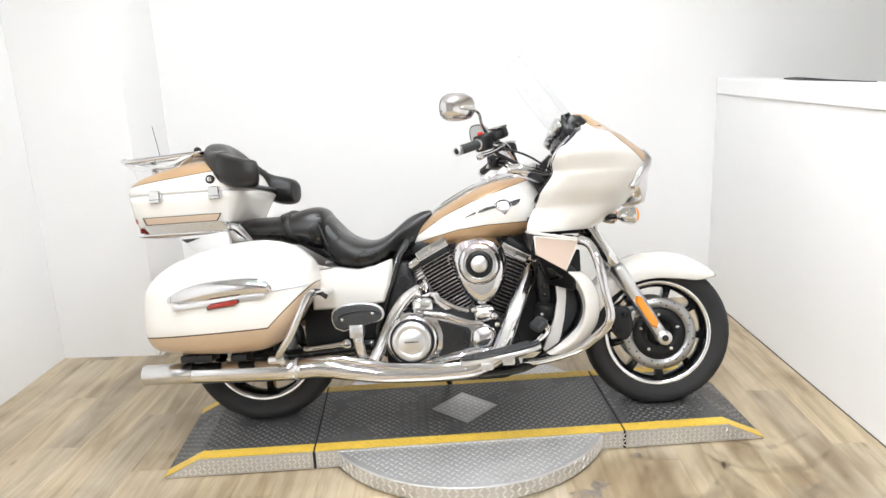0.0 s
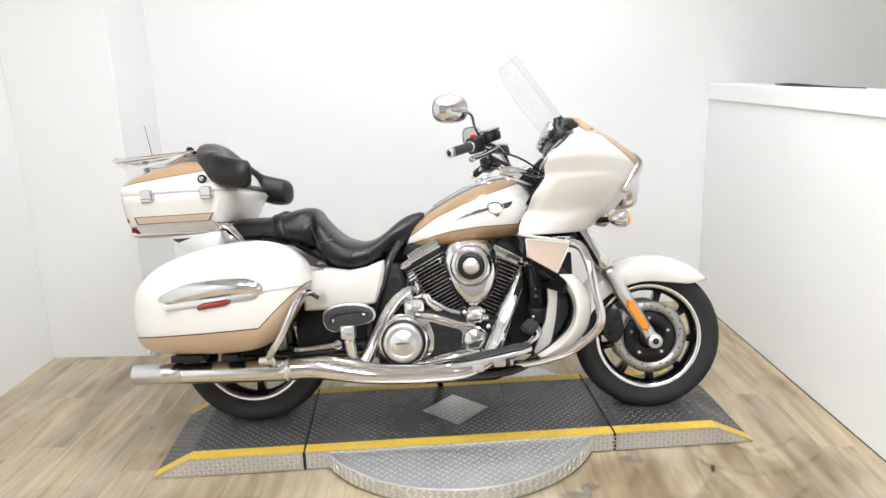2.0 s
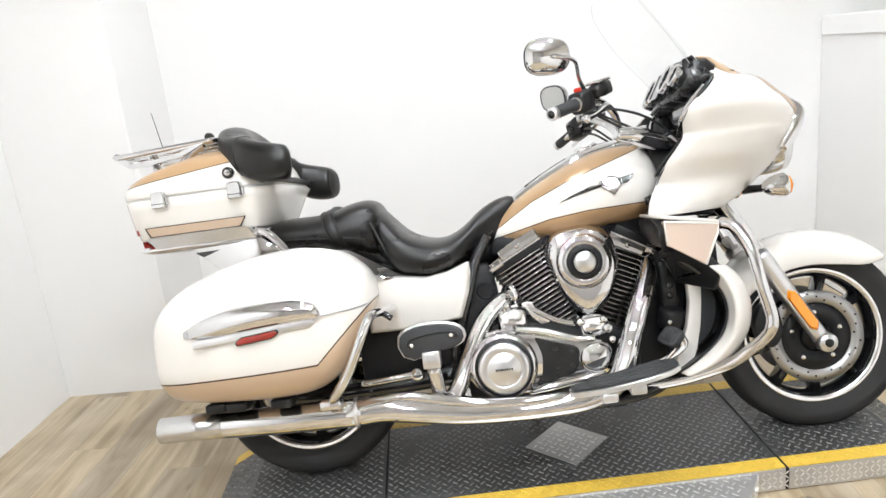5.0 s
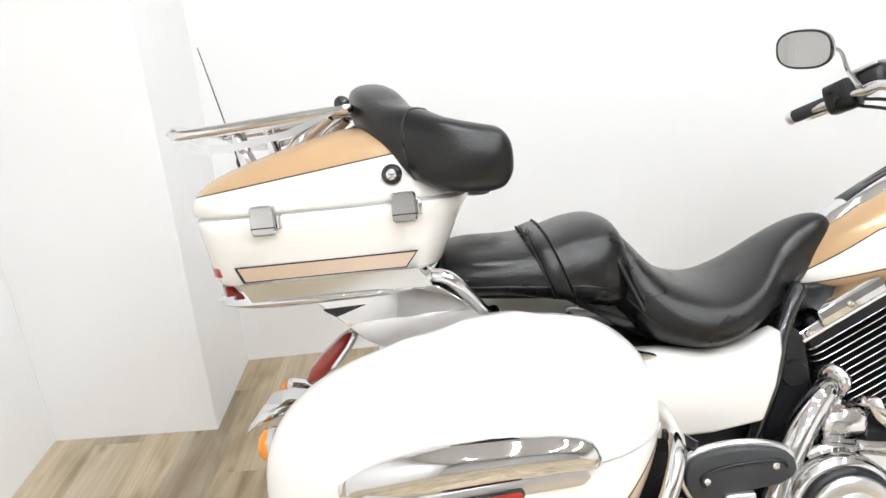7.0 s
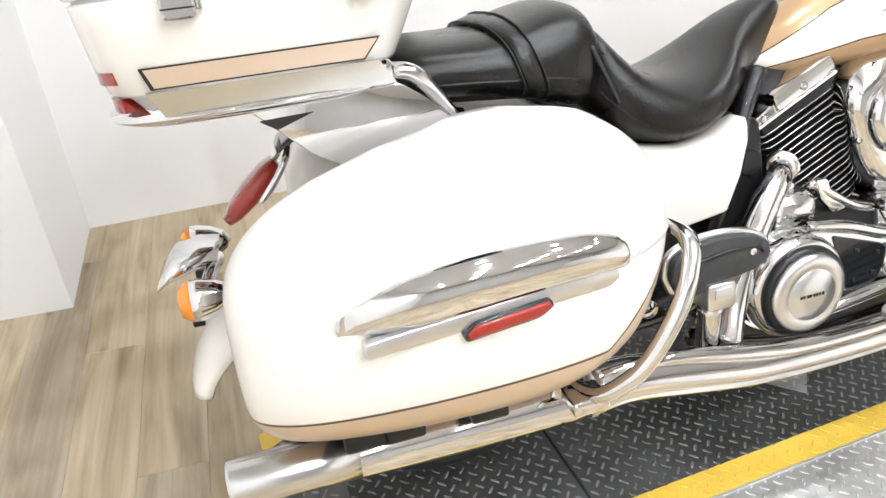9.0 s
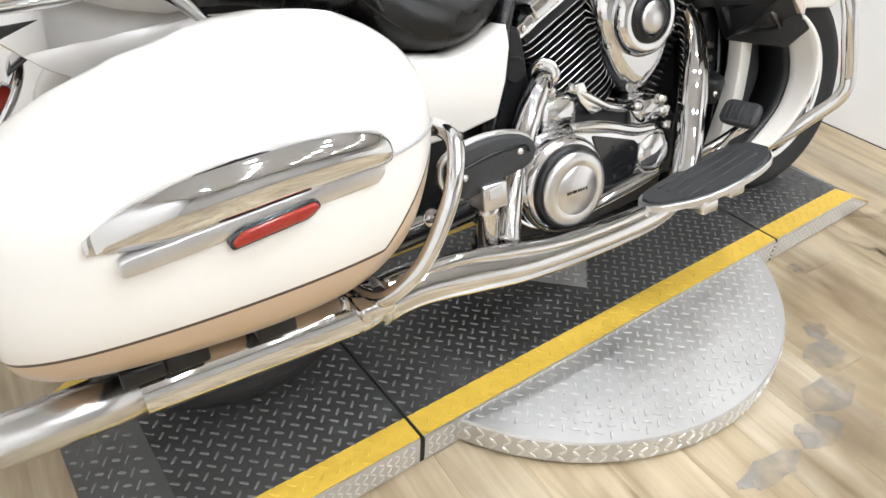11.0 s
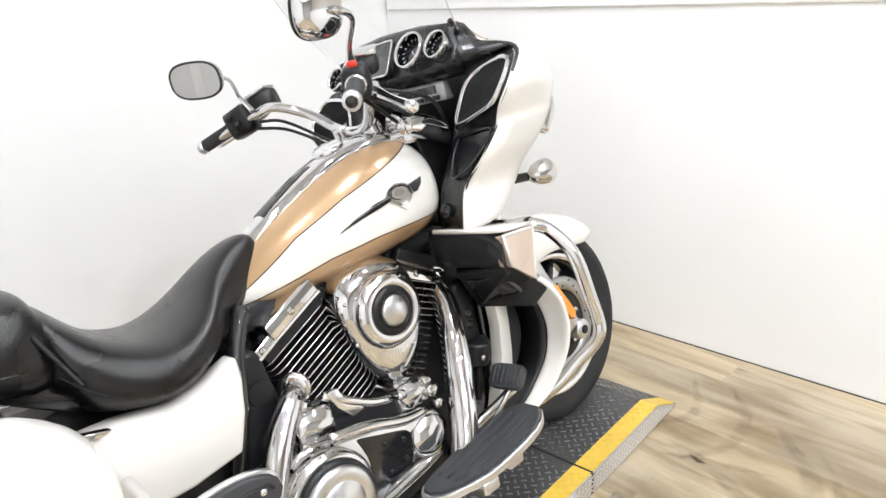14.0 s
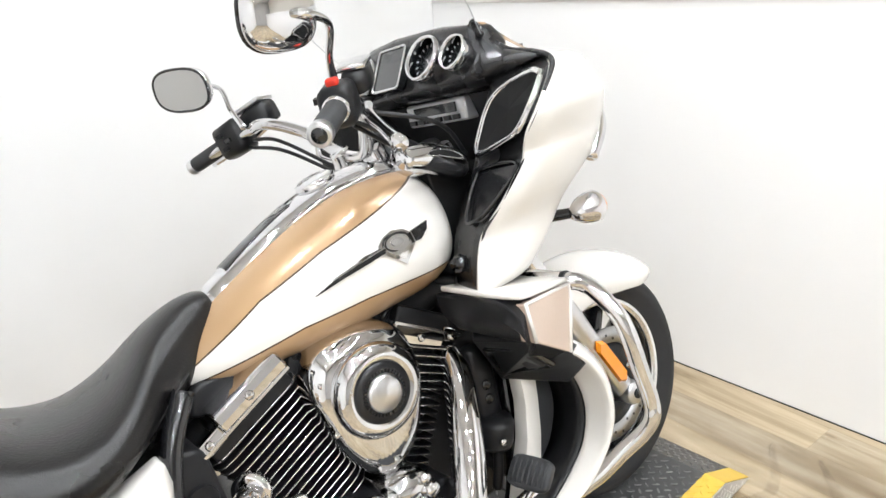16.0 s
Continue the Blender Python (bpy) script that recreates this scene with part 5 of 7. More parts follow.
# ---- saddlebags
def bag(s):
    rows = spline([(-1.140, 0.575, 0.48, 0.28, 0.34), (-1.132, 0.622, 0.418, 0.235, 0.385), (-1.102, 0.668, 0.388, 0.215, 0.415), (-1.045, 0.710, 0.376, 0.205, 0.440), (-0.96, 0.744, 0.370, 0.20, 0.458), (-0.87, 0.767, 0.366, 0.195, 0.468), (-0.77, 0.783, 0.366, 0.19, 0.472), (-0.68, 0.782, 0.378, 0.185, 0.468), (-0.61, 0.768, 0.42, 0.18, 0.455), (-0.56, 0.742, 0.485, 0.18, 0.430), (-0.52, 0.705, 0.555, 0.18, 0.385), (-0.498, 0.66, 0.61, 0.21, 0.32)], 3)
    rings = []
    for x, zt, zb, yi, yo in rows:
        yc = (yi + yo) / 2
        zc = zb + (zt - zb) * 0.42
        ring = superring((x, s * yc, zc), (0, s, 0), (0, 0, 1), yo - yc, zt - zc, 3.0, 32, None, zc - zb)
        out = []
        for p in ring:   # the lid leans inwards towards its top
            f = max(0.0, (p.z - 0.60) / 0.18)
            y = abs(p.y)
            y -= 0.085 * f * f * (1 if y > yc else 0.2)
            g = max(0.0, (0.47 - p.z) / 0.11)
            y -= 0.030 * g * (1 if y > yc else 0)
            out.append((p.x, s * y, p.z))
        rings.append(out)
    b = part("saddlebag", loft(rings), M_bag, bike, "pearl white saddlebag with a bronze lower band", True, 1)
    # chrome teardrop handle on its side
    DOWN = Matrix.Translation((0.005, 0, -0.012))
    rings = []
    for x, zt, zb, out in spline([(-1.012, 0.612, 0.592, 0.447), (-0.96, 0.642, 0.582, 0.470), (-0.88, 0.664, 0.583, 0.486), (-0.78, 0.672, 0.592, 0.492), (-0.69, 0.668, 0.598, 0.490), (-0.645, 0.654, 0.600, 0.484), (-0.630, 0.632, 0.608, 0.470)], 4):
        zc = (zt + zb) / 2
        rings.append(superring((x, s * 0.452, zc), (0, s, 0), (0, 0, 1), out - 0.452, (zt - zb) * 0.44, 2.6, 16))
    h = part("latch_handle", moved(loft(rings), DOWN), M_chrome, b, "long chrome teardrop latch handle")
    part("latch_base", moved(prism(rounded([(-0.985, 0.562), (-0.66, 0.585), (-0.645, 0.60), (-0.66, 0.612), (-0.985, 0.585)], 0.008), *sorted((s * 0.445, s * 0.474))), DOWN), M_brushed, b, "satin chrome latch base", True, 0, 0.003)
    part("reflector", moved(prism(rounded([(-0.858, 0.562), (-0.762, 0.572), (-0.746, 0.582), (-0.751, 0.590), (-0.848, 0.580), (-0.861, 0.570)], 0.008), *sorted((s * 0.46, s * 0.4845))), DOWN), M_red, b, "red oblong reflector", True, 0, 0.003)
    part("reflector_frame", moved(prism(rounded([(-0.862, 0.559), (-0.761, 0.5695), (-0.743, 0.5815), (-0.748, 0.5925), (-0.849, 0.5825), (-0.865, 0.5695)], 0.009), *sorted((s * 0.46, s * 0.4815))), DOWN), M_gloss, b, "black reflector frame", True, 0, 0.002)
    # lid joint
    pts = []
    for x, zt, zb, yi, yo in rows[4:-2]:
        pts.append((x, s * (yo + 0.0005), 0.585 + 0.065 * (x + 0.85)))
    pts2 = [p for p in pts if p[0] > -0.64]
    part("lid_joint", tube(pts2, 0.0022, 6, 1), M_lightgrey, b, "fine lid joint")
    for x, z in ((-0.99, 0.358), (-0.93, 0.356), (-0.80, 0.352)):
        part("bag_mount", box(x - 0.03, x + 0.03, *sorted((s * 0.27, s * 0.36)), z - 0.015, z + 0.012), M_plastic, b, "black mount", True, 0, 0.005)
    # chrome guard bar at its front
    part("bag_guard", tube([(-0.465, s * 0.20, 0.565), (-0.478, s * 0.32, 0.574), (-0.498, s * 0.405, 0.578), (-0.515, s * 0.435, 0.552), (-0.540, s * 0.447, 0.50), (-0.578, s * 0.440, 0.43), (-0.612, s * 0.422, 0.385), (-0.645, s * 0.38, 0.350), (-0.66, s * 0.27, 0.335)], 0.0135, 12), M_chrome, bike, "chrome saddlebag guard bar")
    part("guard_foot", box(-0.68, -0.62, *sorted((s * 0.34, s * 0.395)), 0.325, 0.352), M_chrome, bike, "chrome bar foot", True, 0, 0.006)
    return b


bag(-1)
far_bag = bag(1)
far_bag.location.x = 0.13
part("bag_guard_tip", tube([(-0.50, -0.335, 0.575), (-0.478, -0.345, 0.572), (-0.452, -0.35, 0.555)], 0.009, 10), M_gloss, bike, "black guard tip")

# ---- trunk with rack and backrest
TC = 0.03          # the trunk sits a little off the middle


def plan_ring(z, x0, x1, w, n=5.5, count=48):
    return superring(((x0 + x1) / 2, TC, z), (1, 0, 0), (0, 1, 0), (x1 - x0) / 2, w + TC, n, count)


def off(s, y):
    """A distance from the trunk's middle on either side, as y."""
    return -y if s < 0 else y + 2 * TC


trunk_rows = [(0.862, -1.232, -0.825, 0.218), (0.866, -1.236, -0.822, 0.222), (0.90, -1.245, -0.806, 0.236), (0.95, -1.252, -0.782, 0.249), (0.979, -1.256, -0.764, 0.253), (0.982, -1.253, -0.767, 0.25)]
trunk = part("trunk", loft([plan_ring(*r) for r in trunk_rows]), M_pearl, bike, "pearl white top trunk")
lid_rows = [(0.983, -1.253, -0.767, 0.2505), (0.985, -1.264, -0.765, 0.253), (1.00, -1.268, -0.780, 0.2535), (1.02, -1.260, -0.790, 0.251), (1.04, -1.240, -0.798, 0.246), (1.06, -1.195, -0.808, 0.238), (1.079, -1.13, -0.826, 0.222), (1.096, -1.07, -0.848, 0.195), (1.108, -1.02, -0.862, 0.165), (1.117, -0.985, -0.878, 0.12)]
part("lid", loft([plan_ring(*r, 4.6) for r in lid_rows]), M_lid, trunk, "trunk lid with a bronze top", True, 1)
part("seam", loft([plan_ring(z, -1.250, -0.770, 0.2475) for z in (0.981, 0.986)]), M_lightgrey, trunk, "fine grey lid seam")


def wall_y(z):
    return np.interp(z, [0.84, 0.862, 0.90, 0.95, 0.982], [0.212, 0.220, 0.236, 0.249, 0.252])


def trunk_plate(outline, h, s, mat, name, label=""):
    bm = bmesh.new()
    lo = [bm.verts.new((x, off(s, wall_y(z) - 0.004), z)) for x, z in outline]
    hi = [bm.verts.new((x, off(s, wall_y(z) + h), z)) for x, z in outline]
    bm.faces.new(hi)
    for k in range(len(lo)):
        bm.faces.new((lo[k], lo[(k + 1) % len(lo)], hi[(k + 1) % len(lo)], hi[k]))
    return part(name, bm, mat, trunk, label, False)


for s in (-1, 1):
    trunk_plate([(-1.168, 0.8693), (-0.8865, 0.8693), (-0.864, 0.8987), (-1.176, 0.8987)], 0.0018, s, M_piping, "pinstripe", "dark pinstripe frame")
    trunk_plate([(-1.163, 0.8715), (-0.888, 0.8715), (-0.868, 0.8965), (-1.171, 0.8965)], 0.0026, s, M_stripe, "side_stripe", "bronze side stripe")
    trunk_plate([(-1.158, 0.8315), (-0.845, 0.8315), (-0.868, 0.8665), (-1.176, 0.8665)], 0.006, s, M_satin, "side_band", "chrome band under the stripe")
    for x in (-1.11, -0.878):
        part("latch", loft([superring((x, off(s, y), 0.976), (1, 0, 0), (0, 0, 1), a, b, 7, 16) for y, a, b in ((0.246, 0.021, 0.025), (0.266, 0.021, 0.025), (0.270, 0.018, 0.022))]), M_satin, trunk, "satin chrome trunk latch", False)
        part("latch_lip", box(x + 0.021, x + 0.029, *sorted((off(s, 0.248), off(s, 0.264))), 0.960, 0.985), M_chrome, trunk, "", True, 0, 0.002)
        part("latch_line", box(x - 0.020, x + 0.02, *sorted((off(s, 0.2702), off(s, 0.2712))), 0.9635, 0.9655), M_gloss, trunk, "", False)
part("lock", lathe([(0.017, -0.01), (0.017, 0.006), (0.014, 0.008), (0, 0.008)], (-0.893, -0.248, 1.030), (0, -1, 0), 24), M_gloss, trunk, "round black lock")
part("lock_barrel", lathe([(0.009, 0.0), (0.009, 0.011), (0, 0.011)], (-0.893, -0.248, 1.030), (0, -1, 0), 20), M_chrome, trunk, "metal lock barrel")
part("lock_slot", box(-0.898, -0.888, -0.2602, -0.259, 1.0292, 1.0308), M_dark, trunk, "", False)
# chrome tray below the trunk, its corner lights and the mount
part("trunk_tray", loft([plan_ring(z, a, b, w, 4.5, 40) for z, a, b, w in ((0.812, -1.17, -0.86, 0.15), (0.818, -1.225, -0.84, 0.205), (0.826, -1.246, -0.83, 0.222), (0.832, -1.248, -0.828, 0.224), (0.835, -1.228, -0.832, 0.204), (0.862, -1.232, -0.825, 0.218))]), M_chrome, trunk, "chrome tray under the trunk")
for s in (-1, 1):
    for z0, z1 in ((0.840, 0.860), (0.880, 0.897)):
        x0 = -1.233 - (z0 - 0.85) * 0.22
        rows = []
        for z in (z0, z1):
            pts = [p for p in plan_ring(z, x0, -0.82, 0.218 + (z - 0.862) * 0.45, 5.5, 120) if p.x < -1.205 and 0.17 < s * (p.y - TC)]
            pts.sort(key=lambda p: math.atan2(s * (p.y - TC) - 0.15, p.x + 1.19))
            rows.append([p * 1.0 + Vector((-0.004, s * 0.003, 0)) for p in pts] + [p + Vector((0.012, -s * 0.008, 0)) for p in pts[::-1]])
        part("corner_light", loft(rows), M_red, trunk, "red corner light", False)
    part("trunk_bracket", prism(rounded([(-1.055, 0.822), (-0.84, 0.83), (-0.80, 0.80), (-0.76, 0.762), (-0.85, 0.735), (-0.935, 0.722), (-0.975, 0.745)], 0.01), *sorted((s * 0.190, s * 0.206))), M_chrome, bike, "chrome trunk mounting bracket", True, 0, 0.004)
    part("bracket_opening", prism(rounded([(-1.044, 0.806), (-0.965, 0.808), (-1.020, 0.790)], 0.004), *sorted((s * 0.2055, s * 0.2070))), M_gloss, bike, "dark bracket opening", False)
    part("grab_rail", tube([(-0.865, s * 0.19, 0.845), (-0.82, s * 0.20, 0.84), (-0.785, s * 0.19, 0.80), (-0.76, s * 0.18, 0.765), (-0.74, s * 0.15, 0.757)], 0.013, 12), M_chrome, bike, "chrome grab rail")
    part("bracket_boss", lathe([(0.0, 0.02), (0.018, 0.018), (0.024, 0), (0.024, -0.015), (0, -0.015)], (-0.865, s * 0.196, 0.846), (0, s, 0.2), 20), M_chrome, bike, "chrome bracket boss")
part("fender_strut", prism(rounded([(-1.02, 0.81), (-0.80, 0.81), (-0.78, 0.76), (-0.95, 0.74)], 0.01), -0.10, 0.10), M_gloss, bike, "black trunk support", True, 0, 0.006)

# luggage rack: stamped chrome frame on legs
part("luggage_rack", tube([(-1.272, -0.145, 1.137), (-1.262, -0.155, 1.130), (-1.12, -0.152, 1.138), (-0.985, -0.145, 1.146), (-0.965, -0.12, 1.149), (-0.965, 0.12, 1.149), (-0.985, 0.145, 1.146), (-1.12, 0.152, 1.138), (-1.262, 0.155, 1.130), (-1.28, 0.13, 1.136), (-1.285, 0.0, 1.139), (-1.28, -0.13, 1.136), (-1.272, -0.145, 1.137)], 0.009, 10, 4), M_chrome, trunk, "chrome luggage rack")
for y in (-0.10, -0.035, 0.035, 0.10):
    part("rack_slat", loft([superring((x, y, z), (0, 1, 0), (0, 0, 1), 0.016, 0.004, 4, 12) for x, z in ((-1.275, 1.134), (-1.12, 1.140), (-0.97, 1.148))]), M_chrome, trunk, "flat chrome rack slat")
for s in (-1, 1):
    # stamped side: a plate with a long cut-out and a sharp rear corner
    outer = [(-1.286, 1.134), (-1.238, 1.094), (-1.180, 1.092), (-1.061, 1.110), (-0.985, 1.142), (-1.12, 1.134)]
    inner = [(-1.246, 1.123), (-1.226, 1.108), (-1.178, 1.106), (-1.075, 1.120), (-1.040, 1.131), (-1.12, 1.125)]
    bm = bmesh.new()
    sheet = [[bm.verts.new((x, s * y, z)) for x, z in o] for y in (0.150, 0.156) for o in (outer, inner)]
    for a, b in ((0, 1), (2, 3), (0, 2), (1, 3)):
        for k in range(6):
            bm.faces.new((sheet[a][k - 1], sheet[a][k], sheet[b][k], sheet[b][k - 1]))
    part("rack_side", bm, M_satin, trunk, "stamped chrome rack side", False)
    part("rack_leg", tube([(-1.17, s * 0.12, 1.132), (-1.16, s * 0.125, 1.085), (-1.145, s * 0.13, 1.045)], [0.012, 0.014, 0.018], 12), M_chrome, trunk, "chrome rack leg")
    part("rack_leg", tube([(-1.0, s * 0.13, 1.142), (-1.045, s * 0.135, 1.112), (-1.07, s * 0.14, 1.078)], [0.013, 0.015, 0.018], 12), M_chrome, trunk, "chrome rack leg")
    part("rack_knob", lathe([(0, -0.012), (0.012, -0.012), (0.014, 0), (0.012, 0.012), (0, 0.012)], (-0.975, s * 0.135, 1.158), "y", 16), M_gloss, trunk, "black rack grommet")
# antenna on the far side
part("antenna", tube([(-1.262, 0.245, 1.00), (-1.280, 0.257, 1.075), (-1.286, 0.262, 1.10), (-1.352, 0.309, 1.345)], [0.008, 0.006, 0.0022, 0.0012], 8, 3), M_gloss, trunk, "thin black whip antenna")

# wrap-round passenger backrest: one cushion from arm to arm
rows = spline([(-0.704, -0.240, 1.040, 0.025, 0.026), (-0.712, -0.242, 1.040, 0.050, 0.049), (-0.745, -0.243, 1.042, 0.056, 0.057), (-0.80, -0.238, 1.053, 0.052, 0.062), (-0.840, -0.215, 1.072, 0.046, 0.062), (-0.880, -0.170, 1.092, 0.050, 0.058), (-0.906, -0.09, 1.116, 0.056, 0.070), (-0.914, 0.02, 1.124, 0.056, 0.079), (-0.906, 0.12, 1.112, 0.056, 0.070), (-0.880, 0.205, 1.080, 0.050, 0.060), (-0.840, 0.27, 1.040, 0.050, 0.060), (-0.80, 0.295, 1.014, 0.056, 0.064), (-0.745, 0.300, 0.999, 0.058, 0.064), (-0.700, 0.298, 0.993, 0.050, 0.055), (-0.687, 0.295, 0.993, 0.025, 0.03)], 3)
rings = []
for i, (x, y, z, a, b) in enumerate(rows):
    p, q = rows[max(0, i - 1)], rows[min(len(rows) - 1, i + 1)]
    d = Vector((q[0] - p[0], q[1] - p[1], 0)).normalized()
    side = Vector((-d.y, d.x, 0))
    upv = (Vector((0, 0, 1)) - Vector((0.35, 0, 0)) * (1 - min(1, abs(y) / 0.24))).normalized()
    rings.append(superring((x, y, z), side, upv, a, b, 2.7, 20))
backrest = part("backrest", loft(rings), M_leather, bike, "black leather wrap-round passenger backrest", True, 1)
for k in (12, len(rings) - 13):
    c = sum((Vector(p) for p in rings[k]), Vector()) / len(rings[k])
    loop = [tuple(c + (Vector(p) - c) * 0.985) for p in rings[k]]
    part("piping", tube(loop + [loop[0]], 0.0022, 6, 1, None, False), M_piping, backrest, "sewn piping")
part("backrest_shell", loft([superring((x, 0, z), (0, 1, 0), (0, 0, 1), w, h, 3, 16) for x, z, w, h in ((-0.985, 1.098, 0.10, 0.015), (-0.96, 1.102, 0.13, 0.025), (-0.92, 1.10, 0.15, 0.035))]), M_leather, bike, "black padded backrest shell", True, 1)
part("arm_base", loft([superring((-0.80, TC, z), (1, 0, 0), (0, 1, 0), 0.035, 0.25, 4, 20) for z in (0.992, 1.0, 1.01)]), M_plastic, bike, "black arm base")

# ---- tail: fender, tail light, plate holder, signals
rows = spline([(70, 0.345, 0.09, 0.06), (95, 0.345, 0.10, 0.08), (115, 0.345, 0.10, 0.08), (140, 0.352, 0.090, 0.075), (158, 0.378, 0.092, 0.065), (168, 0.415, 0.104, 0.05), (175, 0.440, 0.106, 0.04), (179, 0.448, 0.106, 0.035)], 3)
part("rear_fender", arc_fender(-0.80, 0.335, rows), M_pearl, bike, "pearl white rear fender")
tl = part("tail_light", loft([superring((x, 0, z), (0, 1, 0), (-0.6, 0, 0.8), w, h, 3, 18) for x, z, w, h in ((-0.995, 0.706, 0.034, 0.010), (-1.012, 0.690, 0.040, 0.017), (-1.045, 0.660, 0.041, 0.019), (-1.075, 0.634, 0.033, 0.016), (-1.092, 0.618, 0.018, 0.010))]), M_red, bike, "red teardrop tail light")
tl.location = (-0.034, 0, -0.004)
part("tail_light_trim", tube([(-1.03, -0.062, 0.655), (-0.995, -0.060, 0.695), (-0.975, -0.048, 0.725), (-0.97, 0.0, 0.735), (-0.975, 0.048, 0.725), (-0.995, 0.060, 0.695), (-1.03, 0.062, 0.655)], 0.006, 10), M_chrome, tl, "chrome light trim")
part("tail_light_hood", loft([superring((x, 0, z), (0, 1, 0), (0.5, 0, 0.86), w, 0.012, 3, 14) for x, z, w in ((-0.92, 0.77, 0.05), (-0.95, 0.755, 0.065), (-0.985, 0.735, 0.06))]), M_gloss, tl, "black hood")
TY = 0.04
part("plate_holder", loft([superring((x, TY, z), (0, 1, 0), (0.3, 0, 0.95), w, h, 3, 20) for x, z, w, h in ((-1.155, 0.556, 0.04, 0.02), (-1.195, 0.556, 0.062, 0.022), (-1.235, 0.546, 0.070, 0.022), (-1.262, 0.524, 0.066, 0.012))]), M_chrome, bike, "chrome number plate light cover")
part("signal_bar", tube([(-1.185, TY - 0.10, 0.515), (-1.172, TY - 0.05, 0.532), (-1.16, TY, 0.536), (-1.172, TY + 0.05, 0.532), (-1.185, TY + 0.10, 0.535)], 0.012, 12), M_chrome, bike, "chrome signal bar")
for s in (-1, 1):
    sg = part("turn_signal", lathe([(0.0, 0.055), (0.018, 0.046), (0.030, 0.024), (0.036, 0.0), (0.037, -0.014), (0, -0.014)], (-1.192, TY + s * 0.105, 0.522 + s * 0.014), "x", 26), M_chrome, bike, "chrome bullet turn signal")
    part("lens", lathe([(0.0345, -0.013), (0.034, -0.022), (0.024, -0.034), (0, -0.038)], (-1.192, TY + s * 0.105, 0.522 + s * 0.014), "x", 26), M_amber, sg, "amber lens")
    part("reflector_tab", box(-1.215, -1.195, TY + s * 0.10 - 0.012, TY + s * 0.10 + 0.012, 0.462, 0.488), M_plastic, bike, "black tab", True, 0, 0.003)

# ---- exhausts
def exhaust(s):
    mf = part("muffler", tube([(-1.192, s * 0.285, 0.293), (-1.10, s * 0.285, 0.292), (-0.95, s * 0.282, 0.288), (-0.80, s * 0.278, 0.284), (-0.60, s * 0.274, 0.280)], [0.0365, 0.038, 0.0405, 0.042, 0.042], 24, 4), M_chrome, bike, "long chrome muffler")
    part("muffler_tip", lathe([(0.030, -0.006), (0.0368, -0.004), (0.0378, 0.0), (0.0388, 0.10), (0.0408, 0.19), (0.03, 0.19), (0.03, -0.006)], (-1.19, s * 0.285, 0.293), "x", 28), M_satin, mf, "satin chrome end piece")
    part("muffler_bore", lathe([(0, 0.0), (0.030, 0.0), (0.030, 0.002), (0, 0.002)], (-1.1935, s * 0.285, 0.293), "x", 24), M_dark, mf, "dark muffler mouth")
    part("muffler_clamp", lathe([(0.0422, -0.005), (0.0434, -0.003), (0.0434, 0.003), (0.0422, 0.005)], (-0.602, s * 0.274, 0.280), "x", 28), M_brushed, mf, "clamp band")
    pipe = part("exhaust_pipe", tube([(-0.60, s * 0.274, 0.280), (-0.52, s * 0.272, 0.282), (-0.40, s * 0.275, 0.262), (-0.28, s * 0.278, 0.243), (-0.12, s * 0.276, 0.234), (0.04, s * 0.272, 0.236), (0.12, s * 0.262, 0.252)], [0.042, 0.041, 0.038, 0.035, 0.033, 0.032, 0.031], 20, 5), M_chrome, bike, "chrome exhaust pipe")
    return pipe


p = exhaust(-1)
exhaust(1)
part("heat_shield", tube([(-0.58, -0.285, 0.312), (-0.45, -0.288, 0.312), (-0.33, -0.29, 0.288), (-0.20, -0.288, 0.264), (-0.02, -0.285, 0.258), (0.09, -0.275, 0.262)], [0.010, 0.014, 0.016, 0.016, 0.014, 0.009], 12), M_chrome, p, "chrome heat shield ridge")
part("front_header", tube([(0.12, -0.262, 0.252), (0.165, -0.25, 0.278), (0.198, -0.232, 0.335), (0.232, -0.205, 0.41), (0.272, -0.172, 0.49), (0.312, -0.125, 0.565), (0.322, -0.09, 0.60)], [0.031, 0.032, 0.032, 0.032, 0.031, 0.029, 0.027], 20), M_chrome, bike, "chrome front exhaust header")
part("header_shield", tube([(0.225, -0.236, 0.37), (0.258, -0.21, 0.44), (0.292, -0.18, 0.51)], [0.012, 0.016, 0.012], 10), M_chrome, bike, "chrome header shield ridge")
part("rear_header", tube([(-0.105, -0.12, 0.552), (-0.142, -0.155, 0.540), (-0.186, -0.178, 0.505), (-0.226, -0.195, 0.448), (-0.258, -0.210, 0.388), (-0.29, -0.23, 0.325), (-0.315, -0.255, 0.285)], [0.019, 0.024, 0.026, 0.026, 0.026, 0.026, 0.027], 20), M_chrome, bike, "chrome rear exhaust header")
part("header_clamp", lathe([(0.024, -0.008), (0.033, -0.006), (0.033, 0.006), (0.024, 0.008)], (-0.112, -0.127, 0.551), (-0.6, -0.6, 0), 20), M_chrome, bike, "chrome header clamp")

# ---- engine
part("crankcase", prism(rounded([(-0.27, 0.24), (-0.27, 0.42), (-0.16, 0.48), (0.02, 0.46), (0.12, 0.44), (0.24, 0.40), (0.26, 0.30), (0.20, 0.22), (-0.10, 0.19)], 0.03), -0.165, 0.165), M_engine, bike, "black engine crankcase", True, 0, 0.012)


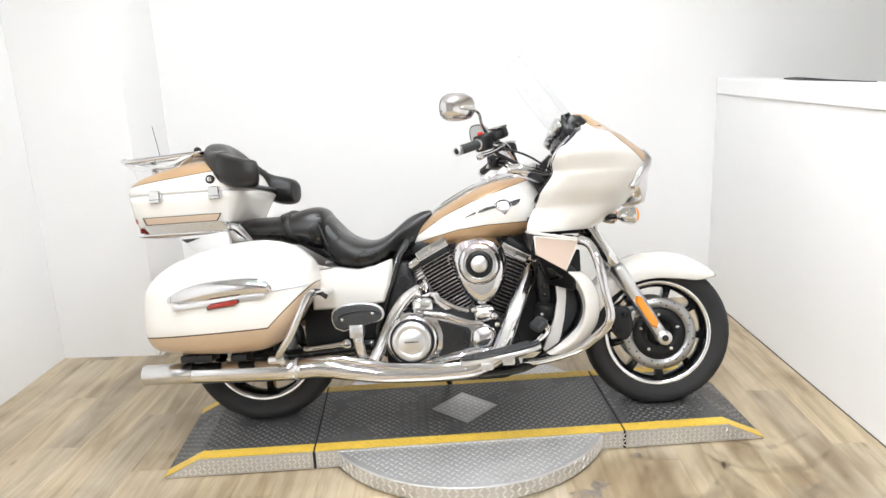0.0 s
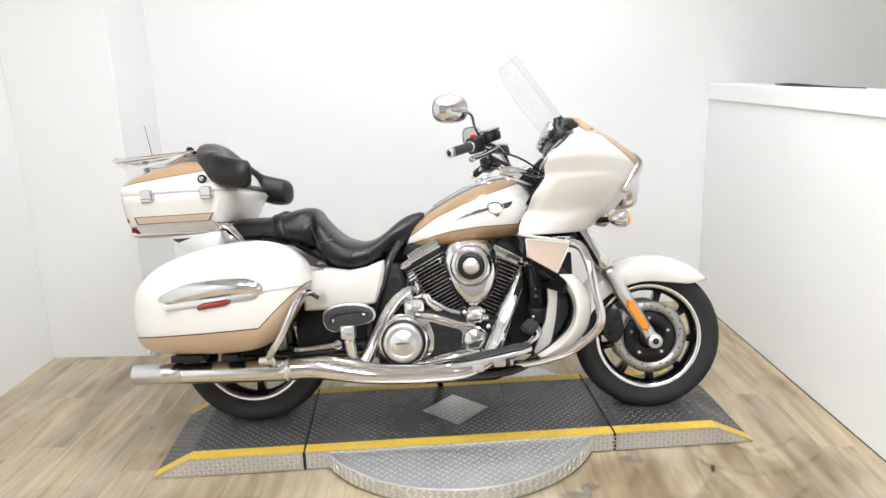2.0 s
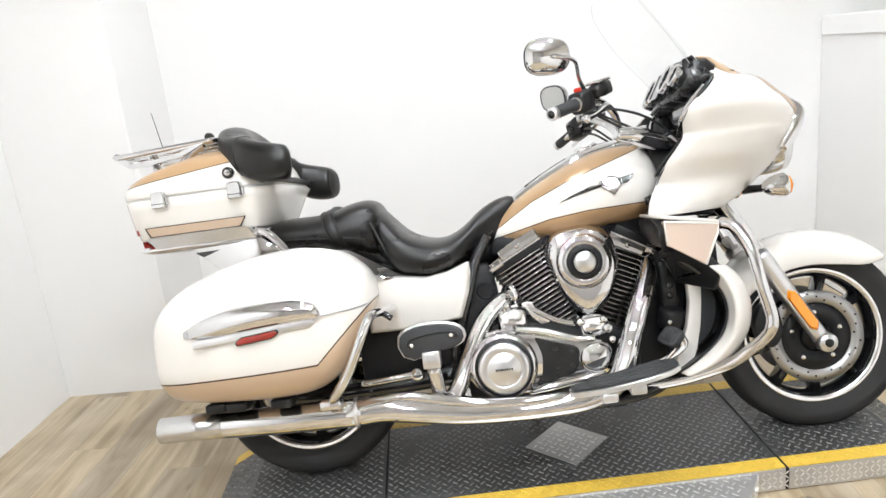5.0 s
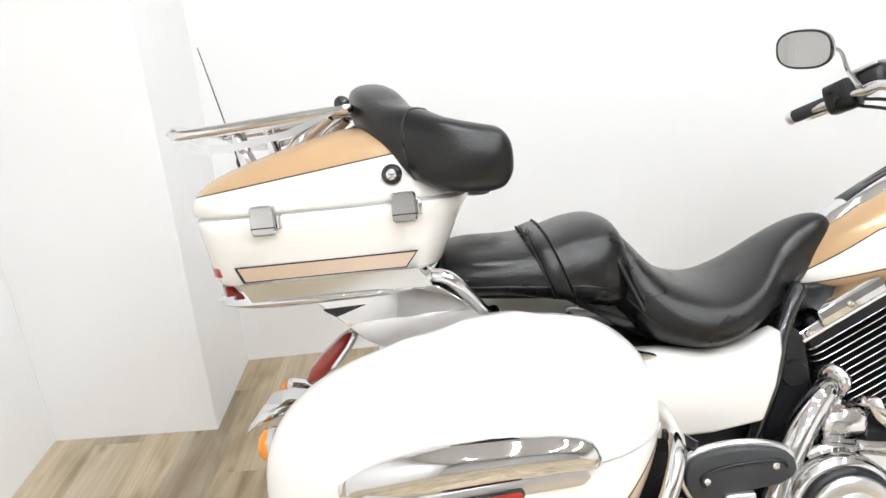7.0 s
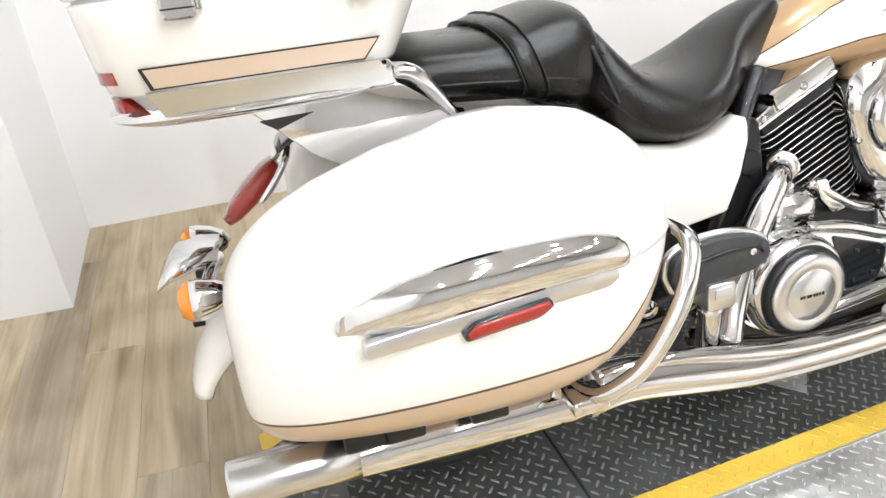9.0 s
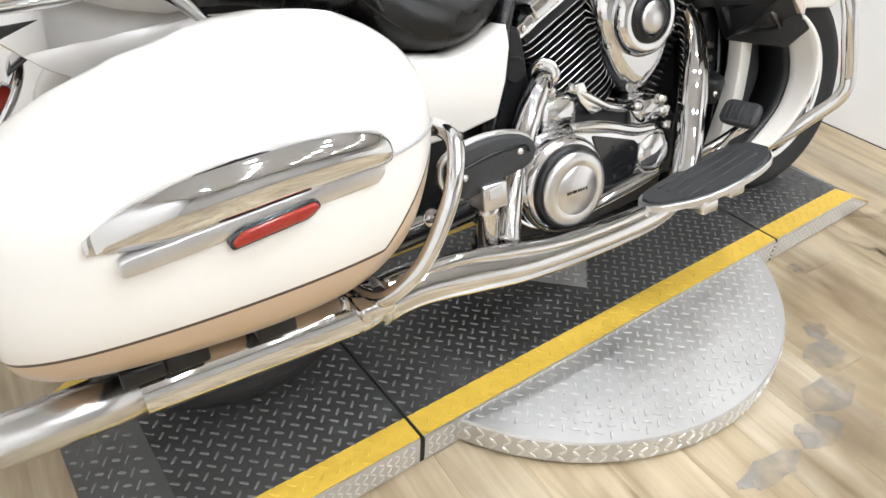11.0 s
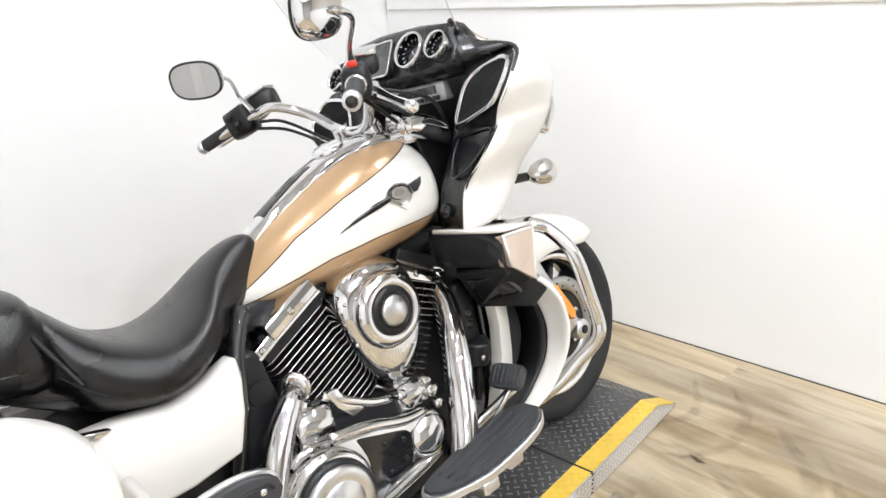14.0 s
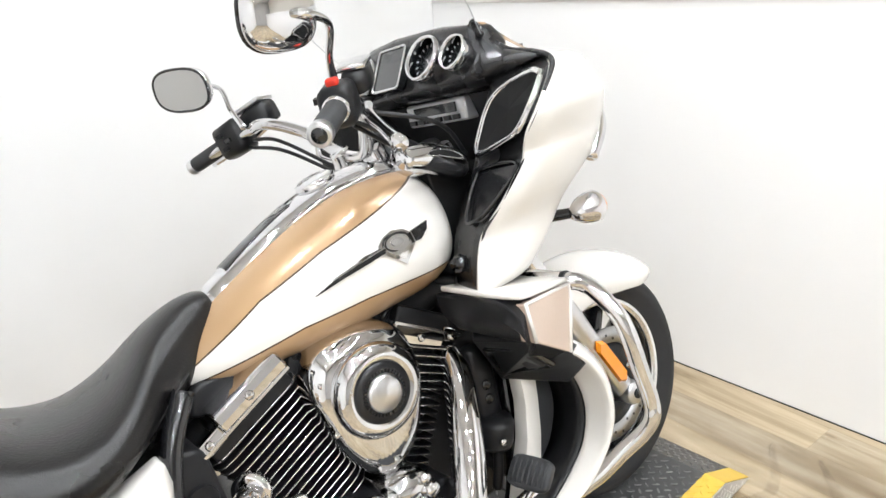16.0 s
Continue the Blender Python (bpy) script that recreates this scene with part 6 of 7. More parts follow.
def fin_stack(bx, bz, tx, tz, count, w0, w1, label):
    """A finned cylinder: thin plates along the axis from (bx, bz) to (tx, tz), edges machined bright."""
    a = Vector((tx - bx, 0, tz - bz))
    L = a.length
    ang = math.degrees(math.atan2(a.x, a.z))
    m = Matrix.Translation((bx, 0, bz)) @ pose(0, 0, 0, 0, ang, 0)
    cyl = part("cylinder", moved(box(-w0 * 0.42, w0 * 0.42, -0.085, 0.085, 0, L), m), M_engine, bike, label, True, 0, 0.01)
    for k in range(count):
        h = (k + 0.5) / count * L
        w = w0 + (w1 - w0) * k / (count - 1)
        t = 0.0018
        out = rounded([(-w / 2, -0.115), (w / 2, -0.115), (w / 2, 0.115), (-w / 2, 0.115)], 0.03, 3)
        part("fin", moved(prism(out, h - t, h + t, None, "z"), m), M_engine, cyl, "", False)
        edge = rounded([(-w / 2 - 0.0006, -0.1158), (w / 2 + 0.0006, -0.1158), (w / 2 + 0.0006, 0.1158), (-w / 2 - 0.0006, 0.1158)], 0.03, 3)
        lowq = [q for q in edge if q[1] < -0.02]
        left = sorted([q for q in lowq if q[0] < 0], key=lambda q: -q[1])
        right = sorted([q for q in lowq if q[0] >= 0], key=lambda q: q[1])
        line = left + right
        part("fin_edge", moved(tube([(x, y, h) for x, y in line], 0.0015, 4, 1, None, False), m), M_alu, cyl, "bright machined fin edge")
    return cyl


fin_stack(0.035, 0.435, -0.072, 0.655, 17, 0.135, 0.19, "black finned rear cylinder")
fin_stack(0.150, 0.415, 0.262, 0.648, 17, 0.125, 0.16, "black finned front cylinder")


def rocker(pts, w, name):
    """A chrome rocker cover: a ribbed block with a slanted top."""
    (x0, z0), (x1, z1) = pts
    d = Vector((x1 - x0, 0, z1 - z0)); L = d.length
    ang = -math.degrees(math.atan2(d.z, d.x))
    m = Matrix.Translation((x0, 0, z0)) @ pose(0, 0, 0, 0, ang, 0)
    bm = loft([superring((x, 0, zc), (0, 1, 0), (0, 0, 1), w + e, h, 9, 16) for x, zc, h, e in ((0, 0.004, 0.010, 0), (0.006, 0.006, 0.016, 0.006), (L * 0.26, 0.008, 0.017, 0.008), (L * 0.28, 0.022, 0.020, 0.014), (L * 0.97, 0.022, 0.020, 0.014), (L, 0.022, 0.015, 0.010))])
    ob = part(name, moved(bm, m), M_chrome, bike, "chrome rocker cover", False, 0, 0.003)
    part("head_block", moved(box(0.012, L * 0.95, -w - 0.003, w + 0.003, -0.030, 0.006), m), M_engine, ob, "black cylinder head", True, 0, 0.006)
    part("cover_joint", moved(box(0.004, L * 0.985, -w - 0.012, w + 0.012, 0.001, 0.006), m), M_alu, ob, "bright cover joint", False)
    for x in (0.022, L * 0.6):
        bolt("bolt", m @ Vector((x, -w - (0.005 if x < 0.03 else 0.012), 0.010 if x < 0.03 else 0.022)), (0, -1, 0), 0.008, 0.006, M_chrome, ob)
    return ob


rocker(((-0.165, 0.628), (0.005, 0.712)), 0.112, "rocker_cover")
rocker(((0.36, 0.628), (0.22, 0.708)), 0.095, "rocker_cover")

# air cleaner: a domed chrome shield with a dark ring and bright centre
AC = Vector((0.120, 0, 0.630))
shape = rounded([(0.004, 0.662), (0.036, 0.728), (0.128, 0.746), (0.210, 0.718), (0.238, 0.620), (0.196, 0.498), (0.120, 0.438), (0.040, 0.525)], 0.06, 5)
rings = []
for y, k in ((-0.055, 1.0), (-0.110, 1.0), (-0.130, 0.99), (-0.145, 0.95), (-0.158, 0.86), (-0.166, 0.74)):
    rings.append([(AC.x + (x - AC.x) * k, y, AC.z - 0.02 + (z - AC.z + 0.02) * k) for x, z in shape])
ac = part("air_cleaner", loft(rings), M_chrome, bike, "chrome air cleaner shield", True, 1)
part("cleaner_ring", lathe([(0.070, -0.150), (0.082, -0.164), (0.083, -0.174), (0.076, -0.186), (0.060, -0.192), (0.054, -0.188), (0.0, -0.186)], AC, "y", 48), M_chrome, ac, "chrome cleaner ring")
part("cleaner_recess", lathe([(0.0545, -0.186), (0.052, -0.192), (0.040, -0.193), (0.0, -0.193)], AC, "y", 40), M_plastic, ac, "dark grey ring")
part("cleaner_centre", lathe([(0.033, -0.191), (0.033, -0.197), (0.028, -0.201), (0.0, -0.203)], AC, "y", 36), M_brushed, ac, "satin centre disc")
bm = bmesh.new()
for k in range(36):
    a = 2 * math.pi * k / 36
    moved_pt = Matrix.Translation(AC) @ pose(0, 0, 0, 0, math.degrees(a), 0)
    b2 = box(0.034, 0.040, -0.1965, -0.192, -0.0012, 0.0012)
    for v in b2.verts:
        v.co = moved_pt @ v.co
    me = bpy.data.meshes.new("tmp")
    b2.to_mesh(me)
    bm.from_mesh(me)
    b2.free()
    bpy.data.meshes.remove(me)
part("cleaner_rib", bm, M_gloss, ac, "", False)
part("cleaner_backing", prism(rounded([(-0.006, 0.662), (0.030, 0.736), (0.128, 0.756), (0.216, 0.726), (0.248, 0.620), (0.203, 0.492), (0.120, 0.428), (0.032, 0.520)], 0.06, 5), -0.085, -0.05), M_plastic, ac, "black backing plate", True, 0, 0.004)
part("cleaner_notch", prism(rounded([(0.088, 0.535), (0.150, 0.537), (0.140, 0.512), (0.118, 0.497), (0.098, 0.508)], 0.008), -0.160, -0.140), M_gloss, ac, "dark badge recess", True)
for a in (215, 150):
    bolt("bolt", (AC.x + 0.10 * math.cos(radians(a)), -0.150, AC.z + 0.084 * math.sin(radians(a))), (0, -1, 0), 0.007, 0.008, M_chrome, ac)

# right engine cover: round clutch cover, tapering to a small cap
DX, DZ, CX, CZ = -0.157, 0.356, 0.118, 0.342
outl = []
for k in range(25):
    a = math.pi / 2 + 0.06 + (math.pi - 0.12) * k / 24
    outl.append((DX + 0.112 * math.cos(a), DZ + 0.106 * math.sin(a)))
for k in range(13):
    a = -math.pi / 2 + 0.12 + (math.pi - 0.24) * k / 12
    outl.append((CX + 0.056 * math.cos(a), CZ + 0.056 * math.sin(a)))
ecov = part("engine_cover", prism(outl, -0.208, -0.15), M_chrome, bike, "chrome-edged engine side cover", True, 0, 0.010)
panel = [(-0.06, 0.428), (0.06, 0.388), (0.072, 0.375), (0.064, 0.325), (0.050, 0.305), (-0.07, 0.282), (-0.045, 0.315), (-0.04, 0.37), (-0.05, 0.405)]
part("cover_panel", prism(rounded(panel, 0.012), -0.2115, -0.205), M_gloss, ecov, "black cover panel", False, 0, 0.002)
for x, z in ((0.0, 0.385), (0.0, 0.322), (0.048, 0.372), (0.045, 0.33)):
    bolt("bolt", (x, -0.2115, z), (0, -1, 0), 0.005, 0.004, M_plastic, ecov)
part("clutch_rim", lathe([(0.100, -0.20), (0.100, -0.236), (0.094, -0.248), (0.088, -0.251), (0.0, -0.251)], (DX, 0, DZ), "y", 48), M_chrome, ecov, "chrome clutch cover")
part("clutch_ring", lathe([(0.087, -0.250), (0.085, -0.262), (0.078, -0.265), (0.0, -0.265)], (DX, 0, DZ), "y", 48), M_plastic, ecov, "dark grey ring")
part("clutch_disc", lathe([(0.077, -0.263), (0.076, -0.271), (0.070, -0.276), (0.051, -0.278), (0.0500, -0.2768), (0.049, -0.278), (0.0, -0.279)], (DX, 0, DZ), "y", 48), M_brushed, ecov, "satin metal disc")
for k, w in enumerate((0.005, 0.004, 0.006, 0.004, 0.005, 0.004, 0.003, 0.004)):
    part("word_bar", box(DX - 0.026 + 0.0066 * k, DX - 0.026 + 0.0066 * k + w, -0.2795, -0.2785, DZ - 0.003, DZ + 0.003), M_plastic, ecov, "", False)
part("cap", lathe([(0.050, -0.190), (0.050, -0.205), (0.044, -0.214), (0.028, -0.222), (0, -0.225)], (CX, 0, CZ), "y", 36), M_chrome, ecov, "domed chrome cap")
part("top_rib", tube([(-0.11, -0.205, 0.455), (-0.03, -0.207, 0.440), (0.06, -0.207, 0.408), (0.12, -0.205, 0.40)], [0.010, 0.012, 0.012, 0.010], 12), M_chrome, ecov, "chrome top rib")
part("bottom_rib", tube([(-0.09, -0.205, 0.262), (0.0, -0.207, 0.275), (0.08, -0.207, 0.287), (0.14, -0.205, 0.298)], [0.010, 0.012, 0.012, 0.010], 12), M_chrome, ecov, "chrome bottom rib")
# chrome bits between the cylinders and the cover
part("tappet_cover", loft([superring((-0.115, y, 0.475), (1, 0, 0), (0, 0, 1), a, b, 4, 16) for y, a, b in ((-0.10, 0.05, 0.04), (-0.165, 0.05, 0.04), (-0.185, 0.035, 0.028))]), M_chrome, bike, "chrome tappet cover")
part("tappet_nut", lathe([(0.016, 0), (0.018, 0.02), (0.008, 0.03), (0, 0.03)], (-0.13, -0.16, 0.512), "z", 12), M_chrome, bike, "chrome nut")
part("tappet_cover", loft([superring((0.125, y, 0.432), (1, 0, 0), (0, 0, 1), a, b, 4, 16) for y, a, b in ((-0.10, 0.045, 0.035), (-0.17, 0.045, 0.035), (-0.19, 0.03, 0.022))]), M_chrome, bike, "chrome tappet cover")
part("coolant_pipe", tube([(-0.08, -0.165, 0.525), (-0.03, -0.172, 0.492), (0.02, -0.170, 0.462), (0.07, -0.165, 0.445)], 0.010, 12), M_chrome, bike, "chrome pipe")
part("bracket", prism(rounded([(-0.075, 0.53), (-0.05, 0.53), (-0.035, 0.49), (0.0, 0.462), (-0.03, 0.458), (-0.06, 0.49)], 0.006), -0.178, -0.165), M_alu, bike, "bright bracket", True, 0, 0.002)
for x, z, r in ((0.165, 0.425, 0.016), (0.085, 0.452, 0.012), (0.155, 0.452, 0.012), (0.175, 0.39, 0.013)):
    part("fitting", lathe([(r, 0), (r, 0.02), (r * 0.7, 0.028), (0, 0.028)], (x, -0.172, z), (0, -1, 0), 14), M_chrome, bike, "chrome fitting")
part("mesh_cover", lathe([(0, -0.006), (0.024, -0.006), (0.026, 0), (0, 0.002)], (-0.185, -0.128, 0.575), "y", 18), M_engine, bike, "black mesh cover", False)
for k in range(5):
    part("spark_lead", tube([(-0.02 + 0.06 * k, -0.05, 0.70), (-0.03 + 0.06 * k, -0.085, 0.715), (0.01 + 0.06 * k, -0.07, 0.735)], 0.006, 8), M_plastic, bike, "black lead")
part("oil_pan", prism(rounded([(-0.20, 0.24), (0.22, 0.24), (0.27, 0.20), (0.20, 0.165), (-0.10, 0.165)], 0.02), -0.13, 0.13), M_engine, bike, "black sump", True, 0, 0.01)
part("frame_rail", tube([(-0.32, -0.15, 0.25), (-0.1, -0.155, 0.20), (0.15, -0.155, 0.195), (0.30, -0.15, 0.22), (0.39, -0.13, 0.30), (0.44, -0.10, 0.5), (0.47, -0.06, 0.70)], 0.018, 12), M_gloss, bike, "black lower frame rail")
part("frame_rail", tube([(-0.32, 0.15, 0.25), (-0.1, 0.155, 0.20), (0.15, 0.155, 0.195), (0.30, 0.15, 0.22), (0.39, 0.13, 0.30), (0.44, 0.10, 0.5), (0.47, 0.06, 0.70)], 0.018, 12), M_gloss, bike, "black lower frame rail")
part("radiator", box(0.475, 0.515, -0.16, 0.16, 0.28, 0.66), M_engine, bike, "black radiator", True, 0, 0.006)
# two black blocks added to close see-through gaps ahead of the engine
part("front_filler", prism(rounded([(0.20, 0.26), (0.40, 0.24), (0.43, 0.45), (0.37, 0.64), (0.27, 0.62)], 0.02), -0.05, 0.05), M_engine, bike, "black filler block behind the front header", True, 0, 0.008)
part("dark_filler", prism(rounded([(0.33, 0.70), (0.47, 0.70), (0.47, 0.34), (0.40, 0.28), (0.35, 0.40)], 0.02), -0.10, 0.10), M_engine, bike, "black filler block ahead of the engine", True, 0, 0.008)

# ---- lower cowls (leg shields), storage boxes, crash guard
for s in (-1, 1):
    S = lambda a, b: sorted((s * a, s * b))
    # sloping white top
    top = [(0.302, 0.15), (0.302, 0.278), (0.309, 0.312), (0.324, 0.338), (0.340, 0.338), (0.42, 0.306), (0.493, 0.276), (0.52, 0.24), (0.548, 0.19), (0.548, 0.14)]
    bm = bmesh.new()
    lo = [bm.verts.new((x, s * y, 0.738 - 0.2 * (x - 0.302))) for x, y in top]
    hi = [bm.verts.new((x, s * y, 0.749 - 0.2 * (x - 0.302))) for x, y in top]
    bm.faces.new(hi)
    bm.faces.new(lo[::-1])
    for k in range(len(top)):
        bm.faces.new((lo[k - 1], lo[k], hi[k], hi[k - 1]))
    cowl = part("leg_shield", bm, M_pearl, bike, "pearl white leg shield", True, 0, 0.004)
    # slanting bronze panel, its outer face swept inwards towards the front
    quad = [(0.326, 0.344, 0.726), (0.491, 0.279, 0.700), (0.484, 0.285, 0.675), (0.436, 0.310, 0.592), (0.328, 0.350, 0.660)]
    bm = bmesh.new()
    lo = [bm.verts.new((x - 0.006, s * (y - 0.03), z)) for x, y, z in quad]
    hi = [bm.verts.new((x, s * y, z)) for x, y, z in quad]
    bm.faces.new(hi)
    bm.faces.new(lo[::-1])
    for k in range(5):
        bm.faces.new((lo[k], lo[(k + 1) % 5], hi[(k + 1) % 5], hi[k]))
    part("cowl_panel", bm, M_champagne, cowl, "pale bronze side panel", False, 0, 0.003)
    rim = [quad[4], quad[0], quad[1], quad[2], quad[3]]
    part("panel_border", tube([(x, s * (y + 0.001), z) for x, y, z in rim], 0.0035, 8, 1, None, False), M_pearl, cowl, "white border strip")
    # curved crescent of the shield: a rim outside, from which the sheet turns inwards
    outs = spline([(0.436, 0.310, 0.592), (0.466, 0.316, 0.562), (0.486, 0.322, 0.524), (0.497, 0.322, 0.480), (0.496, 0.320, 0.434), (0.484, 0.310, 0.384), (0.450, 0.296, 0.332), (0.412, 0.284, 0.300), (0.355, 0.260, 0.268)], 4)
    ins = spline([(0.445, 0.262, 0.560), (0.462, 0.254, 0.535), (0.485, 0.250, 0.500), (0.495, 0.250, 0.456), (0.490, 0.250, 0.416), (0.466, 0.250, 0.370), (0.421, 0.248, 0.330), (0.383, 0.244, 0.302), (0.340, 0.236, 0.276)], 4)
    rings = []
    for (xo, yo, zo), (xi, yi, zi) in zip(outs, ins):
        xm, ym, zm = xi * 0.5 + xo * 0.5 + 0.006, (yi + yo) / 2, zi * 0.5 + zo * 0.5
        rings.append([(xo, s * yo, zo), (xm, s * ym, zm), (xi, s * yi, zi), (xi + 0.012, s * yi, zi - 0.002), (xm + 0.016, s * (ym - 0.008), zm - 0.003), (xo + 0.066, s * (yo - 0.068), zo - 0.008), (xo + 0.068, s * (yo - 0.060), zo - 0.008), (xo + 0.036, s * (yo - 0.022), zo - 0.004), (xo + 0.010, s * (yo + 0.001), zo - 0.001)])
    part("shield_sheet", loft(rings), M_pearl, cowl, "curved white shield", True, 1)
    rings = []
    for xi, yi, zi in ins:
        rings.append([(xi - 0.001, s * (yi + 0.001), zi), (xi + 0.004, s * (yi - 0.022), zi - 0.002), (xi + 0.010, s * (yi - 0.05), zi - 0.004), (xi + 0.012, s * 0.15, zi - 0.006), (xi + 0.024, s * 0.15, zi - 0.006), (xi + 0.020, s * (yi - 0.04), zi - 0.004), (xi + 0.010, s * yi, zi - 0.002)])
    part("inner_liner", loft(rings), M_plastic, cowl, "dark moulded liner", True)
    part("liner_panel", prism(rounded([(0.430, 0.555), (0.475, 0.530), (0.492, 0.47), (0.488, 0.42), (0.46, 0.365), (0.415, 0.330), (0.395, 0.33), (0.42, 0.44)], 0.02), *S(0.135, 0.180)), M_pad, cowl, "dark grey inner panel", True, 0, 0.010)
    part("white_post", prism(rounded([(0.400, 0.570), (0.450, 0.53), (0.446, 0.47), (0.436, 0.40), (0.418, 0.33), (0.395, 0.275), (0.345, 0.275), (0.368, 0.33), (0.398, 0.40), (0.412, 0.47), (0.412, 0.53)], 0.008), *S(0.150, 0.186)), M_pearl, cowl, "white inner post", True, 0, 0.003)
    rings = []
    for y, dz, dx in ((0.135, -0.004, 0.0), (0.20, 0.0, 0.0), (0.272, 0.002, 0.001), (0.298, 0.0, 0.002), (0.318, -0.007, 0.004), (0.332, -0.018, 0.007), (0.342, -0.034, 0.010), (0.347, -0.055, 0.014)):
        lim = min(0.365, 0.296 + (0.354 - y) / 0.505)
        rings.append([(min(x + dx, lim), s * y, max(z + dz, 0.655) if z > 0.69 else z) for x, z in ((0.302, 0.736), (0.301, 0.728), (0.304, 0.700), (0.318, 0.675), (0.335, 0.650), (0.352, 0.642), (0.385, 0.66), (0.385, 0.726), (0.33, 0.738))])
    part("storage_box", loft(rings), M_plastic, cowl, "black storage box", True, 0, 0.004)
    face = [(0.345, 0.15, 0.628), (0.332, 0.346, 0.656), (0.436, 0.309, 0.590), (0.470, 0.312, 0.556), (0.466, 0.262, 0.508), (0.385, 0.160, 0.530)]
    bm = bmesh.new()
    hi = [bm.verts.new((x, s * y, z)) for x, y, z in face]
    lo = [bm.verts.new((x + 0.03, s * (y - 0.03), z + 0.012)) for x, y, z in face]
    bm.faces.new(hi)
    bm.faces.new(lo[::-1])
    for k in range(6):
        bm.faces.new((hi[k], hi[(k + 1) % 6], lo[(k + 1) % 6], lo[k]))
    part("box_switch_panel", bm, M_plastic, cowl, "black switch panel", False, 0, 0.006)
    def inset(u0, u1, v0, v1, h):
        q = [Vector(p) for p in (face[0], face[1], face[3], face[5])]
        n = (q[1] - q[0]).cross(q[3] - q[0]).normalized()
        n = n if n.x < 0 else -n
        bm = bmesh.new()
        base = []
        for u, v in ((u0, v0), (u1, v0), (u1, v1), (u0, v1)):
            p = (q[0] * (1 - u) + q[1] * u) * (1 - v) + (q[3] * (1 - u) + q[2] * u) * v
            base.append((p - n * 0.004, p + n * h))
        lo2 = [bm.verts.new((p.x, s * p.y, p.z)) for p, _ in base]
        hi2 = [bm.verts.new((p.x, s * p.y, p.z)) for _, p in base]
        bm.faces.new(hi2)
        bm.faces.new(lo2[::-1])
        for k in range(4):
            bm.faces.new((lo2[k], lo2[(k + 1) % 4], hi2[(k + 1) % 4], hi2[k]))
        return bm
    part("box_socket", inset(0.12, 0.72, 0.18, 0.85, 0.007), M_gloss, cowl, "glossy recess", False, 0, 0.002)
    part("box_switch", inset(0.48, 0.68, 0.30, 0.75, 0.012), M_plastic, cowl, "small square switch", False, 0, 0.003)
    # chrome crash guard
    gp = [(0.47, s * 0.18, 0.705), (0.503, s * 0.262, 0.700), (0.535, s * 0.285, 0.680), (0.551, s * 0.322, 0.632), (0.559, s * 0.338, 0.584), (0.570, s * 0.342, 0.512), (0.585, s * 0.342, 0.440), (0.582, s * 0.342, 0.405), (0.570, s * 0.326, 0.374), (0.536, s * 0.290, 0.334), (0.489, s * 0.258, 0.295), (0.42, s * 0.215, 0.262), (0.34, s * 0.17, 0.235), (0.27, s * 0.14, 0.225)]
    guard = part("crash_guard", tube(gp, 0.0165, 14, 5), M_chrome, bike, "chrome engine crash guard")
    part("guard_clamp", lathe([(0.017, -0.006), (0.0185, -0.005), (0.0185, 0.005), (0.017, 0.006)], gp[1], (0.3, s, 0.05), 16), M_plastic, guard, "black clamp")
    # floorboards
    bx = []
    for x, yi, yo in spline([(0.022, 0.262, 0.298), (0.045, 0.248, 0.330), (0.12, 0.245, 0.372), (0.22, 0.248, 0.386), (0.29, 0.262, 0.378), (0.325, 0.29, 0.352)], 3):
        bx.append((x, yi, yo))
    tilt = lambda x: 0.276 + (x - 0.03) * 0.185
    def board_mesh(shrink, z0, z1):
        rings = []
        for x, yi, yo in bx:
            q = min(shrink, (yo - yi) * 0.3)
            xx = 0.175 + (x - 0.175) * (1 - shrink * 3)
            rings.append([(xx, s * (yi + q), tilt(xx) + z0), (xx, s * (yo - q), tilt(xx) + z0), (xx, s * (yo - q), tilt(xx) + z1), (xx, s * (yi + q), tilt(xx) + z1)])
        return loft(rings)
    fb = part("floorboard", board_mesh(0.0, -0.016, 0.0), M_brushed, bike, "rider floorboard with a ribbed rubber mat", False, 0, 0.003)
    part("mat", board_mesh(0.008, 0.0, 0.007), M_pad, fb, "black rubber mat", False)
    for k in range(4):
        yy = 0.272 + 0.024 * k
        part("mat_rib", tube([(x, s * yy, tilt(x) + 0.0075) for x in (0.07, 0.15, 0.22, 0.285)], 0.0035, 6), M_pad, fb, "raised rubber rib")
    for x in (0.10, 0.18):
        part("board_foot", box(x, x + 0.045, *S(0.32, 0.37), tilt(x) - 0.040, tilt(x) - 0.012), M_brushed, fb, "metal bracket", True, 0, 0.006)
    part("board_arm", tube([(0.20, s * 0.15, 0.24), (0.20, s * 0.22, 0.27), (0.2, s * 0.28, 0.285)], 0.016, 10), M_gloss, bike, "black board bracket")
    # folded passenger boards
    o = []
    for k in range(13):
        a = math.pi * k / 12
        o.append((-0.356 + 0.102 * math.cos(a), 0.468 + 0.052 * abs(math.sin(a)) ** 0.7))
    o += [(-0.458, 0.455), (-0.445, 0.425), (-0.415, 0.412), (-0.385, 0.420), (-0.345, 0.432), (-0.285, 0.440), (-0.262, 0.452)]
    pb = part("passenger_board", prism(o, *S(0.262, 0.276)), M_brushed, bike, "folded passenger footboard with a rubber face", True, 0, 0.004)
    o2 = [(-0.358 + (x + 0.358) * 0.93, 0.464 + (z - 0.464) * 0.90) for x, z in o]
    part("rubber_face", prism(o2, *S(0.274, 0.292)), M_pad, pb, "black rubber face", True, 0, 0.005)
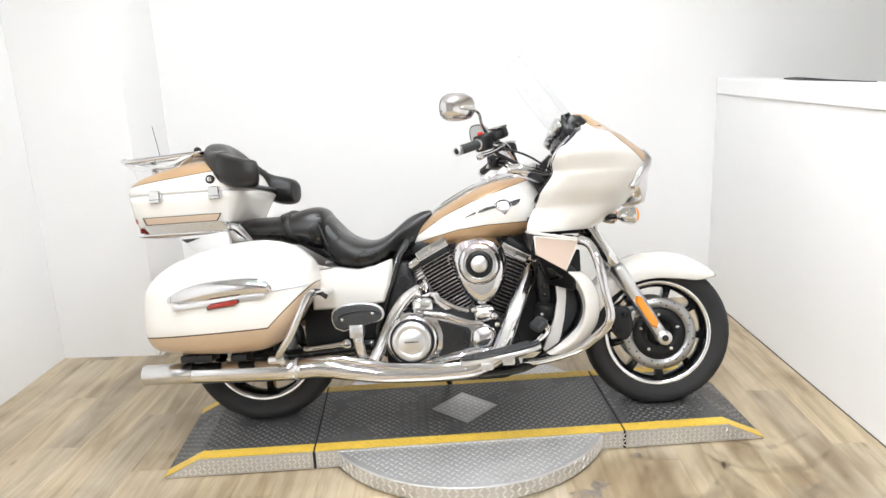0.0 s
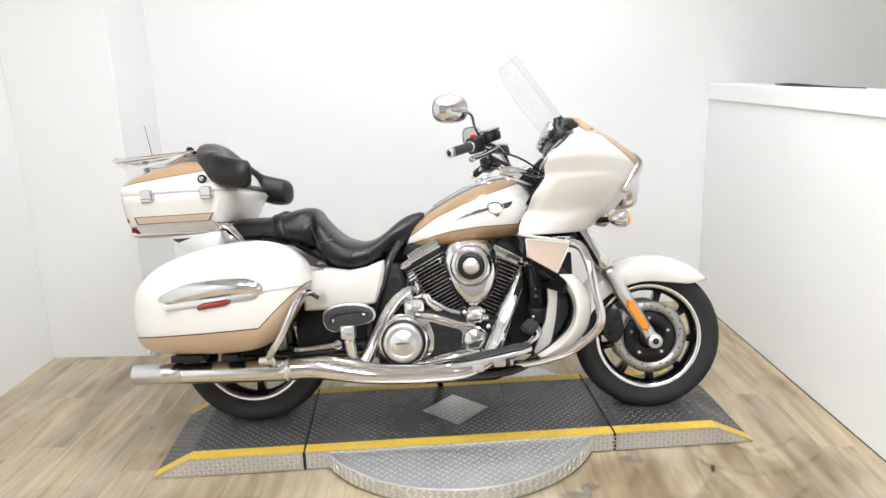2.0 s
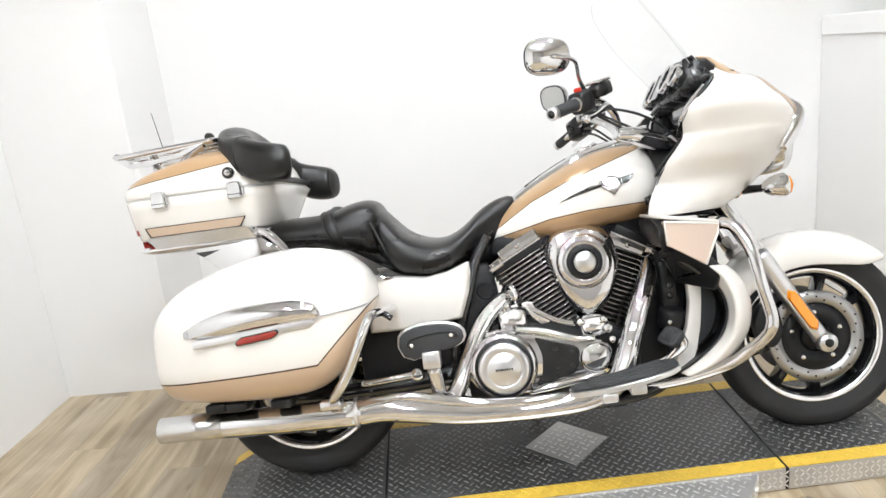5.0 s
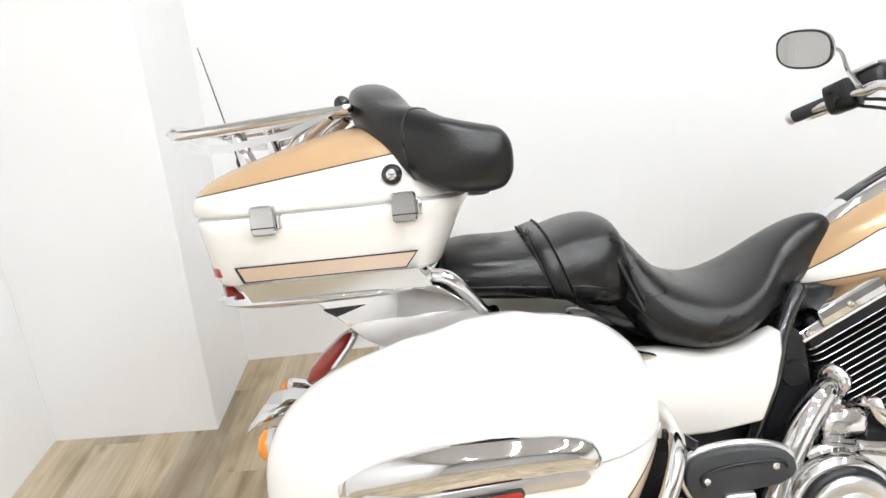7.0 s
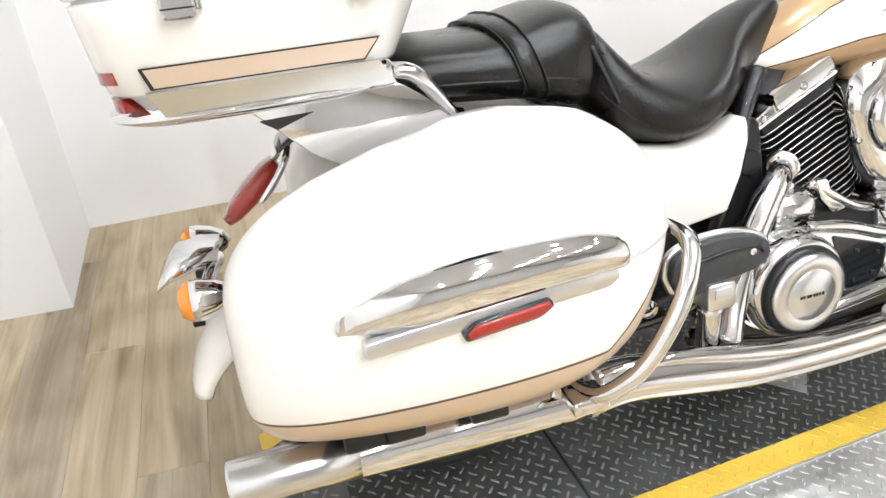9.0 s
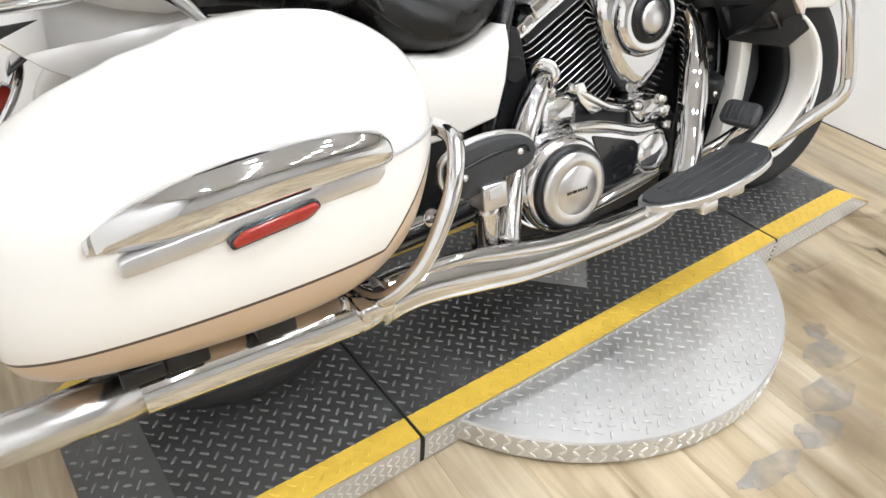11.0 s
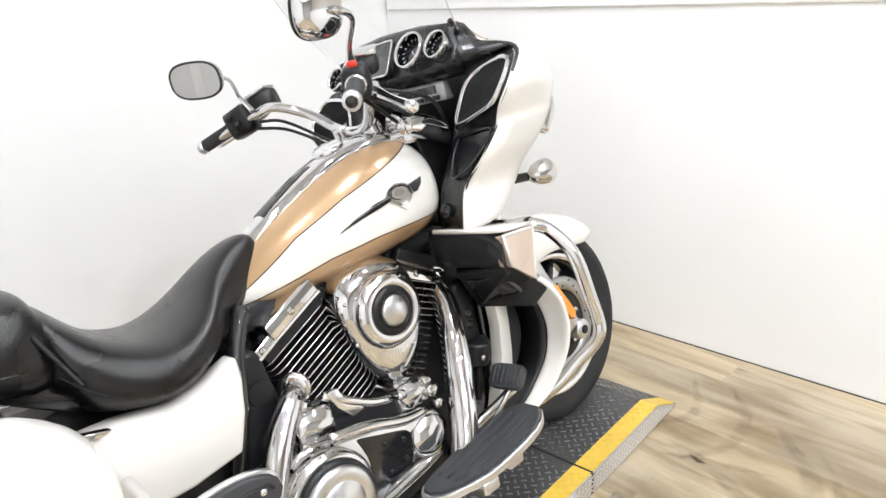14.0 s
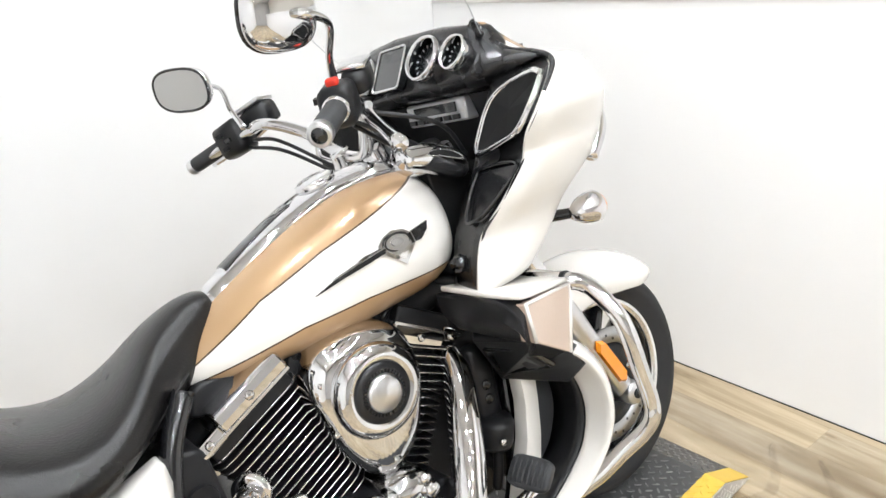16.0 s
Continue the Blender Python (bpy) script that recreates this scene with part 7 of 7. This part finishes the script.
    part("ridge", tube([(-0.42, s * 0.293, 0.452), (-0.425, s * 0.293, 0.468), (-0.40, s * 0.293, 0.481), (-0.34, s * 0.293, 0.489), (-0.29, s * 0.293, 0.486), (-0.278, s * 0.293, 0.474)], 0.0035, 6), M_plastic, pb, "moulded ridge")
    for x, z in ((-0.416, 0.460), (-0.297, 0.478)):
        part("rivet", lathe([(0.0075, 0), (0.007, 0.003), (0, 0.004)], (x, s * 0.291, z), (0, s, 0), 14), M_alu, pb, "bright rivet")
    part("hinge", box(-0.388, -0.336, *S(0.25, 0.302), 0.388, 0.437), M_brushed, pb, "satin hinge block", True, 0, 0.004)
    part("hinge_slot", box(-0.376, -0.348, *S(0.302, 0.3045), 0.412, 0.428), M_lightgrey, pb, "", False)
    part("hinge_post", tube([(-0.362, s * 0.27, 0.39), (-0.358, s * 0.262, 0.34), (-0.352, s * 0.25, 0.285)], 0.022, 14, 3), M_chrome, pb, "chrome post")

# rear brake pedal and master cylinder on the right
pad_at = Matrix.Translation((0.328, -0.264, 0.392)) @ pose(0, 0, 0, 8, -42, 12)
pedal = part("brake_pedal", moved(loft([superring((0, 0, z), (1, 0, 0), (0, 1, 0), a, b, 4.5, 24) for z, a, b in ((-0.014, 0.026, 0.036), (-0.004, 0.030, 0.042), (0.006, 0.030, 0.042), (0.010, 0.027, 0.039))]), pad_at), M_pad, bike, "black rubber brake pedal pad")
for k in range(7):
    part("pad_rib", moved(tube([(-0.022, -0.030 + 0.010 * k, 0.010), (0.0, -0.030 + 0.010 * k, 0.0112), (0.022, -0.030 + 0.010 * k, 0.010)], 0.0026, 6, 2), pad_at), M_pad, pedal, "raised rubber rib")
part("pedal_arm", tube([(0.348, -0.285, 0.398), (0.36, -0.26, 0.365), (0.33, -0.23, 0.33), (0.27, -0.205, 0.30), (0.20, -0.19, 0.275)], [0.012, 0.014, 0.011, 0.011, 0.013], 12), M_chrome, bike, "chrome brake pedal arm")
part("pedal_link", tube([(0.35, -0.25, 0.36), (0.30, -0.235, 0.31), (0.24, -0.23, 0.28)], 0.006, 8), M_chrome, bike, "chrome link rod")
part("horn", lathe([(0, -0.03), (0.034, -0.03), (0.038, -0.02), (0.038, 0.02), (0.032, 0.03), (0, 0.03)], (0.366, -0.132, 0.424), (0.15, -0.2, 1), 30), M_plastic, bike, "black cylindrical horn")
part("horn_bolt", lathe([(0.007, 0), (0.007, 0.006), (0, 0.006)], (0.352, -0.169, 0.417), (-0.3, -1, 0), 10), M_alu, bike)
part("horn_stay", tube([(0.366, -0.130, 0.40), (0.362, -0.125, 0.35), (0.35, -0.12, 0.30)], 0.011, 8), M_engine, bike)
for k in range(2):
    part("tank_bolt", lathe([(0.011, 0), (0.011, 0.008), (0.007, 0.01), (0, 0.01)], (0.372, -0.125, 0.49 + 0.03 * k), (-0.4, -1, 0), 12), M_gloss, bike)
part("coolant_tank", box(0.345, 0.40, -0.13, -0.09, 0.44, 0.60), M_plastic, bike, "black coolant tank", True, 0, 0.01)
# side stand on the far side
part("side_stand", tube([(-0.10, 0.15, 0.20), (-0.07, 0.22, 0.12), (-0.04, 0.30, 0.047)], [0.016, 0.014, 0.012], 12, 3), M_gloss, bike, "black side stand")
part("stand_foot", lathe([(0, -0.004), (0.03, -0.004), (0.03, 0.004), (0, 0.004)], (-0.04, 0.31, 0.048), (0, -0.21, 1), 18), M_gloss, bike)

# ---------------------------------------------------------------- floor planks, last
rnd = random.Random(11)
PW, PL = 0.152, 1.22
def plank_mesh(L):
    bm = bmesh.new()
    w, l, h, e = PW / 2 - 0.0002, L / 2 - 0.0002, 0.006, 0.0005
    lo = [bm.verts.new(p) for p in ((-w, -l, -h), (w, -l, -h), (w, l, -h), (-w, l, -h))]
    mid = [bm.verts.new(p) for p in ((-w, -l, -e), (w, -l, -e), (w, l, -e), (-w, l, -e))]
    hi = [bm.verts.new(p) for p in ((-w + e, -l + e, 0), (w - e, -l + e, 0), (w - e, l - e, 0), (-w + e, l - e, 0))]
    bm.faces.new(hi)
    for a, b in ((lo, mid), (mid, hi)):
        for k in range(4):
            bm.faces.new((a[k], a[(k + 1) % 4], b[(k + 1) % 4], b[k]))
    bmesh.ops.recalc_face_normals(bm, faces=bm.faces)
    me = bpy.data.meshes.new("plank")
    bm.to_mesh(me)
    bm.free()
    me.materials.append(M_plank)
    return me


whole = plank_mesh(PL)
x = XL
k = 0
while x < XR + 0.25:
    y = YF - (k * 0.47) % PL
    while y < back_y(x):
        a = max(y, YF)
        L = min(y + PL, back_y(x) + 0.02) - a
        if L > 0.02:
            ob = new("plank", whole if abs(L - PL) < 1e-6 else plank_mesh(L))
            ob.parent = floor
            ob.location = (x + PW / 2, a + L / 2, 0)
        y += PL
    x += PW
    k += 1


# tyre smears and grey scuffs on the planks
def ribbon(line, half, z):
    """A flat strip with ragged edges along a line on the floor."""
    bm = bmesh.new()
    P = [Vector((q[0], q[1])) for q in spline(line, 7)]
    rows = []
    for i, p in enumerate(P):
        d = (P[min(i + 1, len(P) - 1)] - P[max(i - 1, 0)]).normalized()
        n = Vector((-d.y, d.x))
        f = half * (0.25 + 0.75 * math.sin(math.pi * (i + 0.3) / len(P)))
        a, b = p + n * f * rnd.uniform(0.75, 1.2), p - n * f * rnd.uniform(0.75, 1.2)
        rows.append((bm.verts.new((a.x, a.y, z)), bm.verts.new((b.x, b.y, z))))
    for r, s in zip(rows, rows[1:]):
        bm.faces.new((r[0], r[1], s[1], s[0]))
    return bm


for line, half in (([(0.967, -0.222), (0.998, -0.276), (0.975, -0.372), (0.903, -0.508), (0.812, -0.606), (0.725, -0.677)], 0.022), ([(0.934, -0.241), (0.977, -0.335), (1.012, -0.442), (1.046, -0.53)], 0.014), ([(1.00, -0.30), (0.94, -0.42), (0.86, -0.52), (0.76, -0.60)], 0.012), ([(0.62, -0.75), (0.82, -0.78), (1.05, -0.72), (1.25, -0.6)], 0.018), ([(0.95, -0.30), (1.10, -0.38), (1.28, -0.36), (1.42, -0.25)], 0.02), ([(0.70, -0.66), (0.88, -0.70), (1.10, -0.62), (1.3, -0.45)], 0.03), ([(1.05, -0.15), (1.2, -0.22), (1.4, -0.12)], 0.015)):
    part("tyre_smear", ribbon(line, half, 0.0012 + 0.0004 * half / 0.012), M_skid, floor, "dark tyre smear", False)
for x, y, a, b in ((0.447, -0.517, 0.05, 0.03), (0.337, -0.605, 0.07, 0.03), (0.222, -0.661, 0.055, 0.028), (0.044, -0.671, 0.07, 0.022), (0.675, -0.263, 0.022, 0.014), (0.50, -0.455, 0.03, 0.02)):
    bm = bmesh.new()
    bm.faces.new([bm.verts.new((x + a * 1.25 * math.cos(t * math.pi / 9) * rnd.uniform(0.75, 1.15), y + b * 1.5 * math.sin(t * math.pi / 9) * rnd.uniform(0.75, 1.15), 0.0035)) for t in range(18)])
    part("grey_scuff", bm, M_scuff, floor, "grey scuff on the planks", False)
# brown stains worn into the planks beside the turntable
for x, y, a, b, turn, z in ((0.42, -0.74, 0.50, 0.24, 12, 0.0038), (0.78, -0.52, 0.62, 0.36, -20, 0.0042), (1.20, -0.30, 0.42, 0.50, 10, 0.0047), (0.55, -1.00, 0.60, 0.34, 15, 0.0052), (1.25, -1.05, 0.45, 0.55, -8, 0.0057)):
    bm = bmesh.new()
    ring = [(math.cos(t * math.pi / 16), math.sin(t * math.pi / 16)) for t in range(32)]
    lo = [bm.verts.new((a * c, b * d, -0.0002)) for c, d in ring]
    hi = [bm.verts.new((a * c, b * d, 0.0)) for c, d in ring]
    bm.faces.new(hi)
    for k in range(32):
        bm.faces.new((lo[k - 1], lo[k], hi[k], hi[k - 1]))
    stain = part("floor_stain", bm, M_stain, floor, "brown stain in the planks", False)
    stain.matrix_local = floor.matrix_world.inverted() @ pose(x, y, z, 0, 0, turn)
part("wall_joint_strip", moved(box(-0.004, 0.001, YF, 1.5, -0.002, 0.003), EAST), M_dark, floor, "dark joint along the knee wall", False)
